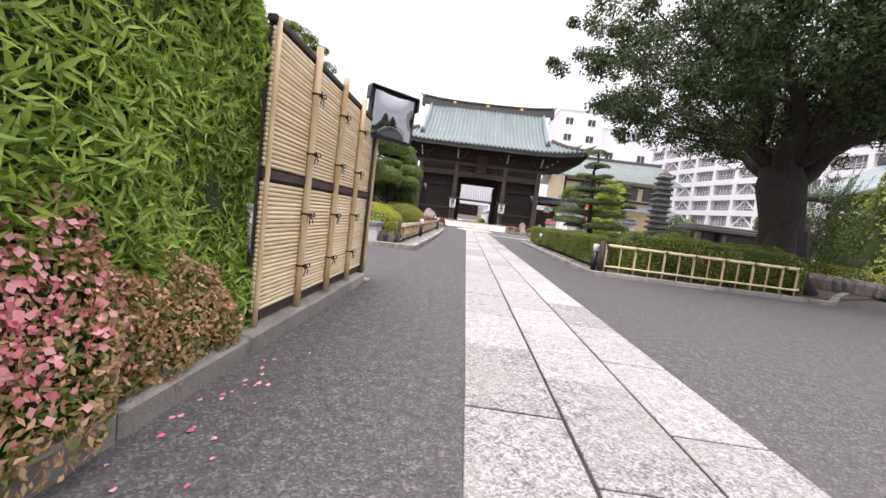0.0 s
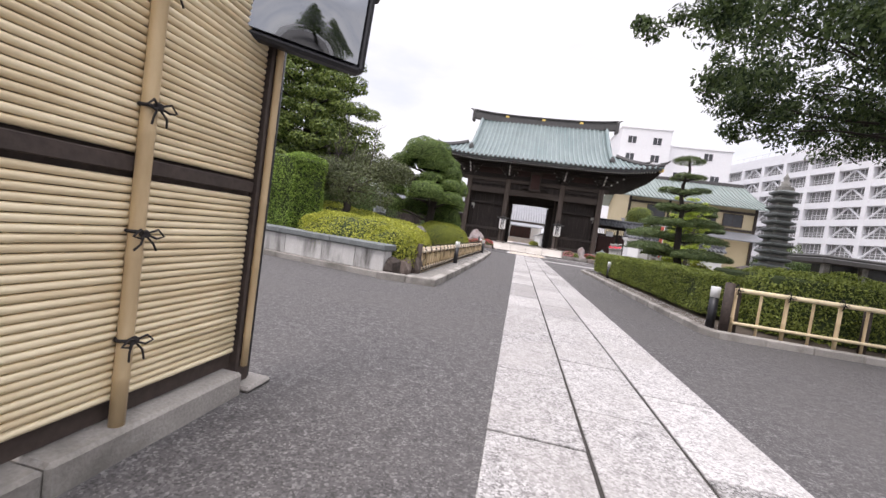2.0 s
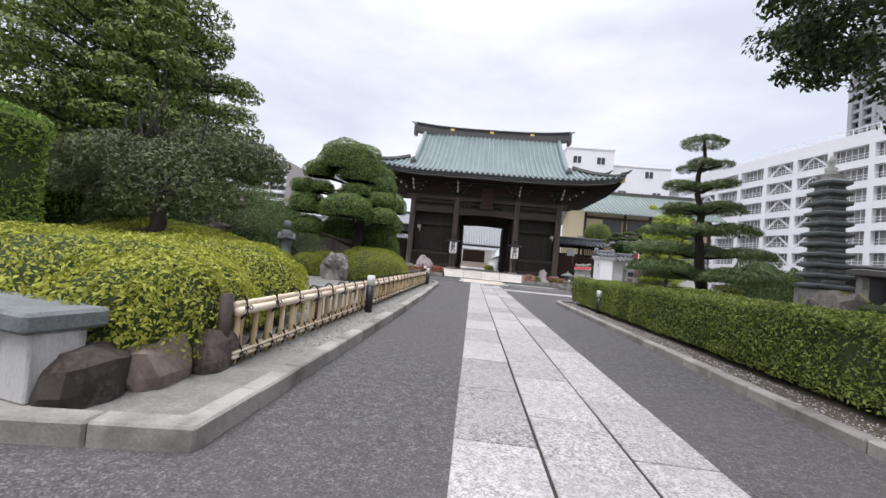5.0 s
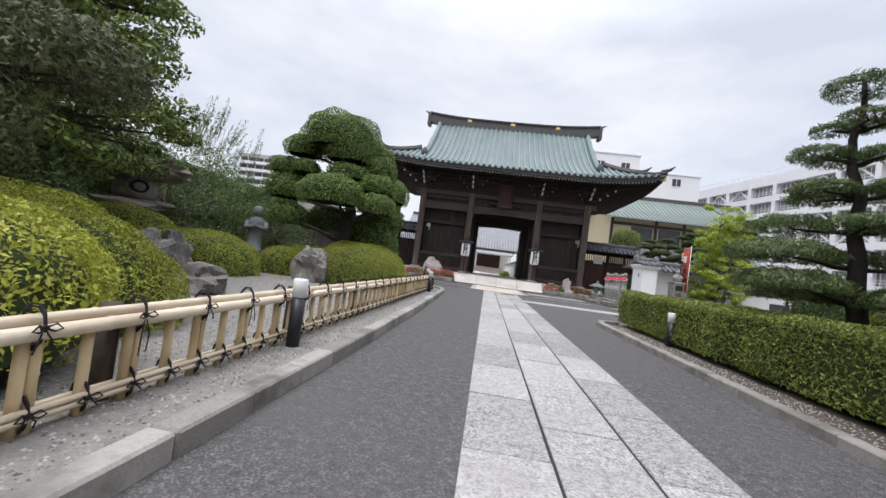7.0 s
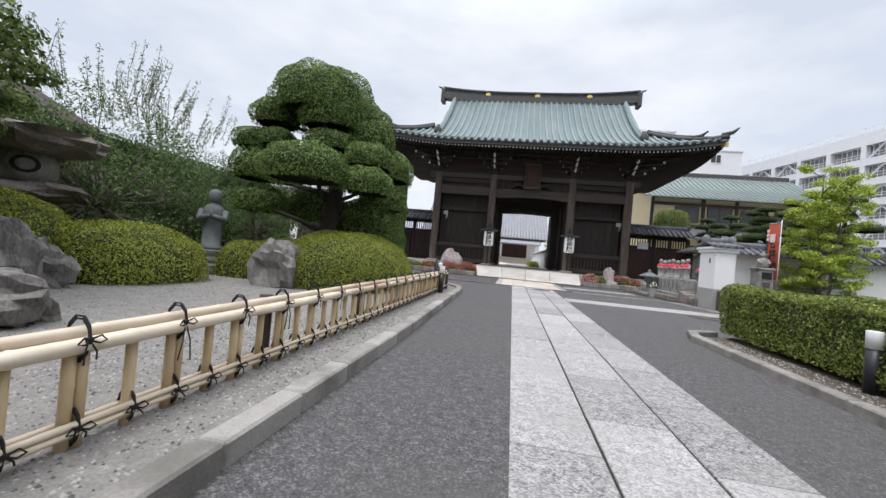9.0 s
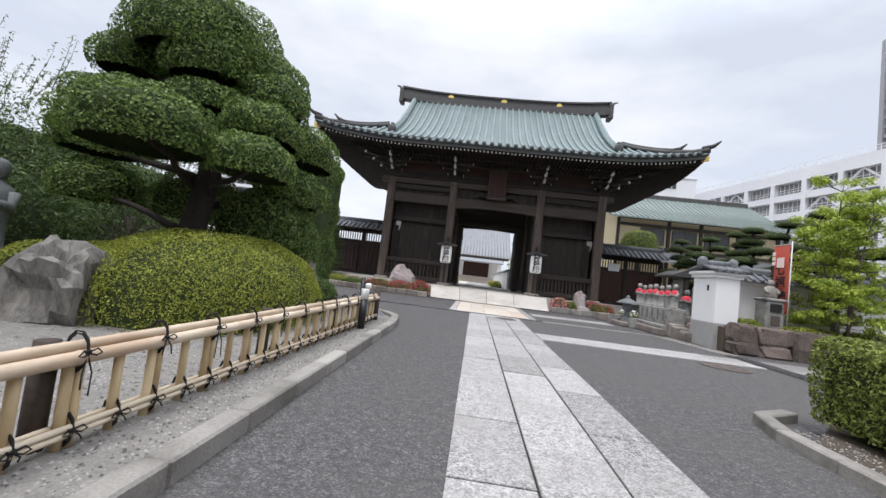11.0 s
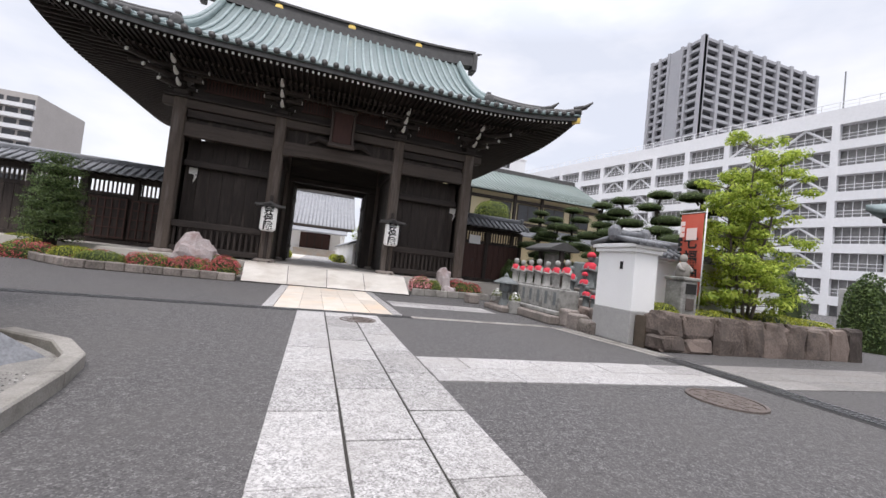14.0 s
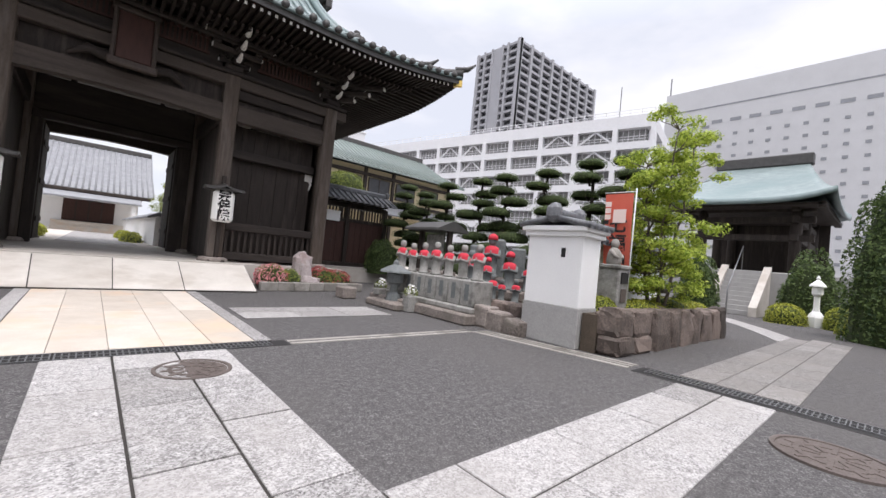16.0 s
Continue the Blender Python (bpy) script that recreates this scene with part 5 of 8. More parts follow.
def rail_fence_garden():
    """The long low fence along the gravel garden."""
    x, y0, y1 = -1.735, 10.96, 25.05
    ob = thing("bamboo_rail_fence", "low bamboo rail fence with black hemp ties along the gravel", "fence", (x, 18, 0.05))
    for k, (dx, z) in enumerate(((0.030, 0.495), (-0.036, 0.497), (-0.004, 0.545))):
        part("top_rail", bamboo_pole((x + dx, y0 - 0.1, z), (x + dx, y1 + 0.06, z), 0.035 if k < 2 else 0.028, 0.42, 40 + k), BAMBOO_RAIL, ob, "", True)
    for k, (dx, z) in enumerate(((0.036, 0.128), (0.036, 0.162), (-0.036, 0.150))):
        part("low_rail", bamboo_pole((x + dx, y0 - 0.1, z), (x + dx, y1 + 0.06, z), 0.0155, 0.36, 50 + k), BAMBOO_RAIL, ob, "", True)
    n, step = 0, 0.2535
    y = y0
    while y < y1:
        if n % 8 == 0:
            part("stake", Shape().tube([(x - 0.095, y - 0.06, 0.03), (x - 0.095, y - 0.06, 0.57)], 0.052, 12), DARK_TRIM, ob, "dark brown timber stake", True)
        double = n % 2 == 0
        for q in ((-0.026, 0.026) if double else (0.0,)):
            part("post", bamboo_pole((x, y + q, 0.03), (x, y + q, 0.47), 0.025, 0.3, n * 3 + int(q * 100), 8), BAMBOO_POST, ob, "", True)
        if double:
            post_tie(ob, (x, y, 0.52), 0.05, n, (1, 0, 0), 0.2 if n % 4 == 0 else 0.1)
        post_tie(ob, (x, y, 0.147), 0.04, n + 100, (1, 0, 0), 0.05)
        y += step
        n += 1
    part("end_stake", Shape().tube([(x, y1 + 0.09, 0.03), (x, y1 + 0.09, 0.64)], 0.06, 12), DARK_TRIM, ob, "dark brown end stake", True)
    part("end_stake", Shape().tube([(x - 0.03, y0 - 0.15, 0.03), (x - 0.03, y0 - 0.15, 0.64)], 0.05, 12), DARK_TRIM, ob, "dark brown end stake", True)
    return ob


rail_fence_garden()


def rail_fence_corner():
    """The low fence before the big tree, that turns a corner."""
    a, b, c = Vector((3.42, 9.72, 0)), Vector((7.95, 9.86, 0)), Vector((8.55, 10.5, 0))
    ob = thing("bamboo_rail_fence", "low open fence of bamboo posts and two rails before the hedge", "fence", (5.6, 9.95, 0.06))
    for p, q in ((a, b), (b, c)):
        for z, r in ((0.72, 0.034), (0.22, 0.024)):
            part("top_rail" if z > 0.5 else "low_rail", bamboo_pole(p + Vector((0, -0.02, z)), q + Vector((0, -0.02, z)), r, 0.4, int(z * 10)), BAMBOO, ob, "", True)
        n = round((q - p).length / 0.345)
        for k in range(n + 1):
            m = p.lerp(q, k / n)
            part("post", bamboo_pole(m + Vector((0, 0.015, 0.03)), m + Vector((0, 0.015, 0.74)), 0.027 if k % 2 == 0 else 0.019, 0.3, k, 8), BAMBOO_POST, ob, "", True)
            if k % 2 == 0:
                post_tie(ob, (m.x, m.y, 0.72), 0.04, k + 300, (0, -1, 0), 0.05)
            if k % 5 == 0:
                part("stake", Shape().tube([(m.x + 0.06, m.y + 0.09, 0.03), (m.x + 0.06, m.y + 0.09, 0.74)], 0.05, 10), DARK_TRIM, ob, "dark brown timber stake", True)
    part("end_stake", Shape().tube([(3.31, 9.70, 0.03), (3.31, 9.70, 0.81)], 0.065, 12), DARK_TRIM, ob, "reddish brown end stake", True)
    return ob


rail_fence_corner()


def bollard(x, y, h, lit=True):
    ob = thing("bollard_lamp", "black bollard lamp with a white cap", "lamp", (x, y, 0.05), "bollard lamps")
    part("shaft", Shape().lathe([(0.062, 0.04), (0.062, h - 0.17)], x, y, 20), BLACK_PAINT, ob, "", True)
    part("cap", Shape().lathe([(0.066, h - 0.17), (0.068, h - 0.01), (0.06, h)], x, y, 20), WHITE_CAP, ob, "white cap", True)
    return ob


bollard(-1.585, 14.6, 0.69)
bollard(-1.63, 23.82, 0.71)
bollard(3.25, 9.98, 0.71)
bollard(3.51, 18.6, 0.66)

# ---- planter wall at the garden's corner ----
PW = Matrix.Translation((-2.12, 9.68, 0)) @ pose(0, 0, 0, 0, 0, 168.1)
planter = tagged(new("planter_wall", Shape().box(0.02, 12.5, -0.28, -0.06, 0.0, 0.46, 0, PW).mesh("planter_wall", JOINT)), "stained pale stone planter wall with a dark coping", "wall", "", "structure")
x = 0.0
while x < 12.4:
    w = random.choice((0.62, 0.74, 0.9))
    part("block", Shape().box(x + 0.004, x + w - 0.004, -0.3, -0.03 + random.uniform(-0.004, 0.004), 0.1, 0.47, 0.01, PW), STAINED_BLOCK, planter)
    x += w
x = 0.0
while x < 12.4:
    part("coping_stone", Shape().box(x - 0.02, x + 1.18, -0.4, 0.02, 0.47, 0.585, 0.02, PW), DARK_STATUE, planter, "dark weathered coping stone")
    part("base_stone", Shape().box(x - 0.05, x + 1.19, -0.3, 0.06, -0.02, 0.1, 0.012, PW), CONCRETE, planter)
    x += 1.2
# stone return at the corner
for k in range(3):
    solo("edge_rock", Shape().rock(-2.05 + 0.1 * k, 9.98 + 0.42 * k, 0.14, 0.16, 0.26, 0.24, 70 + k, 12, 0.3), BROWN_STONE, "dark rough rock edging the planter", "rock", "edging rocks")
tagged(new("planter_soil", Shape().prism([(-2.4, 9.95), (-2.5, 11.2), (-3.2, 13.5), (-6, 16.6), (-9, 17.4), (-15, 17.6), (-15, 12.6)], 0.0, 0.5).mesh("planter_soil", SOIL)), "dark planter soil", "soil", "", "structure")
hedge("hedge", "bright green clipped box hedge on the planter wall", 2.6, 12.3, -1.5, -0.42, 0.5, 2.18, 0.045, 4200, LEAF_PLANTER, 31, 0.3, 0.12, PW, back=(0, -1))
hedge("hedge", "taller dark clipped hedge behind the planter", -1.7, 0.0, -2.6, 3.6, 0.05, 3.65, 0.085, 800, LEAF_PLANTER, 32, 0.3, 0.16, Matrix.Translation((-11.45, 14.25, 0)) @ pose(0, 0, 0, 0, 0, -22))
mound("azalea_mound", "low yellow-green clipped azalea on the planter", "shrub", [(-3.15, 11.08, 0.32, 1.36, 1.0, 0.74), (-3.1, 12.5, 0.3, 1.1, 1.2, 0.8), (-4.6, 12.6, 0.4, 1.3, 1.0, 0.66), (-2.35, 10.72, 0.25, 0.56, 0.72, 0.66)], 0.033, 5000, LEAF_YELLOW, 33, power=2.6, rough=0.12)
mound("azalea_mound", "yellow-green clipped azalea under the trees", "shrub", [(-5.2, 14.4, 0.5, 1.8, 0.8, 0.75)], 0.036, 3400, LEAF_YELLOW, 34, power=2.6, rough=0.1)
mound("azalea_mound", "large rounded azalea mound behind the rail fence", "shrub", [(-4.05, 13.75, 0.1, 1.42, 1.55, 1.04), (-6.1, 15.3, 0.1, 1.55, 1.35, 1.25)], 0.028, 6800, LEAF_MOUND, 35, power=2.5, rough=0.08)
mound("azalea_mound", "long rounded azalea mound beside the gravel", "shrub", [(-7.05, 20.3, 0.05, 1.4, 1.35, 1.02), (-7.9, 18.95, 0.05, 1.3, 0.8, 1.38), (-9.1, 18.5, 0.05, 1.0, 0.8, 1.45)], 0.037, 3600, LEAF_MOUND, 36, power=2.5, rough=0.06)
mound("azalea_mound", "rounded azalea mound under the cloud-pruned tree", "shrub", [(-3.75, 23.2, 0.05, 1.42, 1.85, 1.28), (-3.5, 24.5, 0.05, 0.72, 1.1, 0.85), (-5.4, 23.6, 0.05, 1.3, 1.3, 0.98)], 0.029, 5600, LEAF_MOUND, 37, power=2.5, rough=0.06)
mound("azalea_mound", "small rounded azalea mound beside the rock", "shrub", [(-6.15, 22.75, 0.05, 0.75, 0.7, 0.85)], 0.034, 4600, LEAF_MOUND, 38, power=2.5, rough=0.06)
for i, (x, y, sx, sy, sz) in enumerate(((-4.95, 16.35, 0.36, 0.46, 0.52), (-5.7, 17.7, 0.3, 0.34, 0.60), (-4.6, 16.9, 0.55, 0.38, 0.30), (-4.6, 21.55, 0.42, 0.35, 0.60), (-6.4, 18.5, 0.4, 0.4, 0.4), (-3.75, 26.0, 0.32, 0.32, 0.62))):
    solo("garden_rock", Shape().rock(x, y, sz * 0.55, sx, sy, sz, i + 1, 30, 0.5), DARK_ROCK, "rough dark grey garden rock on the gravel", "rock", "garden rocks", smooth=False)


# ---- trees ----
def limbs(s, base, top, r0, r1, seed, wob=0.12, n=7):
    """A bent tapering limb; gives its points."""
    rg = random.Random(seed)
    base, top = Vector(base), Vector(top)
    pts, rad = [], []
    for i in range(n + 1):
        u = i / n
        p = base.lerp(top, u)
        if 0 < i < n:
            p += Vector((rg.uniform(-wob, wob), rg.uniform(-wob, wob), rg.uniform(-wob, wob) * 0.4))
        pts.append(p), rad.append(r0 + (r1 - r0) * u ** 0.8)
    s.tube(pts, rad, 9)
    return pts


def clump_cloud(clumps, per, rng, power=2.0, flat=0.6, fill=0.5):
    """Leaf places in many clumps (x, y, z, r)."""
    P, N = [], []
    for x, y, z, r in clumps:
        d = rng.normal(0, 1, (per, 3))
        d /= np.linalg.norm(d, axis=1, keepdims=True)
        k = (fill + (1 - fill) * rng.random((per, 1)) ** 0.5) * r
        P.append(np.array([x, y, z]) + d * k * np.array([1, 1, flat]))
        n = d.copy()
        n[:, 2] += 0.6
        N.append(n)
    return np.concatenate(P), np.concatenate(N)


def camphor_tree():
    """The big spreading tree with a dark crown."""
    rng = np.random.default_rng(5)
    rg = random.Random(5)
    bx, by = 8.65, 11.5
    ob = thing("broad_tree", "big old broadleaf tree with a dark spreading crown behind bamboo", "tree", (bx, by, 0.06))
    s = Shape()
    trunk = [(bx, by, 0.0), (bx - 0.05, by, 0.5), (bx + 0.02, by, 1.2), (bx - 0.1, by, 2.0), (bx - 0.3, by, 2.9), (bx - 0.4, by, 3.4)]
    s.tube(trunk, [0.74, 0.58, 0.50, 0.50, 0.56, 0.42], 18)
    for k in range(7):
        a = k * 0.9
        s.tube([(bx + 0.75 * math.cos(a), by + 0.75 * math.sin(a), 0.0), (bx + 0.52 * math.cos(a), by + 0.52 * math.sin(a), 0.5), (bx + 0.40 * math.cos(a), by + 0.40 * math.sin(a), 1.7)], [0.26, 0.2, 0.12], 8)
    clumps = []
    for k in range(15):
        a = 2 * math.pi * k / 15 + rg.uniform(-0.2, 0.2)
        reach = rg.uniform(2.8, 4.6)
        top = (bx - 0.3 + reach * math.cos(a), by + reach * math.sin(a), rg.uniform(4.6, 7.4))
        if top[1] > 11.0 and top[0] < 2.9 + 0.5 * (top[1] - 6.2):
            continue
        pts = limbs(s, (bx - 0.3, by, 2.7 + 0.06 * k), top, 0.27, 0.05, k, 0.3, 6)
        for j in range(3, 7):
            for q in range(3):
                e = pts[min(j, 6)] + Vector((rg.uniform(-1.1, 1.1), rg.uniform(-1.1, 1.1), rg.uniform(-0.3, 0.9)))
                if q < 2:
                    limbs(s, pts[min(j, 6)], e, 0.05, 0.015, k * 30 + j * 3 + q, 0.1, 3)
                clumps.append((*e, rg.uniform(0.4, 0.75)))
    # leaf sprays through the flat-bottomed crown, densest in its lower layers
    while len(clumps) < 720:
        px, py = rg.uniform(1.5, 14.2), rg.uniform(6.6, 15.8)
        e = ((px - 7.9) / 6.2) ** 2 + ((py - 11.2) / 4.6) ** 2
        if e > 1:
            continue
        low = 4.3 + 1.1 * max(0.0, e - 0.62) / 0.38 - 0.25 * math.sin(px * 1.3 + py)
        high = low + 0.5 + 4.6 * math.sqrt(1 - e)
        clumps.append((px, py, low + (high - low) * rg.random() ** 1.5, rg.uniform(0.32, 0.66) * (1.1 - 0.5 * e)))
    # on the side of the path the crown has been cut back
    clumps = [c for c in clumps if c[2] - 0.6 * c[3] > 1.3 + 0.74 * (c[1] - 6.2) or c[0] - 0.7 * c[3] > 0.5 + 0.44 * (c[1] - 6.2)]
    for c in clumps[::7]:
        limbs(s, (bx - 0.3 + 0.45 * (c[0] - bx), by + 0.45 * (c[1] - by), 3.6 + 0.55 * (c[2] - 3.6)), c[:3], 0.028, 0.008, int(c[0] * 100), 0.15, 4)
    part("trunk", s, BARK, ob, "dark furrowed trunk and limbs", True)
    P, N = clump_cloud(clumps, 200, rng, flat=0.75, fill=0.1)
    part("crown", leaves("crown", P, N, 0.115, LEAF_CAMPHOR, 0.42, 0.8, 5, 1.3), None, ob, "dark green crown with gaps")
    return ob


camphor_tree()


def cone_tree(x, y, z0, h, r, seed, material, label, name="evergreen_tree", leaf=0.085, per=260, tiers=9, flat=0.62):
    rng = np.random.default_rng(seed)
    rg = random.Random(seed)
    ob = thing(name, label, "tree", (x, y, z0))
    s = Shape()
    s.tube([(x, y, z0), (x + 0.05, y, z0 + h * 0.5), (x, y, z0 + h * 0.95)], [0.2, 0.12, 0.03], 10)
    clumps = []
    for i in range(tiers):
        u = (i + 0.3) / tiers
        rr = r * (1 - u ** 1.7) ** 0.62 * (0.86 if i == 0 else 1)
        z = z0 + h * (0.2 + 0.77 * u)
        n = max(3, int(13 * rr / r))
        for k in range(n):
            a = 2 * math.pi * (k + rg.random() * 0.6) / n + i
            q = rr * rg.uniform(0.72, 1.0)
            e = Vector((x + q * math.cos(a), y + q * math.sin(a), z + rg.uniform(-0.2, 0.2)))
            limbs(s, (x, y, z - 0.25), e, 0.05, 0.015, i * 20 + k, 0.06, 3)
            clumps.append((*e, rg.uniform(0.42, 0.62) * (0.65 + 0.35 * rr / r)))
            f = rg.uniform(0.4, 0.65)
            clumps.append((x + q * f * math.cos(a + 0.3), y + q * f * math.sin(a + 0.3), z + 0.15, 0.6))
    clumps.append((x, y, z0 + h * 0.97, 0.35))
    part("trunk", s, BARK, ob, "", True)
    P, N = clump_cloud(clumps, per, rng, flat=flat)
    part("crown", leaves("crown", P, N, leaf, material, 0.45, 0.6, seed), None, ob)
    return ob


cone_tree(-7.75, 16.1, 0.5, 7.3, 2.65, 41, LEAF_CONE, "tall conical evergreen tree with layered dense foliage", leaf=0.105, per=430, tiers=11, flat=0.36)


def sparse_tree(x, y, z0):
    """A low old garden tree: domed dull pads, long bare branches and upright bare twigs."""
    rng, rg = np.random.default_rng(43), random.Random(43)
    ob = thing("sparse_tree", "low half-bare garden tree with dull grey-green pads", "tree", (x, y, z0))
    s = Shape()
    main = limbs(s, (x, y, z0), (x - 0.12, y + 0.15, z0 + 1.25), 0.14, 0.09, 1, 0.07, 5)
    fork = main[-1]
    P, N = [], []
    for k, (dx, dy, z, rx, rz) in enumerate(((0.4, -0.1, 1.15, 0.85, 0.75), (-0.75, 0.1, 1.6, 0.75, 0.42), (0.95, 0.6, 1.75, 0.6, 0.45), (-1.35, 0.5, 1.3, 0.7, 0.5), (0.1, 0.9, 1.95, 0.75, 0.5))):
        e = Vector((x + dx, y + dy, z0 + z))
        pts = limbs(s, fork, e, 0.06, 0.02, k + 3, 0.09, 6)
        for q in range(9):
            t = e + Vector((rg.uniform(-rx, rx) * 0.8, rg.uniform(-rx, rx) * 0.8, rg.uniform(-0.05, rz * 0.7)))
            limbs(s, pts[rg.randint(3, 6)], t, 0.012, 0.004, q + 20 * k, 0.06, 3)
        p, n = dome_points(4600, e.x, e.y, e.z, rx, rx, rz, rng, 2.0, -0.5, 0.2, 0.45)
        P.append(p), N.append(n)
    for k in range(14):
        b = fork + Vector((rg.uniform(-0.9, 0.6), rg.uniform(0, 0.6), rg.uniform(0.3, 0.7)))
        e = b + Vector((rg.uniform(-0.3, 0.5), rg.uniform(-0.2, 0.3), rg.uniform(0.5, 1.5)))
        pts = limbs(s, b, e, 0.018, 0.004, k + 60, 0.08, 6)
        for q in range(4):
            p = pts[rg.randint(1, 6)]
            limbs(s, p, p + Vector((rg.uniform(-0.3, 0.3), rg.uniform(-0.3, 0.3), rg.uniform(0.05, 0.3))), 0.006, 0.002, q, 0.03, 2)
    part("trunk", s, BARK, ob, "dark twisted trunk with bare twigs", True)
    part("crown", leaves("crown", np.concatenate(P), np.concatenate(N), 0.07, LEAF_DULL, 0.35, 0.7, 44), None, ob)
    return ob


sparse_tree(-4.55, 13.3, 0.5)


def shoots_tree(x, y, z0, h, r, seed, material, label, name="willowy_tree", body=LEAF_MID):
    """A loose rounded tree from whose top thin shoots stand up."""
    rng, rg = np.random.default_rng(seed), random.Random(seed)
    ob = thing(name, label, "tree", (x, y, z0))
    s, clumps = Shape(), []
    s.tube([(x, y, z0), (x, y, z0 + h * 0.4)], [0.14, 0.1], 9)
    for k in range(58):
        a, q = rg.uniform(0, 6.28), r * rg.random() ** 0.5
        e = (x + q * math.cos(a), y + q * math.sin(a), z0 + h * (0.12 + 0.72 * rg.random() * (1 - 0.4 * q / r)))
        limbs(s, (x, y, z0 + h * 0.25), e, 0.03, 0.008, k, 0.1, 4)
        clumps.append((*e, rg.uniform(0.4, 0.65)))
    P, N = clump_cloud(clumps, 250, rng, flat=0.9)
    SP = []
    for k in range(60):
        a, q = rg.uniform(0, 6.28), 0.85 * r * rg.random() ** 0.5
        b = Vector((x + q * math.cos(a), y + q * math.sin(a), z0 + h * 0.72))
        e = b + Vector((0.25 * math.cos(a), 0.25 * math.sin(a), h * rg.uniform(0.08, 0.24)))
        limbs(s, b, e, 0.008, 0.003, k + 90, 0.03, 3)
        for j in range(44):
            SP.append(b.lerp(e, rg.random()) + Vector((rg.uniform(-0.05, 0.05), rg.uniform(-0.05, 0.05), 0)))
    part("trunk", s, PALE_BARK, ob, "", True)
    part("crown", leaves("crown", P, N, 0.09, body, 0.34, 0.8, seed), None, ob)
    SP = np.array([tuple(p) for p in SP])
    part("spray", leaves("spray", SP, np.tile(np.array([[0, 0, 1.0]]), (len(SP), 1)), 0.08, material, 0.3, 0.8, seed), None, ob, "thin pale upright shoots")
    return ob


for x, y, h, r, q in ((-9.4, 21.7, 5.2, 2.0, 45), (-10.3, 24.4, 5.3, 1.9, 145), (-11.0, 19.6, 5.6, 1.9, 146), (-9.0, 27.0, 4.0, 1.5, 147)):
    shoots_tree(x, y, 0.05, h, r, q, LEAF_GREY, "loose grey-green tree with thin upright shoots", body=LEAF_LOOSE)
mound("dark_shrub", "dark dense evergreen shrubbery at the back of the garden", "shrub", [(-11.6, 20.2, 0.2, 1.4, 1.4, 2.8), (-9.6, 17.9, 0.2, 1.0, 0.8, 1.9)], 0.08, 800, LEAF_DARK, 46, power=2.2, rough=0.35)
mound("dark_shrub", "dark dense evergreen shrubbery behind the statue", "shrub", [(-10.9, 22.6, 0.1, 1.5, 2.0, 2.5), (-9.9, 24.8, 0.1, 1.1, 1.3, 2.0)], 0.08, 700, LEAF_DARK, 47, power=2.2, rough=0.3)
mound("dark_shrub", "dark evergreen shrubs under the tall tree", "shrub", [(-6.6, 15.6, 0.5, 1.0, 1.0, 1.9)], 0.07, 1300, LEAF_DARK, 48, power=2.2, rough=0.3)
hedge("hedge", "tall clipped hedge behind the gravel garden", -13.5, -11.2, 21.0, 33.0, 0.05, 3.5, 0.1, 420, LEAF_MID, 49, 0.3, 0.1, back=(-1, 0))
hedge("column_hedge", "tall upright clipped evergreen column", -5.45, -3.93, 27.2, 28.6, 0.05, 3.85, 0.05, 3200, LEAF_CLOUD, 50, 0.35, 0.16, rnd=0.35, back=(-1, 0))
mound("low_shrub", "small clipped shrub beside the evergreen column", "shrub", [(-3.6, 26.75, 0.05, 0.5, 0.5, 0.62)], 0.04, 2500, LEAF_CLOUD, 51)


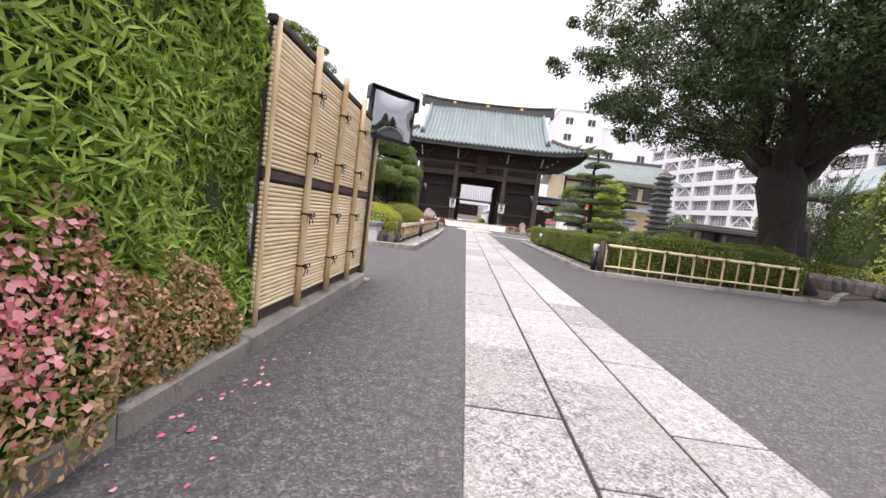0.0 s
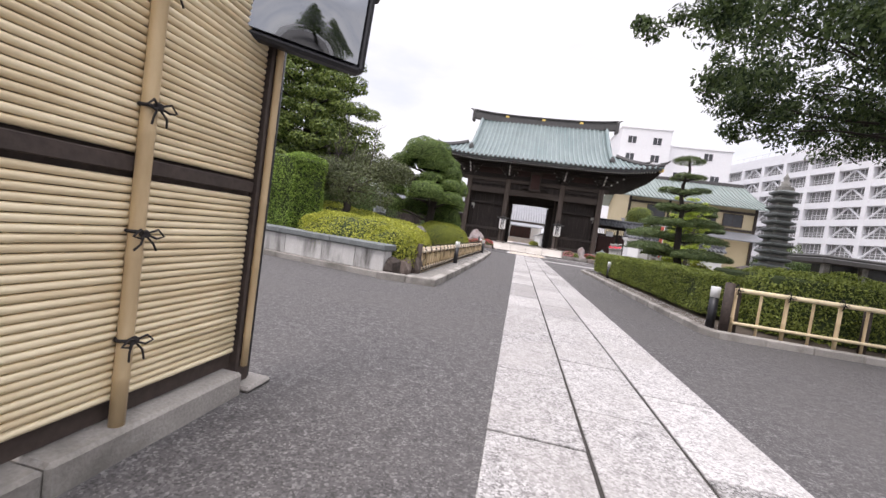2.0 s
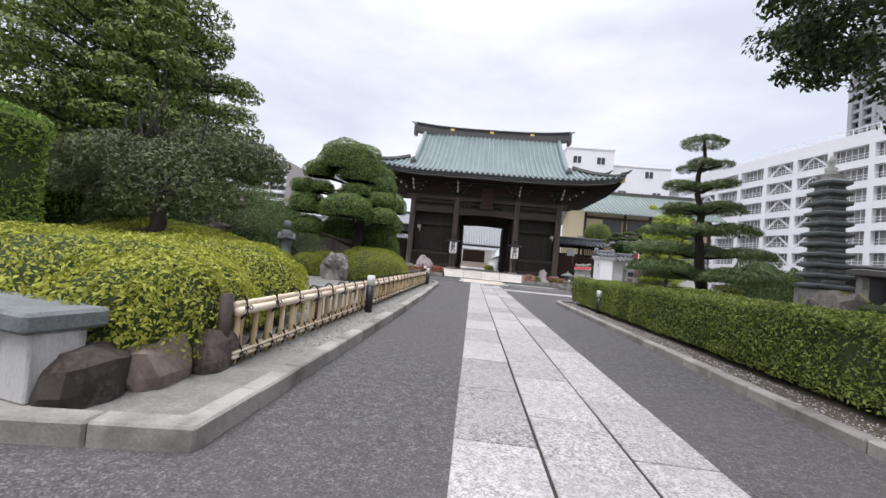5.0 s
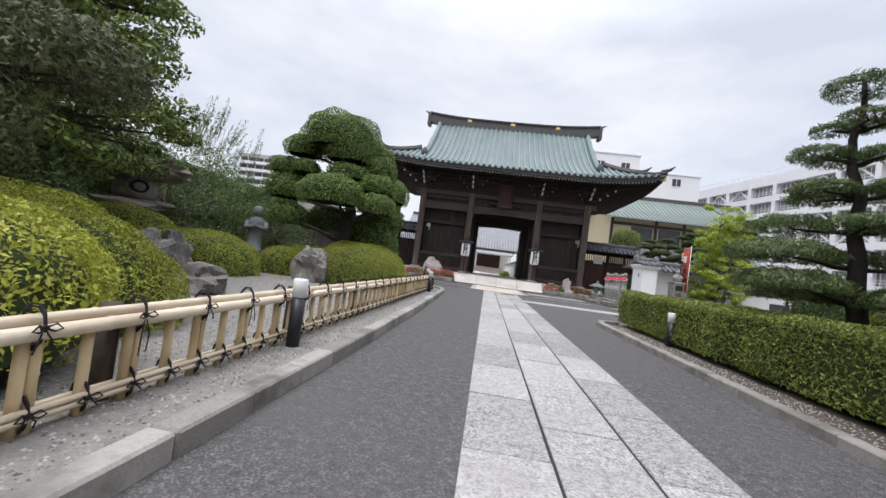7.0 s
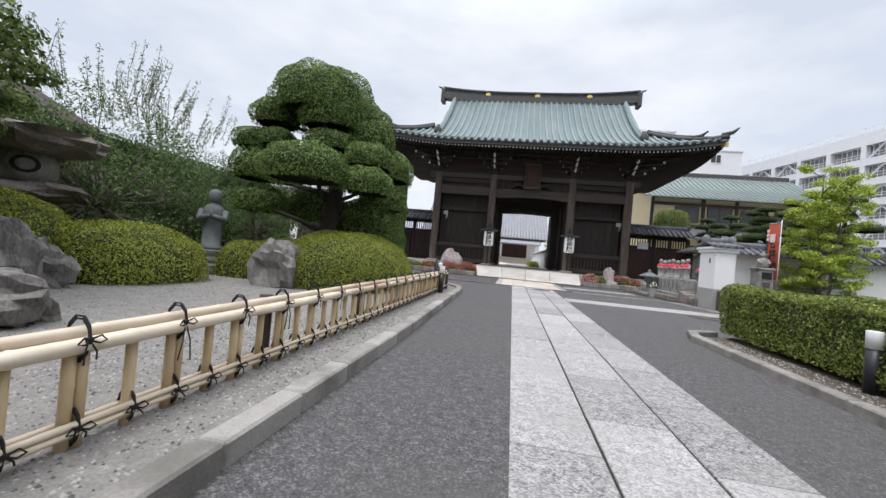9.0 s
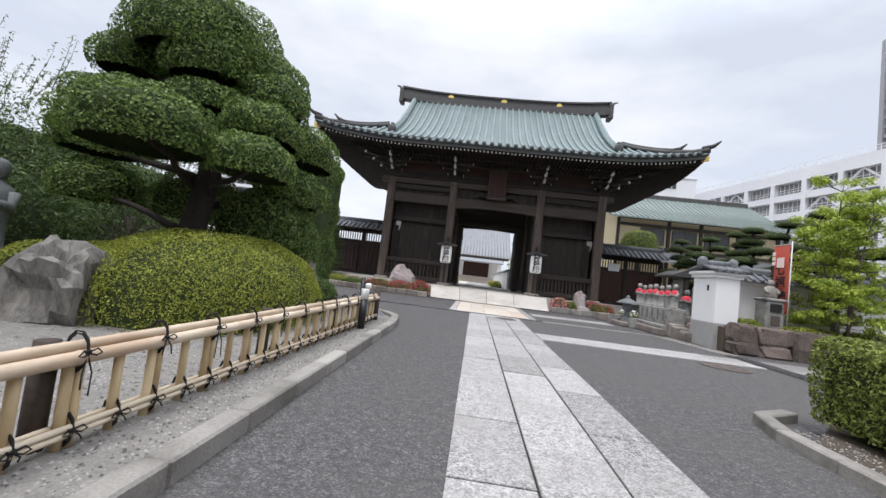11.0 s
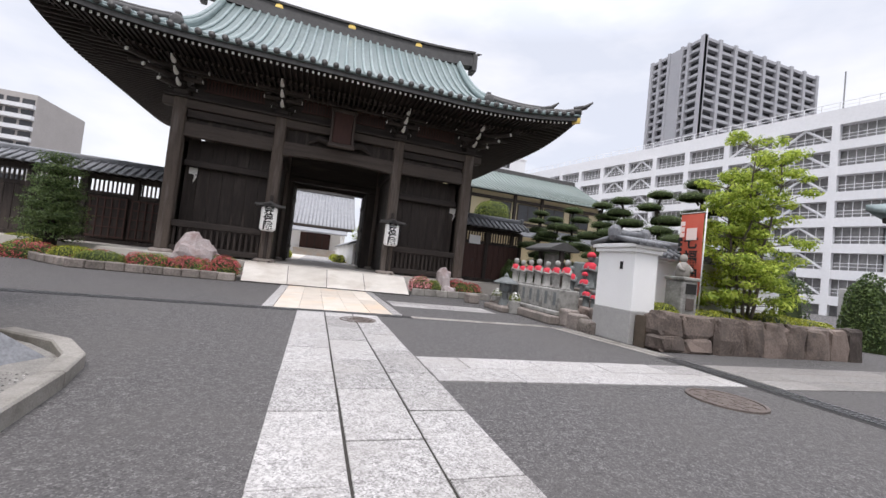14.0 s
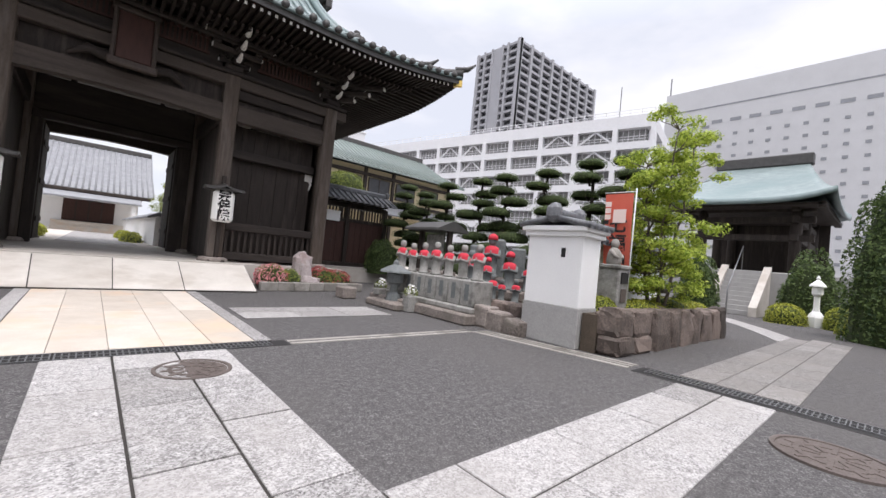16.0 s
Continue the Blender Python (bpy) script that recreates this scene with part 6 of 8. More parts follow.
def cloud_tree():
    """The big cloud-pruned tree of many domed pads."""
    rng = np.random.default_rng(61)
    x, y = -4.65, 23.5
    ob = thing("cloud_pruned_tree", "large cloud-pruned evergreen tree of many domed green pads", "tree", (x, y, 0.05))
    s = Shape()
    s.tube([(x, y, 0.0), (x + 0.02, y, 0.9), (x + 0.08, y, 1.5), (x + 0.15, y + 0.1, 2.3), (x - 0.1, y + 0.2, 3.2), (x - 0.3, y + 0.4, 4.6)], [0.3, 0.24, 0.2, 0.18, 0.14, 0.07], 12)
    pads = [(-5.3, 24.0, 4.85, 1.3, 1.2, 0.92), (-6.5, 23.9, 4.35, 0.66, 0.68, 0.5), (-4.85, 23.8, 4.3, 0.88, 0.8, 0.6), (-4.45, 24.5, 4.4, 0.9, 0.95, 0.62),
            (-7.1, 24.0, 3.68, 0.6, 0.65, 0.42), (-6.2, 23.55, 3.65, 0.45, 0.45, 0.32), (-4.75, 23.5, 3.6, 0.7, 0.5, 0.38), (-6.9, 23.9, 2.9, 0.74, 0.78, 0.62),
            (-4.75, 22.45, 2.72, 1.0, 0.9, 0.62), (-6.75, 23.8, 2.0, 0.66, 0.66, 0.54), (-3.9, 24.2, 3.95, 0.6, 0.7, 0.5), (-3.7, 23.7, 3.25, 0.6, 0.85, 0.45),
            (-3.5, 23.2, 2.55, 0.58, 0.8, 0.46), (-3.65, 25.3, 3.3, 0.6, 0.85, 0.6), (-3.65, 24.9, 2.4, 0.6, 0.85, 0.55), (-4.1, 24.7, 1.7, 0.9, 0.9, 0.75), (-5.5, 25.2, 3.3, 1.0, 0.9, 0.7), (-5.8, 25.1, 2.0, 0.95, 0.8, 0.7), (-3.7, 25.2, 1.4, 0.55, 0.7, 0.6)]
    pads = [(a - x, b - y, c, d, e, f) for a, b, c, d, e, f in pads]
    for k, (dx, dy, z, rx, ry, rz) in enumerate(pads):
        limbs(s, (x + 0.05, y, max(1.0, min(3.6, z - 0.7))), (x + dx, y + dy, z - 0.12), 0.075, 0.03, k, 0.12, 5)
        P, N = dome_points(int(1350 * (rx * ry * 3.5 + 2 * rz * (rx + ry))), x + dx, y + dy, z - 0.1, rx, ry, rz, rng, 2.25, -0.42, 0.13, 0.14)
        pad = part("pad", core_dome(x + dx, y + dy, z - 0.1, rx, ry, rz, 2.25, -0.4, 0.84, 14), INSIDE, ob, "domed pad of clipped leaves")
        part("foliage", leaves("foliage", P, N, 0.062, LEAF_CLOUD, 0.5, 0.6, 62 + k), None, pad)
    part("trunk", s, BARK, ob, "", True)
    return ob


cloud_tree()


def pine(x, y, z0, h, tiers, seed, label, spread, material=LEAF_PINE, lean=(0.1, 0), name="pine_tree", density=1.0, needle=0.11):
    """A trained garden pine: flat pads of needles on tiers of branches."""
    rng, rg = np.random.default_rng(seed), random.Random(seed)
    ob = thing(name, label, "tree", (x, y, z0))
    s = Shape()
    main = limbs(s, (x, y, z0), (x + lean[0], y + lean[1], z0 + h), 0.11 + 0.01 * h, 0.03, seed, 0.09, 10)
    for i in range(tiers):
        u = i / max(1, tiers - 1)
        z = 0.28 + 0.68 * u
        c = Vector(main[0]).lerp(Vector(main[-1]), z)
        rr = spread * (1 - 0.72 * u)
        n = 1 if i == tiers - 1 else rg.choice((3, 4))
        for k in range(n):
            a = 2 * math.pi * k / n + i * 1.1 + rg.uniform(-0.3, 0.3)
            q = rr * rg.uniform(0.5, 0.72) if n > 1 else 0
            e = c + Vector((q * math.cos(a), q * math.sin(a), rg.uniform(-0.08, 0.1)))
            limbs(s, c - Vector((0, 0, 0.1)), e, 0.035, 0.012, k + i * 7, 0.05, 4)
            r = rr * rg.uniform(0.4, 0.55) if n > 1 else 0.32 * spread
            cnt = int(900 * density * max(0.15, r * r * 3))
            P, N = dome_points(cnt, e.x, e.y, e.z, r, r, max(0.1, r * 0.34), rng, 2.0, -0.25, 0.2, 0.35)
            pad = part("pad", leaves("pad", P, N, needle, material, 0.12, 0.55, seed * 50 + i * 5 + k), None, ob, "flat pad of needles")
    part("trunk", s, BARK, ob, "", True)
    return ob


pine(5.15, 17.0, 0.06, 4.3, 7, 71, "trained garden pine with flat tiers of needles", 1.42, density=3.0, lean=(-0.1, 0.1))

# ---- right-hand bed ----
hedge("hedge", "waist-high clipped green hedge along the drive", 3.52, 4.75, 11.0, 21.55, 0.14, 0.91, 0.036, 5200, LEAF_BOX, 81, 0.4, 0.09, rnd=0.12, back=(1, 0))
hedge("hedge", "low clipped hedge behind the bamboo rails", 4.1, 8.5, 10.15, 12.4, 0.08, 1.10, 0.045, 3000, LEAF_BOX, 82, 0.4, 0.2, rnd=0.35)
mound("low_shrub", "small yellow-green shrub in the bed", "shrub", [(7.0, 15.8, 0.1, 0.7, 0.6, 1.05), (6.1, 17.6, 0.1, 0.5, 0.5, 1.0)], 0.05, 1500, LEAF_YELLOW, 83, rough=0.2)
for i, (x, y, sx, sy, sz) in enumerate(((5.9, 14.6, 0.5, 0.4, 0.75), (7.2, 14.9, 0.4, 0.4, 0.6))):
    solo("garden_rock", Shape().rock(x, y, sz * 0.55, sx, sy, sz, i + 21, 16, 0.4), ROCK, "rough grey garden rock behind the hedge", "rock", "garden rocks")


def pagoda(x, y):
    """A slim stone pagoda of thirteen roofs."""
    ob = thing("stone_pagoda", "tall dark grey stone pagoda with many stacked roofs", "pagoda", (x, y, 0.05))
    part("base", Shape().box(x - 0.5, x + 0.5, y - 0.5, y + 0.5, 0.05, 0.5, 0.03).box(x - 0.36, x + 0.36, y - 0.36, y + 0.36, 0.5, 1.2, 0.02), STATUE, ob)
    n = 11
    for k in range(n):
        z = 1.2 + k * 0.232
        r = 0.42 - 0.011 * k
        rows = []
        s = Shape()
        for q, dz in ((r * 0.62, 0), (r, 0.05), (r * 1.02, 0.1), (r * 0.6, 0.17)):
            ring = []
            for j in range(16):
                a = 2 * math.pi * (j + 0.5) / 16
                m = max(abs(math.cos(a)), abs(math.sin(a)))
                w = 1 / m
                up = 0.03 * max(0, w - 1.15) / 0.26 if 0 < dz < 0.15 else 0
                ring.append((x + q * w * math.cos(a), y + q * w * math.sin(a), z + dz + up))
            rows.append(ring + [ring[0]])
        part("roof_tier", s.sheet(rows), DARK_STATUE, ob)
        part("storey", Shape().box(x - r * 0.58, x + r * 0.58, y - r * 0.58, y + r * 0.58, z + 0.14, z + 0.25), STATUE, ob)
    z = 1.2 + n * 0.232
    part("finial", Shape().lathe([(0.16, z), (0.18, z + 0.06), (0.1, z + 0.1), (0.12, z + 0.2), (0.06, z + 0.24), (0.08, z + 0.34), (0.04, z + 0.42), (0.01, z + 0.5)], x, y, 14), STATUE, ob, "", True)
    return ob


pagoda(8.0, 17.4)


# ---- statue and rough stone lantern in the garden ----
def robed_statue(name, x, y, z, h, material, label, group="", turn=0.0, bib=False, category="statue"):
    """A small standing stone figure, one plain mesh."""
    m = Matrix.Translation((x, y, z)) @ pose(0, 0, 0, 0, 0, turn) @ Matrix.Scale(h, 4)
    s = Shape()
    s.lathe([(0.20, 0.0), (0.205, 0.05), (0.15, 0.06), (0.145, 0.3), (0.155, 0.5), (0.165, 0.62), (0.145, 0.70), (0.075, 0.755), (0.06, 0.78)], n=14, m=m, squash=0.75)
    s.lathe([(0.03, 0.76), (0.085, 0.80), (0.105, 0.87), (0.095, 0.95), (0.055, 0.99), (0.005, 1.0)], n=14, m=m)
    s.tube([m @ Vector((-0.17, 0, 0.64)), m @ Vector((-0.19, -0.06, 0.5)), m @ Vector((-0.03, -0.17, 0.55))], [0.055 * h, 0.06 * h, 0.03 * h], 8)
    s.tube([m @ Vector((0.17, 0, 0.64)), m @ Vector((0.19, -0.06, 0.5)), m @ Vector((0.03, -0.17, 0.55))], [0.055 * h, 0.06 * h, 0.03 * h], 8)
    s.tube([m @ Vector((0.0, -0.15, 0.5)), m @ Vector((0.0, -0.16, 0.64))], [0.03 * h, 0.015 * h], 6)
    ob = solo(name, s, material, label, category, group, smooth=True)
    if bib:
        b = Shape()
        rows = []
        for i in range(7):
            a = math.radians(-90 + (i - 3) * 28)
            rows.append([tuple(m @ Vector((r * math.cos(a), 0.85 * r * math.sin(a), q))) for r, q in ((0.085, 0.755), (0.165, 0.71), (0.19, 0.64), (0.195, 0.585 - 0.05 * math.cos((i - 3) * 0.5)))])
        b.sheet(rows, 0.01 * h)
        solo("bib", b, RED_CLOTH, "red cloth bib tied round a statue's neck", "bib", "red bibs", smooth=True)
    return ob


base = thing("statue_plinth", "dark weathered lotus plinth under the robed statue", "plinth", (-7.0, 22.5, 0.05))
part("lower_stone", Shape().box(-7.4, -6.6, 22.15, 22.85, 0.05, 0.3, 0.04), DARK_STATUE, base)
part("lotus", Shape().lathe([(0.3, 0.3), (0.34, 0.36), (0.27, 0.44), (0.24, 0.5), (0.3, 0.58), (0.26, 0.62)], -7.0, 22.5, 14), DARK_STATUE, base, "", True)
robed_statue("robed_statue", -7.0, 22.5, 0.62, 1.42, DARK_STATUE, "dark grey stone statue of a robed praying figure", turn=25)

LX, LY = -8.65, 19.85
lan = thing("rough_stone_lantern", "rough natural stone lantern with a round dark hole", "lantern", (LX, LY, 0.05))
part("pedestal", Shape().rock(LX, LY, 0.6, 0.6, 0.5, 0.75, 91, 14, 0.35), ROCK, lan)
part("shelf", Shape().rock(LX, LY, 1.46, 1.05, 0.7, 0.16, 92, 18, 0.25), ROCK, lan)
fire = part("fire_box", Shape().rock(LX, LY, 1.88, 0.46, 0.40, 0.36, 93, 18, 0.1), STATUE, lan, "pale grey fire box", True)
hole_m = Matrix.Translation((LX + 0.34, LY - 0.24, 1.9)) @ pose(0, 0, 0, 90, 0, 57)
part("hole", Shape().lathe([(0.20, -0.08), (0.19, 0.06), (0.13, 0.08), (0.12, -0.02), (0.001, -0.03)], n=18, m=hole_m, squash=0.8), INK, fire, "dark round hole")
part("cap_stone", Shape().rock(LX, LY, 2.36, 1.2, 0.85, 0.25, 94, 20, 0.3), ROCK, lan)

# folded sign board at the end of the rail fence
sb = thing("sign_board", "small folded metal sign board behind the fence end", "sign", (-1.85, 25.75, 0.05))
m = Matrix.Translation((-1.85, 25.75, 0.05)) @ pose(0, 0, 0, 0, 0, 62)
part("panel", Shape().add([(m @ Vector(p))[:] for p in ((-0.3, 0, 0), (0.3, 0, 0), (-0.3, 0.35, 0.55), (-0.3, 0.37, 0.55), (0.3, 0.02, 0), (-0.3, 0.02, 0))], [(0, 1, 2), (5, 3, 4), (0, 2, 3, 5), (1, 4, 3, 2), (0, 5, 4, 1)]), STEEL, sb)
sp = thing("lamp_post", "short black post with a small round lamp", "lamp", (-2.0, 24.95, 0.05))
part("post", Shape().tube([(-2.0, 24.95, 0.03), (-2.0, 24.95, 0.86)], 0.04, 10), BLACK_PAINT, sp, "", True)
part("lamp_head", Shape().rock(-1.9, 25.0, 0.70, 0.06, 0.06, 0.06, 3, 10, 0.1), WHITE_CAP, sp, "", True)

# ---- planting beds beside the ramp ----
bed_l = tagged(new("gate_bed", Shape().prism([(-1.85, 35.2), (-6.0, 35.35), (-6.4, 37.4), (-2.35, 37.3)], 0.0, 0.22).mesh("gate_bed", SOIL)), "soil bed beside the gate ramp", "soil", "", "structure")
for k in range(9):
    part("edge_stone", Shape().box(-6.05 + 0.465 * k, -5.6 + 0.465 * k, 35.05 + 0.012 * (8 - k), 35.22 + 0.012 * (8 - k), 0, 0.24 + random.uniform(-0.01, 0.01), 0.025), ROCK, bed_l)
bed_r = tagged(new("gate_bed", Shape().prism([(3.75, 35.75), (6.9, 36.2), (6.9, 37.55), (4.1, 37.3)], 0.0, 0.22).mesh("gate_bed", SOIL)), "soil bed beside the gate ramp", "soil", "", "structure")
for k in range(7):
    part("edge_stone", Shape().box(3.72 + 0.455 * k, 4.16 + 0.455 * k, 35.6 + 0.064 * k, 35.77 + 0.064 * k, 0, 0.24, 0.02), CONCRETE, bed_r)
bed_w = tagged(new("gate_bed", Shape().prism([(-6.05, 35.5), (-7.2, 36.5), (-10.3, 40.0), (-9.6, 41.0), (-6.45, 39.0), (-6.45, 37.4)], 0.0, 0.2).mesh("gate_bed", SOIL)), "soil bed before the side wall", "soil", "", "structure")
for (ax, ay), (bx, by) in (((-6.05, 35.35), (-7.2, 36.35)), ((-7.2, 36.35), (-10.35, 39.9))):
    n = round(math.hypot(bx - ax, by - ay) / 0.47)
    for k in range(n):
        m = Matrix.Translation((ax + (bx - ax) * (k + 0.5) / n, ay + (by - ay) * (k + 0.5) / n, 0)) @ pose(0, 0, 0, 0, 0, math.degrees(math.atan2(by - ay, bx - ax)))
        part("edge_stone", Shape().box(-0.23, 0.23, -0.09, 0.09, 0, 0.24 + random.uniform(-0.012, 0.012), 0.025, m), ROCK, bed_w)
for i, (x, y, rx, ry, rz, q) in enumerate(((-9.6, 39.9, 0.7, 0.6, 0.5, LEAF_MOUND), (-8.7, 39.2, 0.6, 0.55, 0.42, LEAF_YELLOW), (-6.75, 37.0, 0.6, 0.5, 0.36, LEAF_YELLOW))):
    mound("low_shrub", "low clipped green shrub before the side wall", "shrub", [(x, y, 0.15, rx, ry, rz)], 0.045, 2200, q, 126 + i, base=0.2)
for i, (x, y, rx, ry, rz, fl) in enumerate(((-5.5, 35.8, 0.7, 0.4, 0.32, 0.0), (-4.3, 35.85, 0.7, 0.42, 0.38, 0.25), (-3.2, 35.75, 0.65, 0.42, 0.40, 0.6), (-2.3, 35.8, 0.45, 0.42, 0.5, 0.45), (-2.55, 36.5, 0.4, 0.4, 0.5, 0.3))):
    mound("azalea", "low azalea with dull red flowers before the gate", "shrub", [(x, y, 0.18, rx, ry, rz)], 0.04, 2400, LEAF_BOX, 100 + i, "azaleas before the gate", flowers=RED_FLOWER, flower_share=fl, rough=0.15, base=0.2)
for i, (x, y, rx, ry, rz, fl, fm) in enumerate(((4.15, 36.2, 0.42, 0.38, 0.5, 0.75, PINK_FLOWER), (4.65, 36.25, 0.35, 0.32, 0.4, 0.0, RED_FLOWER), (5.75, 36.7, 0.55, 0.42, 0.45, 0.7, RED_FLOWER), (6.35, 36.75, 0.5, 0.4, 0.38, 0.55, RED_FLOWER))):
    mound("azalea", "low azalea with red flowers before the gate", "shrub", [(x, y, 0.18, rx, ry, rz)], 0.04, 2600, LEAF_BOX, 110 + i, "azaleas before the gate", flowers=fm, flower_share=fl, rough=0.15, base=0.2)
solo("bed_rock", Shape().rock(-3.3, 36.5, 0.42, 0.72, 0.42, 0.78, 121, 26, 0.35, 1.15), PALE_ROCK, "pale purple-grey pointed rock among azaleas", "rock", "gate rocks")
solo("bed_rock", Shape().rock(5.1, 36.55, 0.5, 0.3, 0.3, 0.55, 122, 14, 0.3), PALE_ROCK, "upright pale grey rock among azaleas", "rock", "gate rocks")
solo("bed_rock", Shape().rock(5.2, 36.05, 0.25, 0.26, 0.2, 0.16, 123, 12, 0.3), PALE_ROCK, "small pale rock at the bed's edge", "rock", "gate rocks")
solo("bed_rock", Shape().rock(-9.2, 41.5, 0.75, 0.6, 0.5, 0.5, 124, 14, 0.3), ROCK, "grey rounded rock before the side wall", "rock", "gate rocks")
mound("azalea", "low azalea with red flowers before the side wall", "shrub", [(-7.9, 37.2, 0.02, 0.9, 0.5, 0.5)], 0.045, 2000, LEAF_BOX, 125, "azaleas before the gate", flowers=RED_FLOWER, flower_share=0.4, rough=0.15)


# ---- side walls of the gate ----
def tiled_roof(parent, x0, x1, yc, z, half, rise, step=0.26, axis="x"):
    """A small tiled wall roof: two slopes, round rolls, ridge tiles and eave caps."""
    def P(a, b, c):
        return (a, yc + b, c) if axis == "x" else (yc + b, a, c)
    for sg in (-1, 1):
        part("roof_slope", Shape().sheet([[P(x0, sg * half, z), P(x0, sg * half * 0.5, z + rise * 0.45), P(x0, 0, z + rise)], [P(x1, sg * half, z), P(x1, sg * half * 0.5, z + rise * 0.45), P(x1, 0, z + rise)]], 0.04), GREY_TILE, parent)
        n = max(2, round((x1 - x0) / step))
        for k in range(n + 1):
            a = x0 + (x1 - x0) * k / n
            part("tile_roll", Shape().tube([P(a, sg * (half + 0.02), z + 0.015), P(a, sg * half * 0.5, z + rise * 0.45 + 0.02), P(a, 0, z + rise)], [0.055, 0.045, 0.045], 7), GREY_TILE, parent, "", True)
    part("ridge_tile", Shape().tube([P(x0 - 0.05, 0, z + rise + 0.06), P(x1 + 0.05, 0, z + rise + 0.06)], 0.1, 8).box(*((x0 - 0.04, x1 + 0.04, yc - 0.09, yc + 0.09) if axis == "x" else (yc - 0.09, yc + 0.09, x0 - 0.04, x1 + 0.04)), z + rise - 0.08, z + rise + 0.08), GREY_TILE, parent, "", True)
    for a in (x0, x1):
        c = P(a, 0, z + rise + 0.08)
        part("end_tile", Shape().rock(c[0], c[1], c[2], 0.1, 0.14, 0.17, 5, 10, 0.2), GREY_TILE, parent)


def side_wing(x0, x1, y, label, door=False):
    ob = thing("side_wall", label, "wall", ((x0 + x1) / 2, y, 0.5))
    part("sill", Shape().box(x0, x1, y - 0.12, y + 0.12, 0.45, 0.72, 0.02), OLD_WOOD, ob)
    n = round((x1 - x0) / 0.3)
    for k in range(n):
        a, b = x0 + (x1 - x0) * k / n, x0 + (x1 - x0) * (k + 1) / n
        part("board", Shape().box(a + 0.006, b - 0.006, y - 0.03, y + 0.03, 0.72, 2.45, 0.008), RED_WOOD if door else OLD_WOOD, ob)
    part("rail", Shape().box(x0, x1, y - 0.08, y + 0.08, 2.45, 2.6, 0.015), OLD_WOOD, ob)
    for k in range(n * 2):
        a = x0 + (x1 - x0) * (k + 0.5) / (n * 2)
        part("lattice_bar", Shape().box(a - 0.025, a + 0.025, y - 0.03, y + 0.03, 2.6, 3.05), OLD_WOOD, ob)
    part("rail", Shape().box(x0, x1, y - 0.1, y + 0.1, 3.05, 3.25, 0.015), OLD_WOOD, ob)
    m = round((x1 - x0) / 1.8)
    for k in range(m + 1):
        a = x0 + (x1 - x0) * k / m
        part("post", Shape().box(a - 0.09, a + 0.09, y - 0.13, y + 0.13, 0.45, 3.2, 0.015), OLD_WOOD, ob)
    for k in range(int((x1 - x0) / 0.3)):
        a = x0 + 0.15 + 0.3 * k
        part("rafter", Shape().box(a - 0.03, a + 0.03, y - 0.72, y + 0.72, 3.22, 3.29), OLD_WOOD, ob)
    tiled_roof(ob, x0, x1, y, 3.3, 0.85, 0.48, 0.28)
    return ob


wing_l = side_wing(-15.5, -5.1, 41.2, "dark timber side wall with lattice and grey tiled roof")
for x in (-8.35, -6.95):
    ld = part("door", Shape().box(x, x + 1.3, 41.05, 41.09, 0.74, 2.42, 0.01), OLD_WOOD, wing_l, "dark lattice door")
    for k in range(6):
        part("stile", Shape().box(x + 0.03 + 0.24 * k, x + 0.08 + 0.24 * k, 41.01, 41.05, 0.76, 2.40, 0.006), RED_WOOD, ld)
    for k in range(5):
        part("crossbar", Shape().box(x, x + 1.3, 40.985, 41.01, 0.8 + 0.38 * k, 0.85 + 0.38 * k, 0.006), RED_WOOD, ld)
wing = side_wing(6.6, 10.4, 40.6, "red-brown timber side wall with a small door and tiled roof", True)
part("notice", Shape().box(7.55, 8.15, 40.5, 40.52, 2.42, 2.85), PLASTER, wing, "blank white notice")
part("small_door", Shape().box(7.0, 7.9, 40.49, 40.56, 0.74, 2.35, 0.01), RED_WOOD, wing, "small red-brown plank door")
part("door_handle", Shape().tube([(7.78, 40.44, 1.5), (7.78, 40.44, 1.66)], 0.015, 6), BLACK_PAINT, wing)
cone_tree(-8.0, 38.3, 0.0, 3.5, 0.62, 131, LEAF_DARK, "small layered conifer before the side wall", "small_conifer", 0.07, 170, 7, 0.3)
mound("low_shrub", "rounded dark evergreen shrub beside the small door", "shrub", [(9.6, 39.2, 0.5, 0.75, 0.6, 1.35)], 0.06, 1400, LEAF_DARK, 132, rough=0.15, base=0.5)

# ---- row of small bibbed statues ----
pl = thing("statue_plinth", "long grey stone plinth of upright blocks", "plinth", (6.6, 32.2, 0))
part("step", Shape().box(6.0, 7.3, 30.5, 34.1, 0.0, 0.22, 0.03), ROCK, pl)
part("step", Shape().box(6.2, 7.2, 30.55, 34.0, 0.22, 0.34, 0.025), STATUE, pl)
for k in range(8):
    y = 30.66 + 0.405 * k
    blk = part("block", Shape().box(6.34, 6.95, y, y + 0.385, 0.34, 0.88, 0.02), STATUE, pl)
    # thin dark patch stands in for the shade of an inset slot
    part("slot", Shape().box(6.333, 6.345, y + 0.13, y + 0.255, 0.46, 0.8), DARK_STATUE, blk, "dark patch in place of a sunken panel's shade")
for k in range(7):
    robed_statue("small_statue", 6.68, 30.9 + 0.47 * k, 0.88, 0.80 - 0.03 * (k % 3), STATUE, "small grey stone robed figure with red bib", "row of small statues", -80, True)
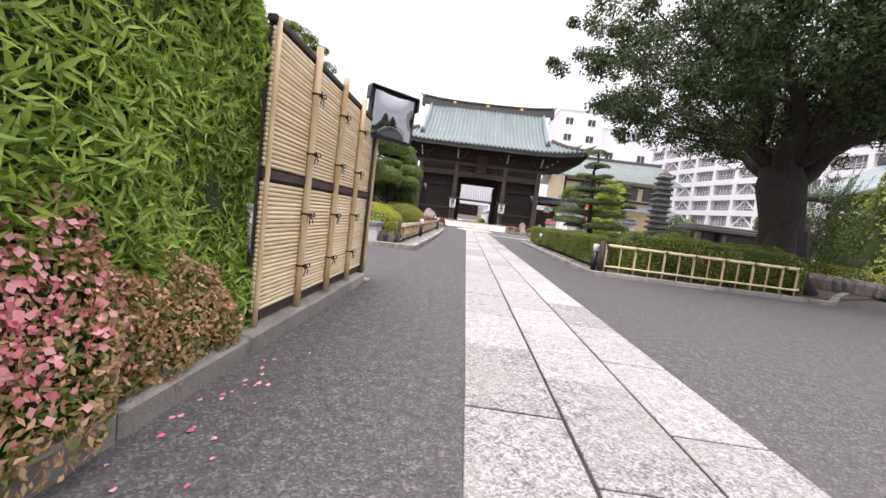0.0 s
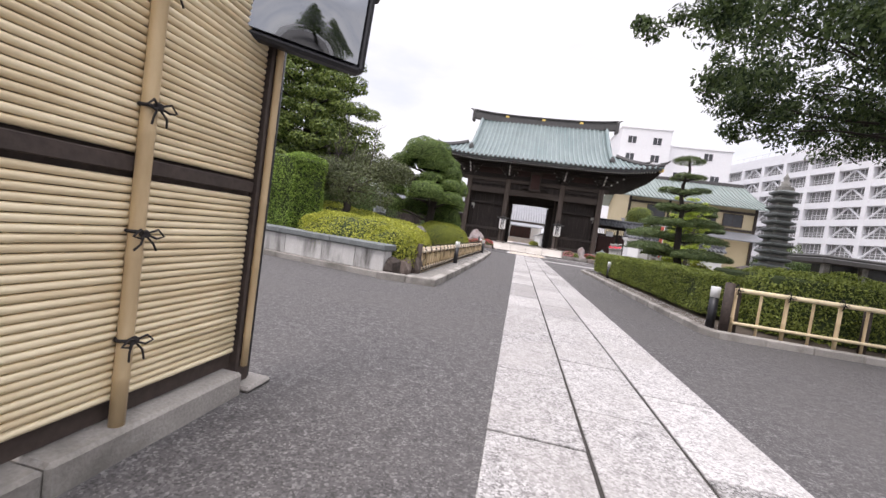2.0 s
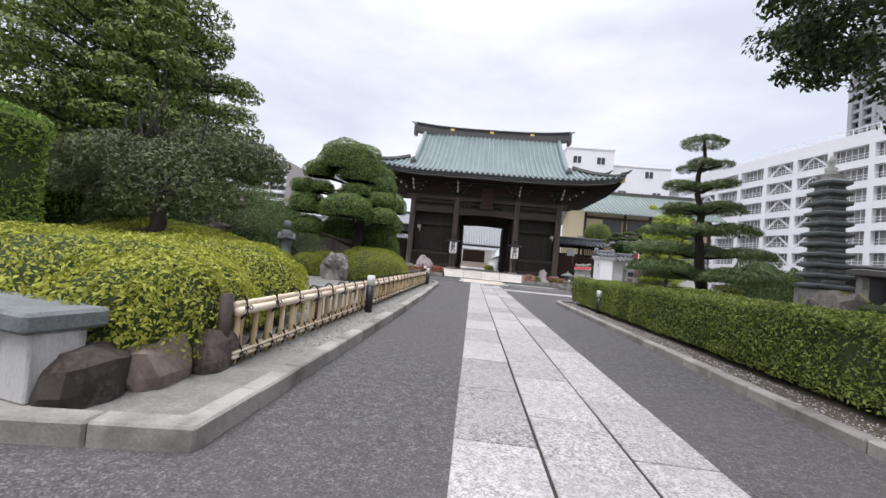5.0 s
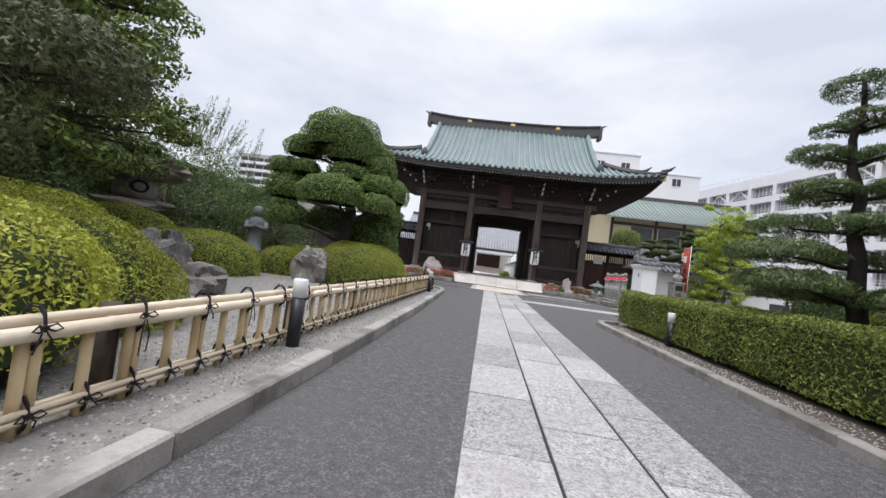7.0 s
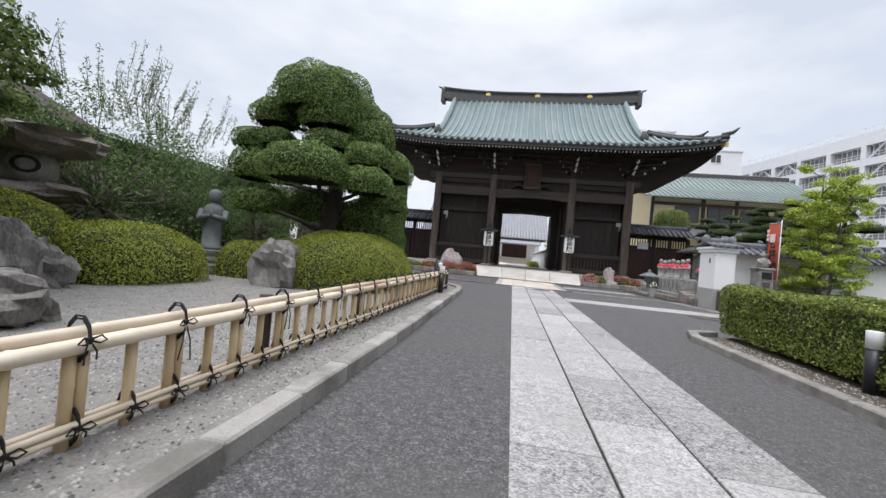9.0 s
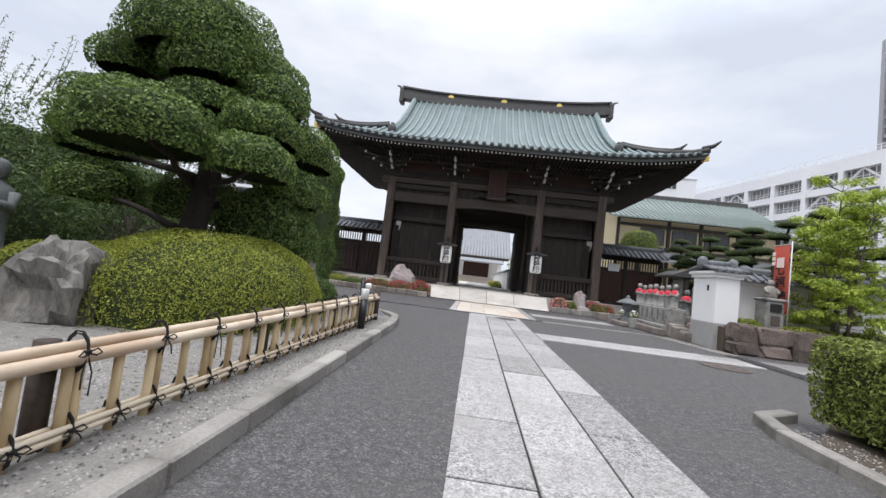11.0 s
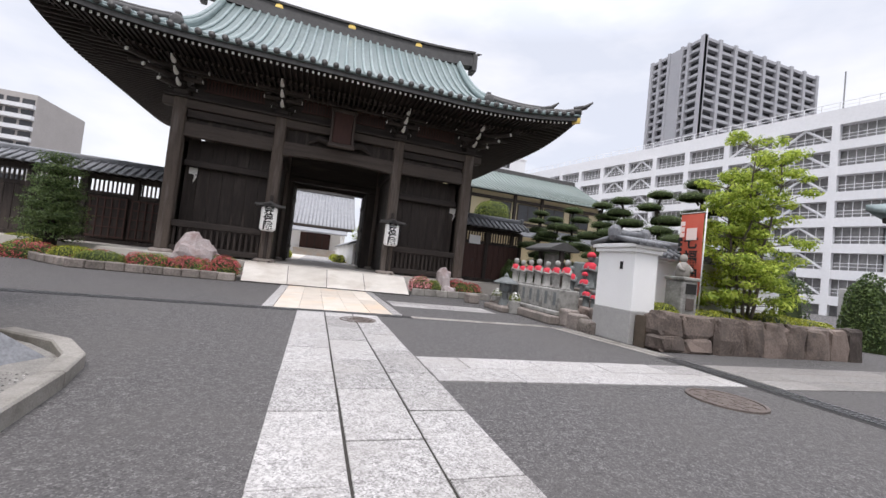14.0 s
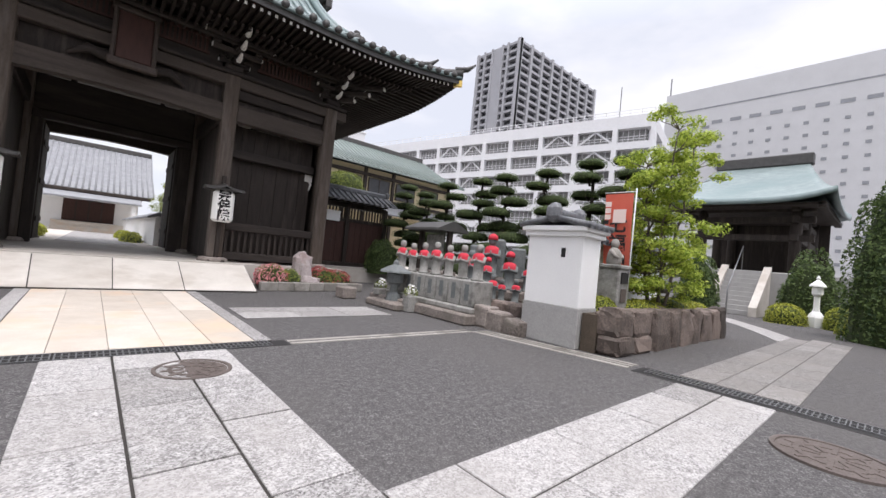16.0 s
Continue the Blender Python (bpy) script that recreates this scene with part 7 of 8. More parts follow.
# cluster of red-capped figures
CLUSTER = Matrix.Translation((8.0, 31.4, 0)) @ pose(0, 0, 0, 0, 0, -56.5)
cl = thing("statue_plinth", "stepped rough stone base of the red-bibbed figures", "plinth", (8.0, 31.4, 0))
for k, (y0, y1, z0, z1) in enumerate(((-0.55, 0.6, 0.0, 0.42), (-0.2, 0.6, 0.42, 0.68), (0.18, 0.6, 0.68, 0.95))):
    part("tier", Shape().box(-1.05 + 0.05 * k, 1.0 - 0.05 * k, y0, y1, z0, z1, 0.05, CLUSTER), ROCK, cl)
for k, x in enumerate((-0.75, -0.2, 0.35, 0.8)):
    st = Shape().box(x - 0.2, x + 0.2, 0.64, 0.76, 0.0, 1.75 + 0.2 * (k % 2), 0.05, CLUSTER)
    solo("stone_stele", st, DARK_STATUE, "dark upright stone slab behind the figures", "stele", "dark stone slabs")
for k, (dx, dy, z, h) in enumerate(((-0.75, 0.05, 0.68, 0.9), (-0.3, 0.36, 0.95, 1.05), (-0.32, 0.0, 0.68, 0.72), (-0.1, -0.36, 0.42, 0.62), (0.22, 0.05, 0.68, 0.9), (0.12, -0.38, 0.42, 0.52), (0.45, -0.36, 0.42, 0.55), (0.68, 0.1, 0.68, 0.7))):
    p = CLUSTER @ Vector((dx, dy, z))
    robed_statue("bibbed_statue", p.x, p.y, z, h, DARK_STATUE, "small dark stone figure with red bib and cap", "red-capped statues", -60, True)
    if k in (1, 2, 4):
        solo("red_cap", Shape().lathe([(0.125 * h, z + 0.9 * h), (0.12 * h, z + 0.98 * h), (0.07 * h, z + 1.04 * h), (0.004, z + 1.06 * h)], p.x, p.y, 12), RED_CLOTH, "red cloth cap on a statue", "cap", "red caps", smooth=True)
# small dark stone lantern and vases
sl = thing("small_stone_lantern", "small dark stone lantern with a wide roof", "lantern", (6.0, 33.0, 0))
part("base", Shape().box(5.6, 6.4, 32.3, 33.6, 0.0, 0.16, 0.03), ROCK, sl)
part("body", Shape().lathe([(0.2, 0.16), (0.16, 0.3), (0.1, 0.36), (0.1, 0.55), (0.2, 0.6), (0.2, 0.8), (0.12, 0.84)], 6.0, 33.0, 8), DARK_STATUE, sl)
part("lantern_roof", Shape().lathe([(0.42, 0.84), (0.40, 0.88), (0.2, 0.98), (0.08, 1.03), (0.07, 1.1), (0.01, 1.16)], 6.0, 33.0, 6), DARK_STATUE, sl)
for k, (x, y) in enumerate(((5.95, 32.25), (6.1, 33.75))):
    v = thing("flower_vase", "grey stone flower vase with small white and yellow flowers", "vase", (x, y, 0.0), "flower vases")
    part("vase", Shape().box(x - 0.13, x + 0.13, y - 0.13, y + 0.13, 0.0 if k == 0 else 0.2, 0.36, 0.02), STATUE, v)
    rg2 = np.random.default_rng(150 + k)
    P, N = dome_points(220, x, y, 0.42, 0.16, 0.16, 0.16, rg2)
    part("stems", leaves("stems", P, N, 0.06, LEAF_BOX, 0.3, 0.8, 151 + k), None, v)
    P, N = dome_points(60, x, y, 0.47, 0.15, 0.15, 0.16, rg2)
    part("blossom", leaves("blossom", P, N, 0.05, PLASTER, 0.9, 0.5, 153 + k), None, v)
solo("stone_block", Shape().box(5.35, 5.75, 34.3, 34.75, 0.0, 0.3, 0.03), ROCK, "small dark square stone block on the asphalt", "block")
# stone tablet under a little roof
tb = thing("stone_tablet_shelter", "carved stone tablet under a small dark roof", "shelter", (8.6, 34.6, 0))
part("base", Shape().box(8.2, 9.0, 34.0, 35.3, 0.0, 0.9, 0.04), ROCK, tb)
part("tablet", Shape().box(8.5, 8.65, 34.25, 35.05, 0.9, 2.05, 0.05), STATUE, tb)
for y in (33.95, 35.3):
    part("post", Shape().box(8.45, 8.6, y - 0.07, y + 0.07, 0.0, 2.13, 0.01), OLD_WOOD, tb)
part("roof", Shape().prism([(-0.62, 0.0), (0.62, 0.0), (0.6, 0.07), (0.08, 0.3), (-0.08, 0.3), (-0.6, 0.07)], 0, 1.7, Matrix.Translation((8.55, 35.5, 2.12)) @ pose(0, 0, 0, 90)), DARK_METAL, tb, "dark metal-clad roof")
low = tagged(new("low_stone_wall", Shape().box(6.3, 6.6, 29.4, 30.45, 0.0, 0.02).mesh("low_stone_wall", ROCK)), "low wall of rough brown stones", "wall", "", "structure")
for k, (y, h) in enumerate(((29.6, 0.28), (30.05, 0.35), (30.4, 0.4))):
    part("stone", Shape().rock(6.5, y, h * 0.45, 0.2, 0.24, h * 0.62, 160 + k, 18, 0.12, 0.4), ROCK, low)
for k in range(4):
    part("stone", Shape().rock(7.2, 29.7 + 0.42 * k, 0.28, 0.25, 0.22, 0.24, 166 + k, 18, 0.12, 0.45), BROWN_STONE, low)

# ---- white wall with its end pier ----
pier = tagged(new("wall_pier", Shape().box(6.5, 7.1, 28.4, 29.5, 0.68, 1.96, 0.008).mesh("wall_pier", PLASTER)), "white plastered wall pier with grey dado and tiled cap", "wall", "", "structure")
part("dado", Shape().box(6.485, 7.115, 28.385, 29.515, 0.0, 0.68, 0.01), GREY_DADO, pier, "grey mortar dado")
part("cornice", Shape().box(6.44, 7.16, 28.34, 29.56, 1.88, 1.97, 0.015).box(6.39, 7.21, 28.29, 29.61, 1.97, 2.06, 0.015), PLASTER, pier)
part("vent", Shape().box(6.492, 6.5, 28.72, 28.80, 1.52, 1.68), INK, pier, "small dark slot")
tiled_roof(pier, 6.4, 7.2, 28.95, 2.06, 0.68, 0.16, 0.2)
wall = tagged(new("wall_white", Shape().box(7.1, 11.9, 29.1, 29.36, 0.3, 1.86).mesh("wall_white", PLASTER)), "white plastered garden wall with grey tiled top", "wall", "", "structure")
part("cornice", Shape().box(7.12, 11.9, 29.05, 29.41, 1.78, 1.84, 0.01).box(7.12, 11.9, 29.0, 29.46, 1.84, 1.92, 0.01), PLASTER, wall)
tiled_roof(wall, 7.25, 11.9, 29.23, 1.92, 0.42, 0.24, 0.22)

# stone-faced planter in front of it
bed = tagged(new("stone_planter", Shape().prism([(6.6, 28.1), (12.3, 27.95), (12.75, 28.4), (12.75, 29.05), (7.0, 29.05), (7.0, 28.36), (6.6, 28.36)], 0.0, 0.62).mesh("stone_planter", SOIL)), "planter faced with large rough brown stones", "planter", "", "structure")
rg = random.Random(9)
x = 6.62
while x < 12.5:
    w = rg.uniform(0.42, 0.85)
    if x < 8.0:
        h = rg.uniform(0.28, 0.4)
        part("stone", Shape().rock(x + w / 2, 27.93, h / 2, w * 0.53, 0.2, h * 0.56, rg.randint(0, 99), 14, 0.24, 0.42), BROWN_STONE, bed)
        part("stone", Shape().rock(x + w / 2, 27.95, h + (0.72 - h) / 2, w * 0.53, 0.2, (0.74 - h) * 0.55, rg.randint(0, 99), 14, 0.24, 0.42), BROWN_STONE, bed)
    else:
        part("stone", Shape().rock(x + w / 2, 27.93, 0.3, w * 0.54, 0.22, 0.42, rg.randint(0, 99), 16, 0.24, 0.42), BROWN_STONE, bed)
    x += w
for k in range(2):
    part("stone", Shape().rock(12.75, 28.35 + 0.5 * k, 0.27, 0.25, 0.35, 0.38, 60 + k, 12, 0.16), BROWN_STONE, bed)
mound("low_shrub", "low clipped green shrub in the stone planter", "shrub", [(7.45, 28.6, 0.6, 0.36, 0.4, 0.3)], 0.045, 2200, LEAF_MOUND, 171, base=0.6)
mound("low_shrub", "spreading yellow-brown ground shrub in the stone planter", "shrub", [(8.9, 28.4, 0.58, 0.9, 0.45, 0.28), (10.4, 28.4, 0.58, 1.1, 0.5, 0.32), (11.8, 28.4, 0.58, 0.7, 0.45, 0.25)], 0.045, 1900, LEAF_YELLOW, 172, base=0.6, rough=0.2)

# pedestal with a pale seated figure
pd = thing("statue_pedestal", "square grey stone pedestal with a dark plaque", "pedestal", (7.95, 28.55, 0.6))
part("shaft", Shape().box(7.73, 8.17, 28.33, 28.77, 0.55, 1.42, 0.02), STATUE, pd)
part("slab", Shape().box(7.7, 8.2, 28.3, 28.8, 1.42, 1.5, 0.02), STATUE, pd)
part("plaque", Shape().box(7.82, 8.1, 28.305, 28.328, 1.15, 1.36, 0.004), INK, pd, "dark plaque")
part("plate", Shape().box(7.85, 8.07, 28.312, 28.328, 0.8, 1.05, 0.004), IRON, pd)
s = Shape().lathe([(0.15, 1.5), (0.17, 1.56), (0.15, 1.68), (0.12, 1.78), (0.06, 1.83)], 7.95, 28.55, 12, squash=0.8)
s.lathe([(0.04, 1.82), (0.075, 1.86), (0.08, 1.92), (0.055, 1.98), (0.01, 2.0)], 7.95, 28.55, 12)
s.tube([(7.82, 28.55, 1.76), (7.79, 28.47, 1.66), (7.87, 28.42, 1.63)], [0.04, 0.04, 0.025], 7).tube([(8.08, 28.55, 1.76), (8.11, 28.47, 1.66), (8.03, 28.42, 1.63)], [0.04, 0.04, 0.025], 7)
solo("seated_statue", s, CONCRETE, "pale seated stone figure on a pedestal", "statue", smooth=True)

# red banner on a pole
bn = thing("banner", "red-orange vertical cloth banner with black characters on a pole", "banner", (8.3, 28.42, 0.6))
part("pole", Shape().tube([(8.3, 28.40, 0.6), (8.3, 28.38, 3.05)], 0.014, 8).tube([(8.3, 28.36, 2.98), (8.3, 29.02, 2.98)], 0.009, 6), WHITE_CAP, bn, "", True)


def sway(v, u):
    return 8.29 + 0.05 * math.sin(v * 5 + u * 2.5) * (1 - v) + 0.04 * u * (1 - v)


rows = [[(sway(v, u), 28.42 + 0.58 * u * (0.86 + 0.14 * v), 1.12 + 1.83 * v) for u in [j / 6 for j in range(7)]] for v in [i / 20 for i in range(21)]]
cloth = part("cloth", Shape().sheet(rows), BANNER_RED, bn, "red-orange cloth", True)
for ch, v, u, sz in (("七", 0.64, 0.42, 0.36), ("福", 0.44, 0.42, 0.36), ("神", 0.24, 0.42, 0.36)):
    cu = bpy.data.curves.new("character", "FONT")
    cu.body, cu.size, cu.align_x, cu.align_y, cu.extrude, cu.offset = ch, sz, "CENTER", "CENTER", 0.001, 0.008
    tmp = bpy.data.objects.new("character", cu)
    me = bpy.data.meshes.new_from_object(tmp)
    bpy.data.objects.remove(tmp)
    me.materials.clear()
    me.materials.append(INK)
    t = part("character", me, None, cloth, "black brush character")
    t.matrix_basis = Matrix.Translation((sway(v, u) - 0.045, 28.42 + 0.58 * u, 1.12 + 1.83 * v)) @ pose(0, 0, 0, 90, 0, -90)
part("seal", Shape().box(8.225, 8.228, 28.52, 28.78, 2.35, 2.62), PALE_PRINT, cloth, "pale seal")
for k in range(4):
    part("mark", Shape().box(8.216, 8.220, 28.86, 28.97, 1.98 + 0.115 * k, 2.06 + 0.115 * k), INK, cloth, "small dark unreadable mark")
for k in range(3):
    part("mark", Shape().box(8.222, 8.226, 28.83, 28.95, 2.42 + 0.13 * k, 2.52 + 0.13 * k), PALE_PRINT, cloth, "small pale unreadable mark")


def young_tree(x, y, z0):
    """A light, many-stemmed young tree with lime-green leaves."""
    rng, rg = np.random.default_rng(181), random.Random(181)
    ob = thing("young_tree", "slender many-stemmed young tree with lime-green leaves", "tree", (x, y, z0))
    s, clumps = Shape(), []
    for k in range(5):
        a = k * 1.3
        main = limbs(s, (x + 0.12 * math.cos(a), y + 0.12 * math.sin(a), z0), (x + 0.55 * math.cos(a), y + 0.45 * math.sin(a), z0 + rg.uniform(2.7, 3.9)), 0.04, 0.012, k, 0.09, 8)
        for j in range(1, 9):
            for q in range(5):
                b = rg.uniform(0, 6.28)
                ln = rg.uniform(0.35, 0.95) * (1.15 - 0.08 * j)
                e = main[j] + Vector((ln * math.cos(b), ln * math.sin(b), rg.uniform(0.0, 0.3)))
                limbs(s, main[j], e, 0.012, 0.004, j * 4 + q, 0.05, 3)
                clumps.append((*e, rg.uniform(0.16, 0.28)))
    part("trunk", s, PALE_BARK, ob, "", True)
    P, N = clump_cloud(clumps, 120, rng, flat=0.5, fill=0.2)
    part("crown", leaves("crown", P, N, 0.09, LEAF_LIME, 0.4, 0.45, 182), None, ob)
    return ob


young_tree(9.5, 28.3, 0.6)

# row of cloud-pruned pines behind the statues
for i, (x, y, h) in enumerate(((11.1, 39.9, 4.45), (11.0, 38.4, 4.0), (11.0, 37.05, 4.3), (11.1, 35.25, 4.35), (10.9, 33.95, 4.35), (11.1, 32.4, 4.4), (11.0, 30.9, 4.5), (11.2, 29.95, 4.55))):
    rg3 = random.Random(190 + i)
    ob = thing("cloud_pruned_pine", "dark cloud-pruned pine with stacked flat pads", "tree", (x, y, 0.0), "row of cloud-pruned pines")
    s = Shape()
    main = limbs(s, (x, y, 0), (x, y, h - 0.15), 0.1, 0.04, i, 0.12, 8)
    rng = np.random.default_rng(190 + i)
    for k in range(9):
        z = 0.9 + (h - 1.0) * k / 8
        a = k * 2.3 + i
        q = 0.0 if k == 8 else rg3.uniform(0.3, 0.5) * (1.25 - 0.08 * k)
        r = (0.42 if k == 8 else rg3.uniform(0.5, 0.7) * (1.15 - 0.05 * k))
        e = Vector((x + q * math.cos(a), y + q * math.sin(a), z))
        limbs(s, (x, y, z - 0.15), e, 0.04, 0.02, k, 0.03, 3)
        P, N = dome_points(650, e.x, e.y, e.z, r, r, r * 0.42, rng, 2.2, -0.4, 0.08, 0.15)
        pad = part("pad", core_dome(e.x, e.y, e.z, r, r, r * 0.42, 2.2, -0.38, 0.85, 12), INSIDE, ob, "flat clipped pad")
        part("foliage", leaves("foliage", P, N, 0.07, LEAF_DARK, 0.2, 0.5, 200 + i * 10 + k), None, pad)
    part("trunk", s, BARK, ob, "", True)


# ---- buildings behind the gate ----
def plain_roof(parent, x0, x1, y0, y1, z, rise, material, over=0.9, rolls=0.0):
    """A gabled roof whose ridge runs along x."""
    yc = (y0 + y1) / 2
    for sg, ye in ((-1, y0 - over), (1, y1 + over)):
        part("roof_slope", Shape().sheet([[(x, ye, z), (x, ye + (yc - ye) * 0.5, z + rise * 0.42), (x, yc, z + rise)] for x in (x0 - over, (x0 + x1) / 2, x1 + over)], 0.12), material, parent)
        if rolls:
            n = int((x1 - x0 + 2 * over) / rolls)
            for k in range(n + 1):
                x = x0 - over + (x1 - x0 + 2 * over) * k / n
                part("tile_roll", Shape().tube([(x, ye, z + 0.02), (x, ye + (yc - ye) * 0.5, z + rise * 0.42 + 0.03), (x, yc, z + rise + 0.02)], 0.07, 6), material, parent, "", True)
    part("ridge", Shape().box(x0 - over, x1 + over, yc - 0.2, yc + 0.2, z + rise - 0.1, z + rise + 0.35, 0.05), DARK_METAL, parent)
    for x in (x0, x1):
        part("gable", Shape().add([(x, y0, z), (x, y1, z), (x, yc, z + rise - 0.15)], [(0, 1, 2)]), YELLOW_WALL, parent)


office = thing("temple_office", "ochre-walled temple building with a green copper roof", "building", (17, 56, 0.5))
part("wall", Shape().box(12.3, 25.5, 53.6, 65.6, 0.5, 8.0), YELLOW_WALL, office, "ochre plaster wall")
plain_roof(office, 12.3, 25.5, 53.6, 65.6, 8.0, 3.4, OFFICE_ROOF, 1.1, 0.45)
for x in (14.2, 16.9, 19.6, 22.3):
    w = part("window", Shape().box(x, x + 1.9, 53.5, 53.59, 5.9, 7.2), DARK_WINDOW, office, "dark window")
    part("window_frame", Shape().box(x - 0.06, x, 53.46, 53.6, 5.84, 7.26).box(x + 1.9, x + 1.96, 53.46, 53.6, 5.84, 7.26).box(x, x + 1.9, 53.46, 53.6, 7.2, 7.26).box(x, x + 1.9, 53.46, 53.6, 5.84, 5.9).box(x + 0.93, x + 0.97, 53.46, 53.6, 5.9, 7.2), DARK_TRIM, w)
for x in (12.2, 16.5, 19.2, 25.5):
    part("corner_post", Shape().box(x - 0.12, x + 0.12, 53.4, 53.58, 0.5, 8.0), OLD_WOOD, office)
part("band", Shape().box(12.2, 25.6, 53.42, 53.57, 5.4, 5.65).box(12.2, 25.6, 53.42, 53.57, 7.35, 7.6), OLD_WOOD, office)
part("lower_roof", Shape().sheet([[(11.5, 51.2, 4.3), (11.5, 53.5, 5.3)], [(26, 51.2, 4.3), (26, 53.5, 5.3)]], 0.1), GREY_TILE, office)
mound("round_shrub", "domed clipped green tree above the side wall", "shrub", [(12.2, 48.5, 4.9, 1.35, 1.3, 1.3)], 0.08, 900, LEAF_BOX, 211, low=-0.5, base=0.5)
solo("shrub_trunk", Shape().tube([(12.2, 48.5, 0.5), (12.2, 48.5, 4.8)], 0.14, 8), BARK, "bare trunk of the domed tree", "trunk")

hall = thing("main_hall", "temple main hall with pale walls and grey tiled roof", "building", (0.6, 76, 0.5))
part("wall", Shape().box(-12.5, 3.6, 73, 84, 0.5, 4.3), PLASTER, hall)
plain_roof(hall, -12.5, 3.6, 72.5, 84, 4.2, 4.7, HALL_TILE, 1.0, 0.42)
part("eave", Shape().box(-13, 4.4, 71.2, 71.6, 3.85, 4.15, 0.05), OLD_WOOD, hall)
part("porch_roof", Shape().sheet([[(-3.4, 69.4, 3.35), (-3.4, 72.5, 4.15)], [(3.6, 69.4, 3.35), (3.6, 72.5, 4.15)]], 0.15), HALL_TILE, hall)
d = part("door", Shape().box(-1.6, 1.9, 72.9, 72.98, 1.4, 3.3), RED_WOOD, hall, "dark red-brown doors")
for x in (-0.75, 0.12, 1.0):
    part("stile", Shape().box(x - 0.05, x + 0.05, 72.85, 72.9, 1.4, 3.3), OLD_WOOD, d)
part("steps", Shape().box(-2.2, 2.6, 71.2, 72.8, 0.5, 0.9).box(-2.2, 2.6, 71.8, 72.8, 0.9, 1.35), YELLOW_STONE, hall)
for x in (-2.9, 3.1):
    part("porch_post", Shape().box(x - 0.16, x + 0.16, 69.7, 70.0, 0.5, 3.4, 0.03), PLASTER, hall)
cw = tagged(new("wall_court", Shape().box(2.6, 2.9, 48, 68, 0.5, 1.9).box(2.5, 9, 68, 68.3, 0.5, 2.0).mesh("wall_court", PLASTER)), "white plastered court wall", "wall", "", "structure")
part("coping", Shape().sheet([[(2.3, 48, 1.9), (2.75, 48, 2.15), (3.2, 48, 1.9)], [(2.3, 68, 1.9), (2.75, 68, 2.15), (3.2, 68, 1.9)]], 0.08), GREY_TILE, cw)
for i, (x, y) in enumerate(((-1.6, 49.5), (-1.9, 56), (2.0, 51.5), (2.0, 58))):
    mound("court_shrub", "low clipped shrub edging the court path", "shrub", [(x, y, 0.5, 0.5, 2.0 if x > 0 else 1.2, 0.55)], 0.09, 500, LEAF_YELLOW, 220 + i, "court shrubs", base=0.5)
cone_tree(5.4, 62, 0.5, 5.2, 1.8, 231, LEAF_BOX, "green garden tree inside the court", "court_tree", 0.14, 120, 7)
tagged(new("court_path", Shape().box(-0.6, 1.9, 45.5, 71, 0.5, 0.556).mesh("court_path", GRANITE)), "pale stone path through the court", "path", "", "structure")


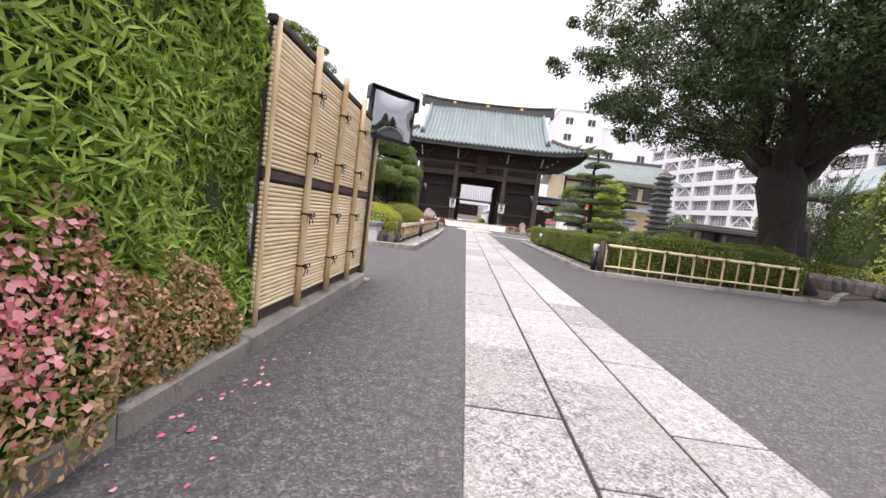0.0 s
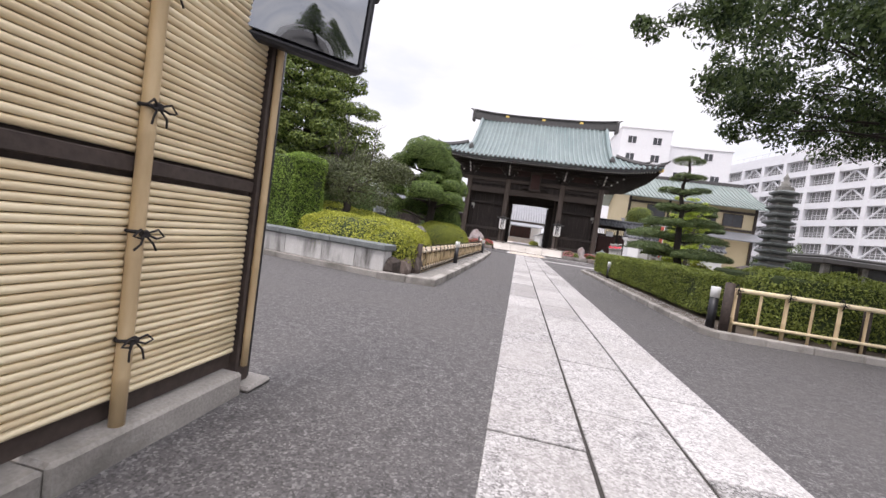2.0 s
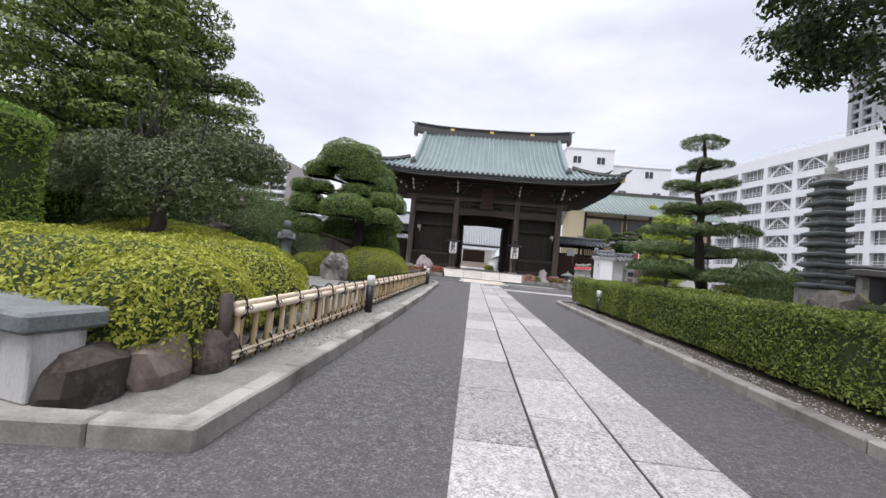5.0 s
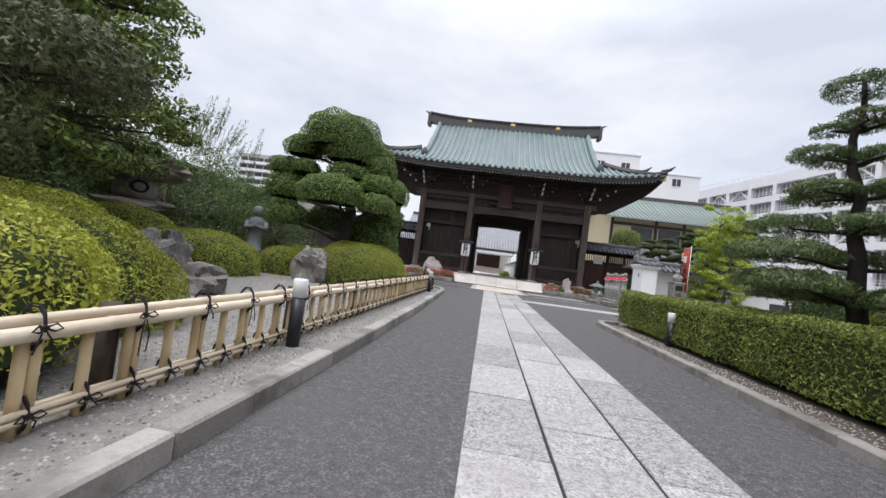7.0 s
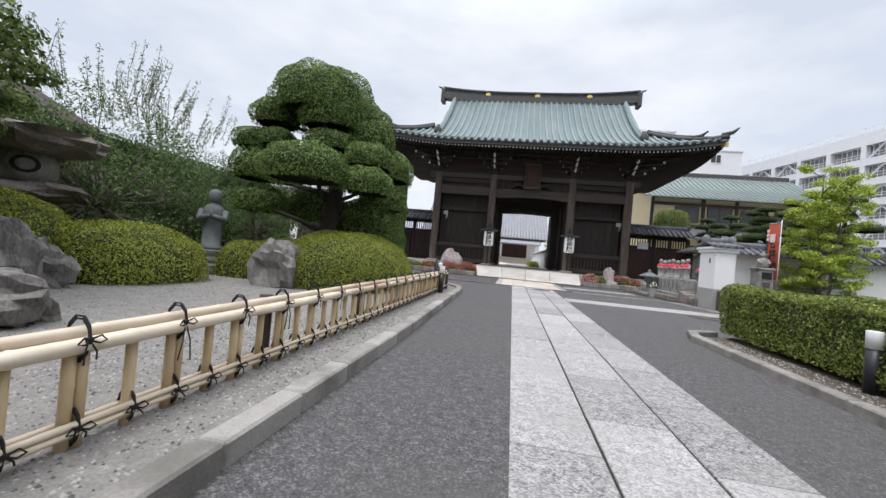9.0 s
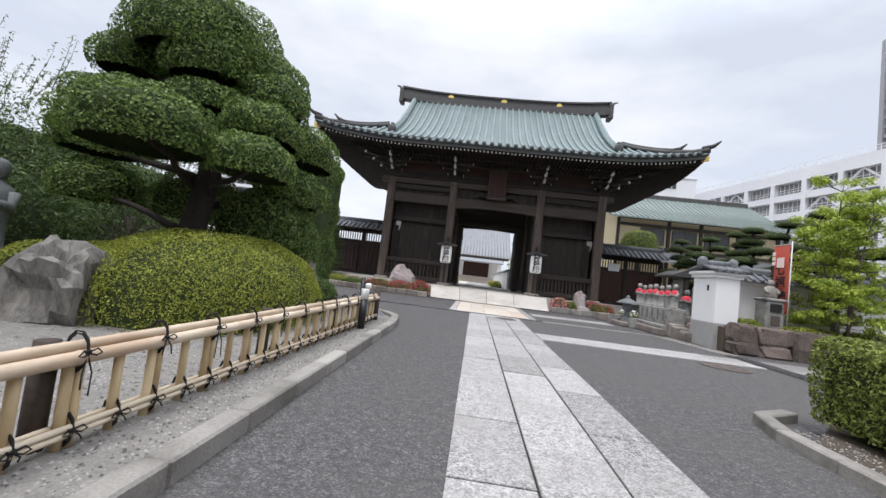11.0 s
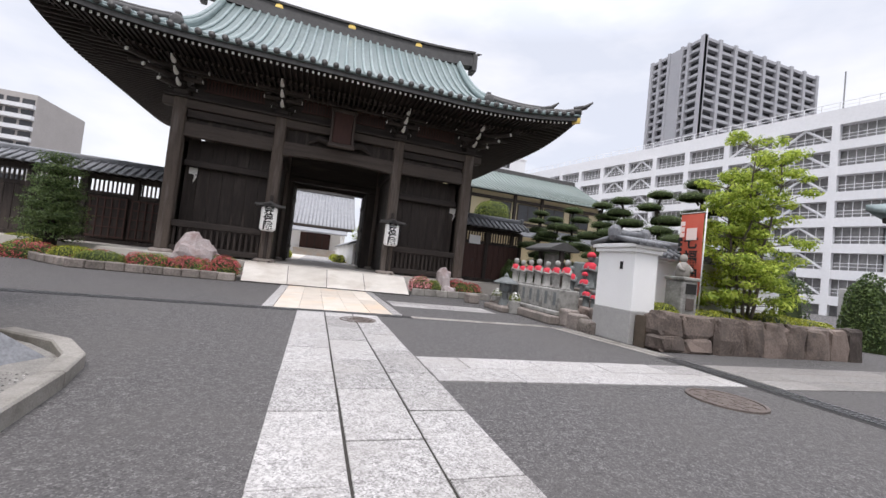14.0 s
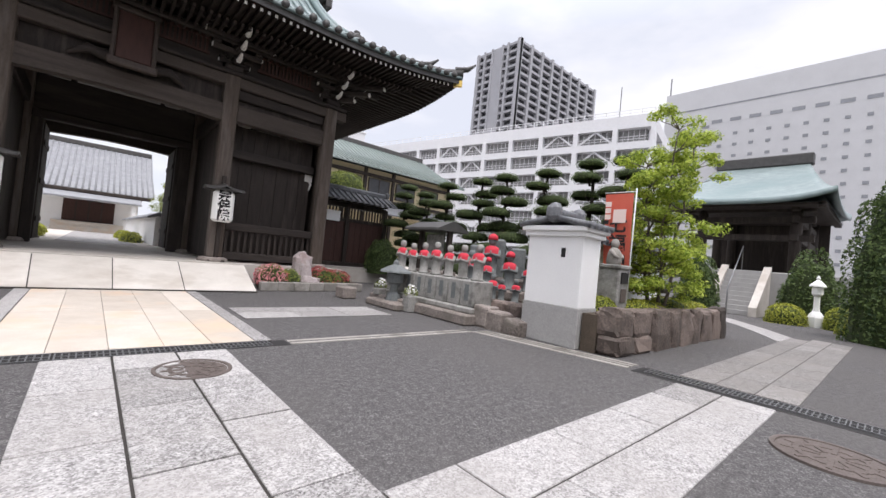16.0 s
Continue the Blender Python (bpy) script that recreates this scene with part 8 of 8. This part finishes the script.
# ---- far buildings ----
def car_park():
    """A white open-sided parking block with braced bays."""
    ob = thing("car_park", "white multi-storey car park with braced open bays", "building", (95, 90, 0))
    x, y0, y1, top = 73.4, 54.6, 136.0, 30.9
    # solid block whose grey stands in for the shaded parking floors
    part("core", Shape().box(x + 1.2, x + 20, y0 + 1.2, y1, 0, top - 2), CAR_PARK_INSIDE, ob, "solid core with the interior's shade in its colour")
    pitch, n = 3.85, 7
    part("parapet", Shape().box(x, x + 21, y0, y1, top - 2.4, top), WHITE_WALL, ob)
    for k in range(n):
        z = top - 2.4 - pitch * (k + 1)
        part("floor_band", Shape().box(x, x + 21, y0, y1, max(0, z), max(0.4, z + 1.35)), WHITE_WALL, ob)
    ys = [y0 + q for q in (0, 6.5, 13.9, 21.2, 28.2, 34.9, 41.5, 48.1, 54.7, 61.3, 67.9, 74.5, 81.0)]
    for i, y in enumerate(ys):
        part("column", Shape().box(x - 0.05, x + 1.0, y - 0.45, y + 0.45, 0, top - 2.3), WHITE_WALL, ob)
    for i in range(3):
        part("column", Shape().box(x + 8.5 * i + 1.5, x + 8.5 * i + 2.5, y0 - 0.05, y0 + 1, 0, top - 2.3), WHITE_WALL, ob)
    for k in range(n):
        zb = top - 2.4 - pitch * (k + 1) + 1.35
        zt = zb + pitch - 1.35
        for i in range(len(ys) - 1):
            a, b = ys[i] + 0.45, ys[i + 1] - 0.45
            if i % 4 in (1, 2):
                m = (a + b) / 2
                s = Shape()
                for p, q in (((m, zt), (a, zb)), ((m, zt), (b, zb))):
                    s.tube([(x + 0.5, p[0], p[1]), (x + 0.5, q[0], q[1])], 0.19, 6)
                part("brace", s, WHITE_WALL, ob)
            s = Shape()
            for j in range(1, 6):
                c = a + (b - a) * j / 6
                s.box(x + 0.35, x + 0.42, c - 0.03, c + 0.03, zb, zt)
            s.box(x + 0.3, x + 0.36, a, b, zb + 0.5, zb + 0.58).box(x + 0.3, x + 0.36, a, b, zb + 1.0, zb + 1.08)
            part("railing", s, WHITE_WALL, ob)
    for i in range(40):
        part("roof_rail", Shape().box(x + 0.3, x + 0.4, y0 + 2.1 * i, y0 + 2.1 * i + 0.1, top, top + 1.1), WHITE_WALL, ob)
    part("roof_rail", Shape().box(x + 0.3, x + 0.38, y0, y1, top + 1.05, top + 1.15).box(x + 0.3, x + 0.38, y0, y1, top + 0.5, top + 0.56), WHITE_WALL, ob)
    part("mast", Shape().box(x + 2, x + 2.15, 61, 61.15, top, top + 6.5), STEEL, ob)
    ob.matrix_basis = Matrix.Translation((x, y0, 0)) @ pose(0, 0, 0, 0, 0, 12.2) @ Matrix.Translation((-x, -y0, 0)) @ Matrix.Translation(ob.location)
    return ob


car_park()


def tower():
    ob = thing("tower_block", "tall grey residential tower with gridded balconies", "building", (158, 145, 0))
    x0, x1, y0, y1, top = 127.5, 189.5, 133.0, 157.5, 96.0
    part("core", Shape().box(x0 + 1.5, x1, y0 + 1.5, y1, 0, top - 0.5), DARK_WINDOW, ob, "shaded glazing")
    n = 26
    for k in range(n):
        z = top - 3.25 * k
        part("balcony", Shape().box(x0, x1, y0, y1, z - 1.15, z - 0.1), GREY_WALL, ob)
    for i in range(9):
        x = x0 + (x1 - x0) * i / 8
        part("pier", Shape().box(x - 0.7, x + 0.7, y0 - 0.5, y0 + 1.2, 0, top + 0.4), GREY_WALL, ob)
    for y, w in ((y0 + 0.2, 0.7), (y0 + 6.5, 0.5), (y0 + 9.5, 0.5), (y0 + 15.5, 0.5), (y0 + 20, 0.5), (y1 - 0.4, 0.7)):
        part("pier", Shape().box(x0 - 0.5, x0 + 1.2, y - w, y + w, 0, top + 0.4), GREY_WALL, ob)
    part("wall", Shape().box(x0 - 0.1, x0 + 1.0, y0 + 9.5, y0 + 15.5, 0, top), GREY_WALL, ob)
    return ob


tower()


def hotel():
    ob = thing("hotel_block", "broad pale hotel block with rows of small windows", "building", (235, 65, 0))
    x, y0, y1, top = 214.0, 10.0, 106.5, 95.0
    part("wall", Shape().box(x, x + 30, y0, y1, 0, top), HOTEL_WALL, ob)
    part("groove", Shape().box(x - 0.1, x, y0, y1, top - 10.2, top - 9.6), FAR_GLASS, ob)
    pane = Shape().box(x - 0.15, x - 0.01, -0.85, 0.85, -0.65, 0.65).mesh("window", FAR_GLASS)
    for r in range(12):
        for c in range(13):
            y = 82 - 6.0 * c
            part("window", pane, None, ob).matrix_basis = Matrix.Translation((0, y, top - 24 - 5.2 * r))
    for c in range(10):
        y = 84 - 7.2 * c
        part("window", Shape().box(x - 0.12, x - 0.01, y - 2.6, y + 1.6, top - 18.2, top - 16.6), FAR_GLASS, ob)
    for c in range(3):
        part("window", Shape().box(x - 0.12, x - 0.01, 98 - 5 * c - 1.6, 98 - 5 * c + 1.6, top - 20, top - 18.6), FAR_GLASS, ob)
    part("mast", Shape().box(x + 1, x + 1.5, 105, 105.5, top, top + 9), STEEL, ob)
    return ob


hotel()


def slab_block(name, label, x0, x1, y0, y1, h, floors, seed, cols=8, wall=None):
    """A far apartment block with bands of balconies and windows."""
    ob = thing(name, label, "building", ((x0 + x1) / 2, (y0 + y1) / 2, 0))
    part("wall", Shape().box(x0, x1, y0, y1, 0, h), wall or WHITE_WALL, ob)
    for k in range(floors):
        z = h - 1.0 - (h - 2) * (k + 1) / floors
        w = (x1 - x0) / cols
        for c in range(cols):
            part("window", Shape().box(x0 + w * c + 0.3, x0 + w * (c + 1) - 0.3, y0 - 0.1, y0 - 0.01, z + 1.0, z + 2.4), DARK_WINDOW, ob)
        part("balcony", Shape().box(x0, x1, y0 - 1.2, y0, z - 0.1, z + 0.9), WHITE_WALL, ob)
    return ob


slab_block("apartment_block", "far grey-brown apartment block with balcony bands", -96, -71, 150, 172, 32.5, 11, 1, 8, TAN_WALL)


def plain_block(label, x0, x1, y0, y1, h, windows):
    """A far white block with a parapet and a few small windows (x, z) on its near side."""
    ob = thing("apartment_block", label, "building", ((x0 + x1) / 2, (y0 + y1) / 2, 0))
    part("wall", Shape().box(x0, x1, y0, y1, 0, h - 0.4), WHITE_WALL, ob)
    part("parapet", Shape().box(x0 - 0.2, x1 + 0.2, y0 - 0.2, y1, h - 0.4, h, 0.05), WHITE_WALL, ob)
    for x, z in windows:
        w = part("window", Shape().box(x - 0.9, x + 0.9, y0 - 0.06, y0 - 0.01, z - 0.8, z + 0.8), DARK_WINDOW, ob, "dark window")
        part("window_frame", Shape().box(x - 1.0, x + 1.0, y0 - 0.1, y0 - 0.02, z - 0.95, z - 0.82).box(x - 0.05, x + 0.05, y0 - 0.1, y0 - 0.065, z - 0.8, z + 0.8), WHITE_WALL, w)
    return ob


plain_block("far white stepped apartment block", 20, 31, 104, 120, 31.0, [(22.5, 28), (28, 28), (22.5, 24), (28, 24)])
plain_block("far white lower apartment block", 31.3, 45, 106, 122, 28.0, [(40, 26), (34, 21), (42, 21), (38, 16)])


# ---- hall on its stone platform, beyond the white wall ----
def bell_hall():
    ob = thing("open_hall", "open dark timber hall with a green roof on a stone platform", "building", (24.5, 30, 0))
    part("platform", Shape().box(20.6, 30, 25.6, 34.4, 0, 1.85, 0.04), GREY_DADO, ob, "grey stone platform")
    for k in range(10):
        part("step", Shape().box(18.6 + 0.2 * k, 20.62, 28.85, 30.25, 0.185 * k, 0.185 * (k + 1), 0.01), GREY_DADO, ob)
    for y in (28.7, 30.4):
        part("cheek", Shape().add([(18.3, y - 0.15, 0), (20.7, y - 0.15, 0), (20.7, y - 0.15, 2.05), (18.3, y - 0.15, 0.35), (18.3, y + 0.15, 0), (20.7, y + 0.15, 0), (20.7, y + 0.15, 2.05), (18.3, y + 0.15, 0.35)], [(0, 1, 2, 3), (7, 6, 5, 4), (0, 4, 5, 1), (1, 5, 6, 2), (2, 6, 7, 3), (3, 7, 4, 0)]), RAMP_STONE, ob)
    part("handrail", Shape().tube([(18.5, 29.7, 0.0), (18.5, 29.7, 1.0), (20.6, 29.7, 2.9), (20.6, 29.7, 1.9)], 0.03, 6), STEEL, ob, "", True)
    for x in (22.2, 25, 28):
        for y in (28.0, 32.0):
            part("post", Shape().tube([(x, y, 1.85), (x, y, 4.9)], 0.24, 12), OLD_WOOD, ob, "", True)
    for z in (3.3, 4.1, 4.6):
        part("beam", Shape().box(22.05, 22.35, 27.3, 32.7, z, z + 0.28, 0.02), OLD_WOOD, ob)
        part("beam", Shape().box(21.6, 28.6, 27.85, 28.15, z, z + 0.28, 0.02), OLD_WOOD, ob)
    part("back_wall", Shape().box(28.2, 28.3, 27.3, 32.7, 1.85, 4.9), OLD_WOOD, ob)
    for sg in (-1, 1):
        rows = []
        for i in range(21):
            u = i / 20
            up = 0.4 * abs(2 * u - 1) ** 3
            rows.append([(24.6 + sg * 4.2 * (1 - k / 6), 26.5 + 7.0 * u + (1.5 - 3.0 * u) * k / 6, 4.95 + up * (1 - k / 6) + 2.4 * (k / 6) ** 1.45) for k in range(7)])
        part("roof_slope", Shape().sheet(rows if sg < 0 else rows[::-1], 0.22), COPPER, ob, "green copper roof", True)
        rows = []
        for i in range(13):
            u = i / 12
            up = 0.4 * abs(2 * u - 1) ** 3
            rows.append([(20.4 + 8.4 * u + (4.2 - 8.4 * u) * k / 6, 30.0 + sg * (3.5 - 1.5 * k / 6), 4.95 + up * (1 - k / 6) + 2.4 * (k / 6) ** 1.45) for k in range(7)])
        part("hip_slope", Shape().sheet(rows[::-1] if sg < 0 else rows, 0.22), COPPER, ob, "", True)
        part("corner_beam", Shape().box(20.9, 28.3, 30 + sg * 3.0 - 0.15, 30 + sg * 3.0 + 0.15, 4.62, 4.85, 0.02), OLD_WOOD, ob)
    part("soffit", Shape().box(20.9, 28.3, 27.0, 33.0, 4.72, 4.82), OLD_WOOD, ob)
    part("ridge", Shape().box(24.35, 24.85, 27.8, 32.2, 7.2, 7.75, 0.05), DARK_METAL, ob)
    ob.matrix_basis = Matrix.Translation((31.0, 30.7, 0)) @ Matrix.Diagonal((1.15, 1.08, 1.22, 1)) @ Matrix.Translation((-24.6, -30, 0)) @ Matrix.Translation(ob.location)
    return ob


bell_hall()
wl2 = thing("white_stone_lantern", "white stone lantern beside clipped shrubs", "lantern", (22.6, 27.0, 0.3))
part("body", Shape().lathe([(0.28, 0.0), (0.28, 0.4), (0.2, 0.55), (0.12, 0.65), (0.1, 0.8), (0.1, 1.25), (0.18, 1.35), (0.18, 1.6), (0.14, 1.65)], 22.6, 27.0, 8), PLASTER, wl2)
part("lantern_roof", Shape().lathe([(0.27, 1.65), (0.25, 1.72), (0.1, 1.88), (0.05, 1.92), (0.07, 2.0), (0.01, 2.1)], 22.6, 27.0, 8), PLASTER, wl2)
mound("low_shrub", "clipped yellow-green shrub before the hall", "shrub", [(22.3, 27.9, 0.0, 0.8, 0.7, 0.85)], 0.07, 1000, LEAF_YELLOW, 241)
mound("low_shrub", "clipped green shrub before the hall", "shrub", [(20.6, 25.4, 0.0, 1.0, 0.9, 0.95), (22.4, 26.0, 0.0, 0.8, 0.8, 1.0)], 0.07, 1000, LEAF_MOUND, 242)
mound("big_shrub", "tall rounded dark evergreen beside the hall", "shrub", [(18.4, 24.7, 0.2, 1.3, 1.3, 4.9), (17.4, 23.6, 0.1, 1.2, 1.2, 3.4)], 0.11, 600, LEAF_MID, 243, rough=0.25)
mound("big_shrub", "dark evergreen shrub beside the open hall", "shrub", [(24.2, 27.4, 0.1, 1.1, 1.1, 2.9)], 0.11, 500, LEAF_DARK, 245, rough=0.3)
mound("big_shrub", "upright clipped evergreen beyond the stone planter", "shrub", [(16.5, 29.5, 0.0, 0.65, 0.65, 2.3)], 0.08, 1000, LEAF_MID, 246, rough=0.12)
mound("big_shrub", "dark evergreen shrub behind the white wall", "shrub", [(17.5, 33.5, 0.1, 1.6, 1.6, 3.0)], 0.12, 400, LEAF_DARK, 244, rough=0.25)
solo("edge_stone", Shape().box(9.9, 11.2, 23.3, 23.9, 0, 0.28, 0.04), CONCRETE, "pale kerb stone at the drive's edge", "kerb")

# ---- far edge of the drive: kiosk, car, rock-edged bed ----
kiosk = thing("kiosk", "low dark-roofed shelter beyond the garden", "shelter", (13.2, 20.5, 0))
part("wall", Shape().box(11.6, 15.4, 20.3, 21.4, 0.0, 1.72, 0.01), DARK_WINDOW, kiosk)
part("roof", Shape().box(10.9, 16.0, 19.7, 21.8, 1.72, 1.92, 0.03).box(11.0, 15.9, 19.8, 21.7, 1.92, 2.04, 0.04), DARK_METAL, kiosk, "flat dark roof")
for x in (11.2, 12.4, 15.2):
    part("post", Shape().box(x - 0.1, x + 0.1, 19.95, 20.15, 0, 1.72, 0.01), STATUE, kiosk)


fb = tagged(new("far_bed", Shape().prism([(11.4, 14.6), (13.2, 12.6), (24, 15.5), (24, 22), (13, 19)], 0, 0.35).mesh("far_bed", SOIL)), "soil bed edged with dark rocks", "soil", "", "structure")
for k in range(12):
    u = k / 11
    part("rock", Shape().rock(11.5 + 1.7 * u * 1.0, 14.5 - 1.9 * u, 0.25, 0.26, 0.28, 0.32, 250 + k, 10, 0.25), ROCK, fb)
for k in range(12):
    part("rock", Shape().rock(13.4 + 0.75 * k, 12.55 + 0.2 * k, 0.25, 0.42, 0.28, 0.32, 265 + k, 10, 0.25), ROCK, fb)
mound("low_shrub", "yellow-green clipped shrub on the rock-edged bed", "shrub", [(13.2, 14.6, 0.3, 1.2, 0.9, 0.6), (15.4, 14.3, 0.3, 1.4, 0.9, 0.7)], 0.06, 900, LEAF_YELLOW, 281, base=0.3)
shoots_tree(12.6, 15.4, 0.3, 4.2, 1.3, 282, LEAF_GREY, "drooping grey-green garden tree beyond the big trunk", "garden_tree")
mound("far_shrubbery", "mixed green trees at the far edge of the garden", "shrub", [(19.5, 18.5, 0.3, 2.5, 2.2, 5.0), (23, 20.5, 0.3, 2.5, 2.2, 4.2), (22, 15.5, 0.3, 2.2, 2.0, 4.6)], 0.2, 170, LEAF_BOX, 283, rough=0.4)
far_wall = tagged(new("wall_east", Shape().box(27, 27.3, -30, 24, 0, 3.0).mesh("wall_east", PLASTER)), "white wall that closes the grounds", "wall", "", "structure")
tagged(new("wall_west", Shape().box(-24.3, -24, -30, 60, 0, 3.0).mesh("wall_west", PLASTER)), "plain wall that closes the grounds", "wall", "", "structure")
tagged(new("wall_south", Shape().box(-24, 27, -30.3, -30, 0, 3.0).mesh("wall_south", PLASTER)), "plain wall that closes the grounds behind", "wall", "", "structure")
# utility pole beyond the tall hedge
up = thing("utility_pole", "pale concrete utility pole beyond the hedge", "pole", (-20.9, 20, 0))
part("shaft", Shape().tube([(-20.9, 20, 0), (-20.9, 20, 11)], [0.17, 0.12], 12), CONCRETE, up, "", True)

# dark evergreens behind the start of the path, which the traffic mirror shows
cone_tree(8.5, -6.0, 0.0, 8.0, 2.6, 291, LEAF_DARK, "dark evergreen tree beside the entrance", leaf=0.2, per=70)
cone_tree(12.0, -3.5, 0.0, 7.0, 2.4, 292, LEAF_DARK, "dark evergreen tree beside the entrance drive", leaf=0.2, per=70)

# brown-roofed house beyond the tall hedge
hs = thing("house", "dark brown-roofed house beyond the tall hedge", "house", (-41, 35, 0))
part("wall", Shape().box(-48, -33.6, 30.5, 40, 0, 8.3), GREY_WALL, hs)
part("roof", Shape().add([(-48.6, 29.9, 8.2), (-33, 29.9, 8.2), (-33, 40.6, 8.2), (-48.6, 40.6, 8.2), (-46.5, 33, 10.3), (-35.2, 33, 10.3), (-35.2, 37.5, 10.3), (-46.5, 37.5, 10.3)], [(3, 2, 1, 0), (0, 1, 5, 4), (1, 2, 6, 5), (2, 3, 7, 6), (3, 0, 4, 7), (4, 5, 6, 7)]), DARK_TRIM, hs, "dark brown roof")
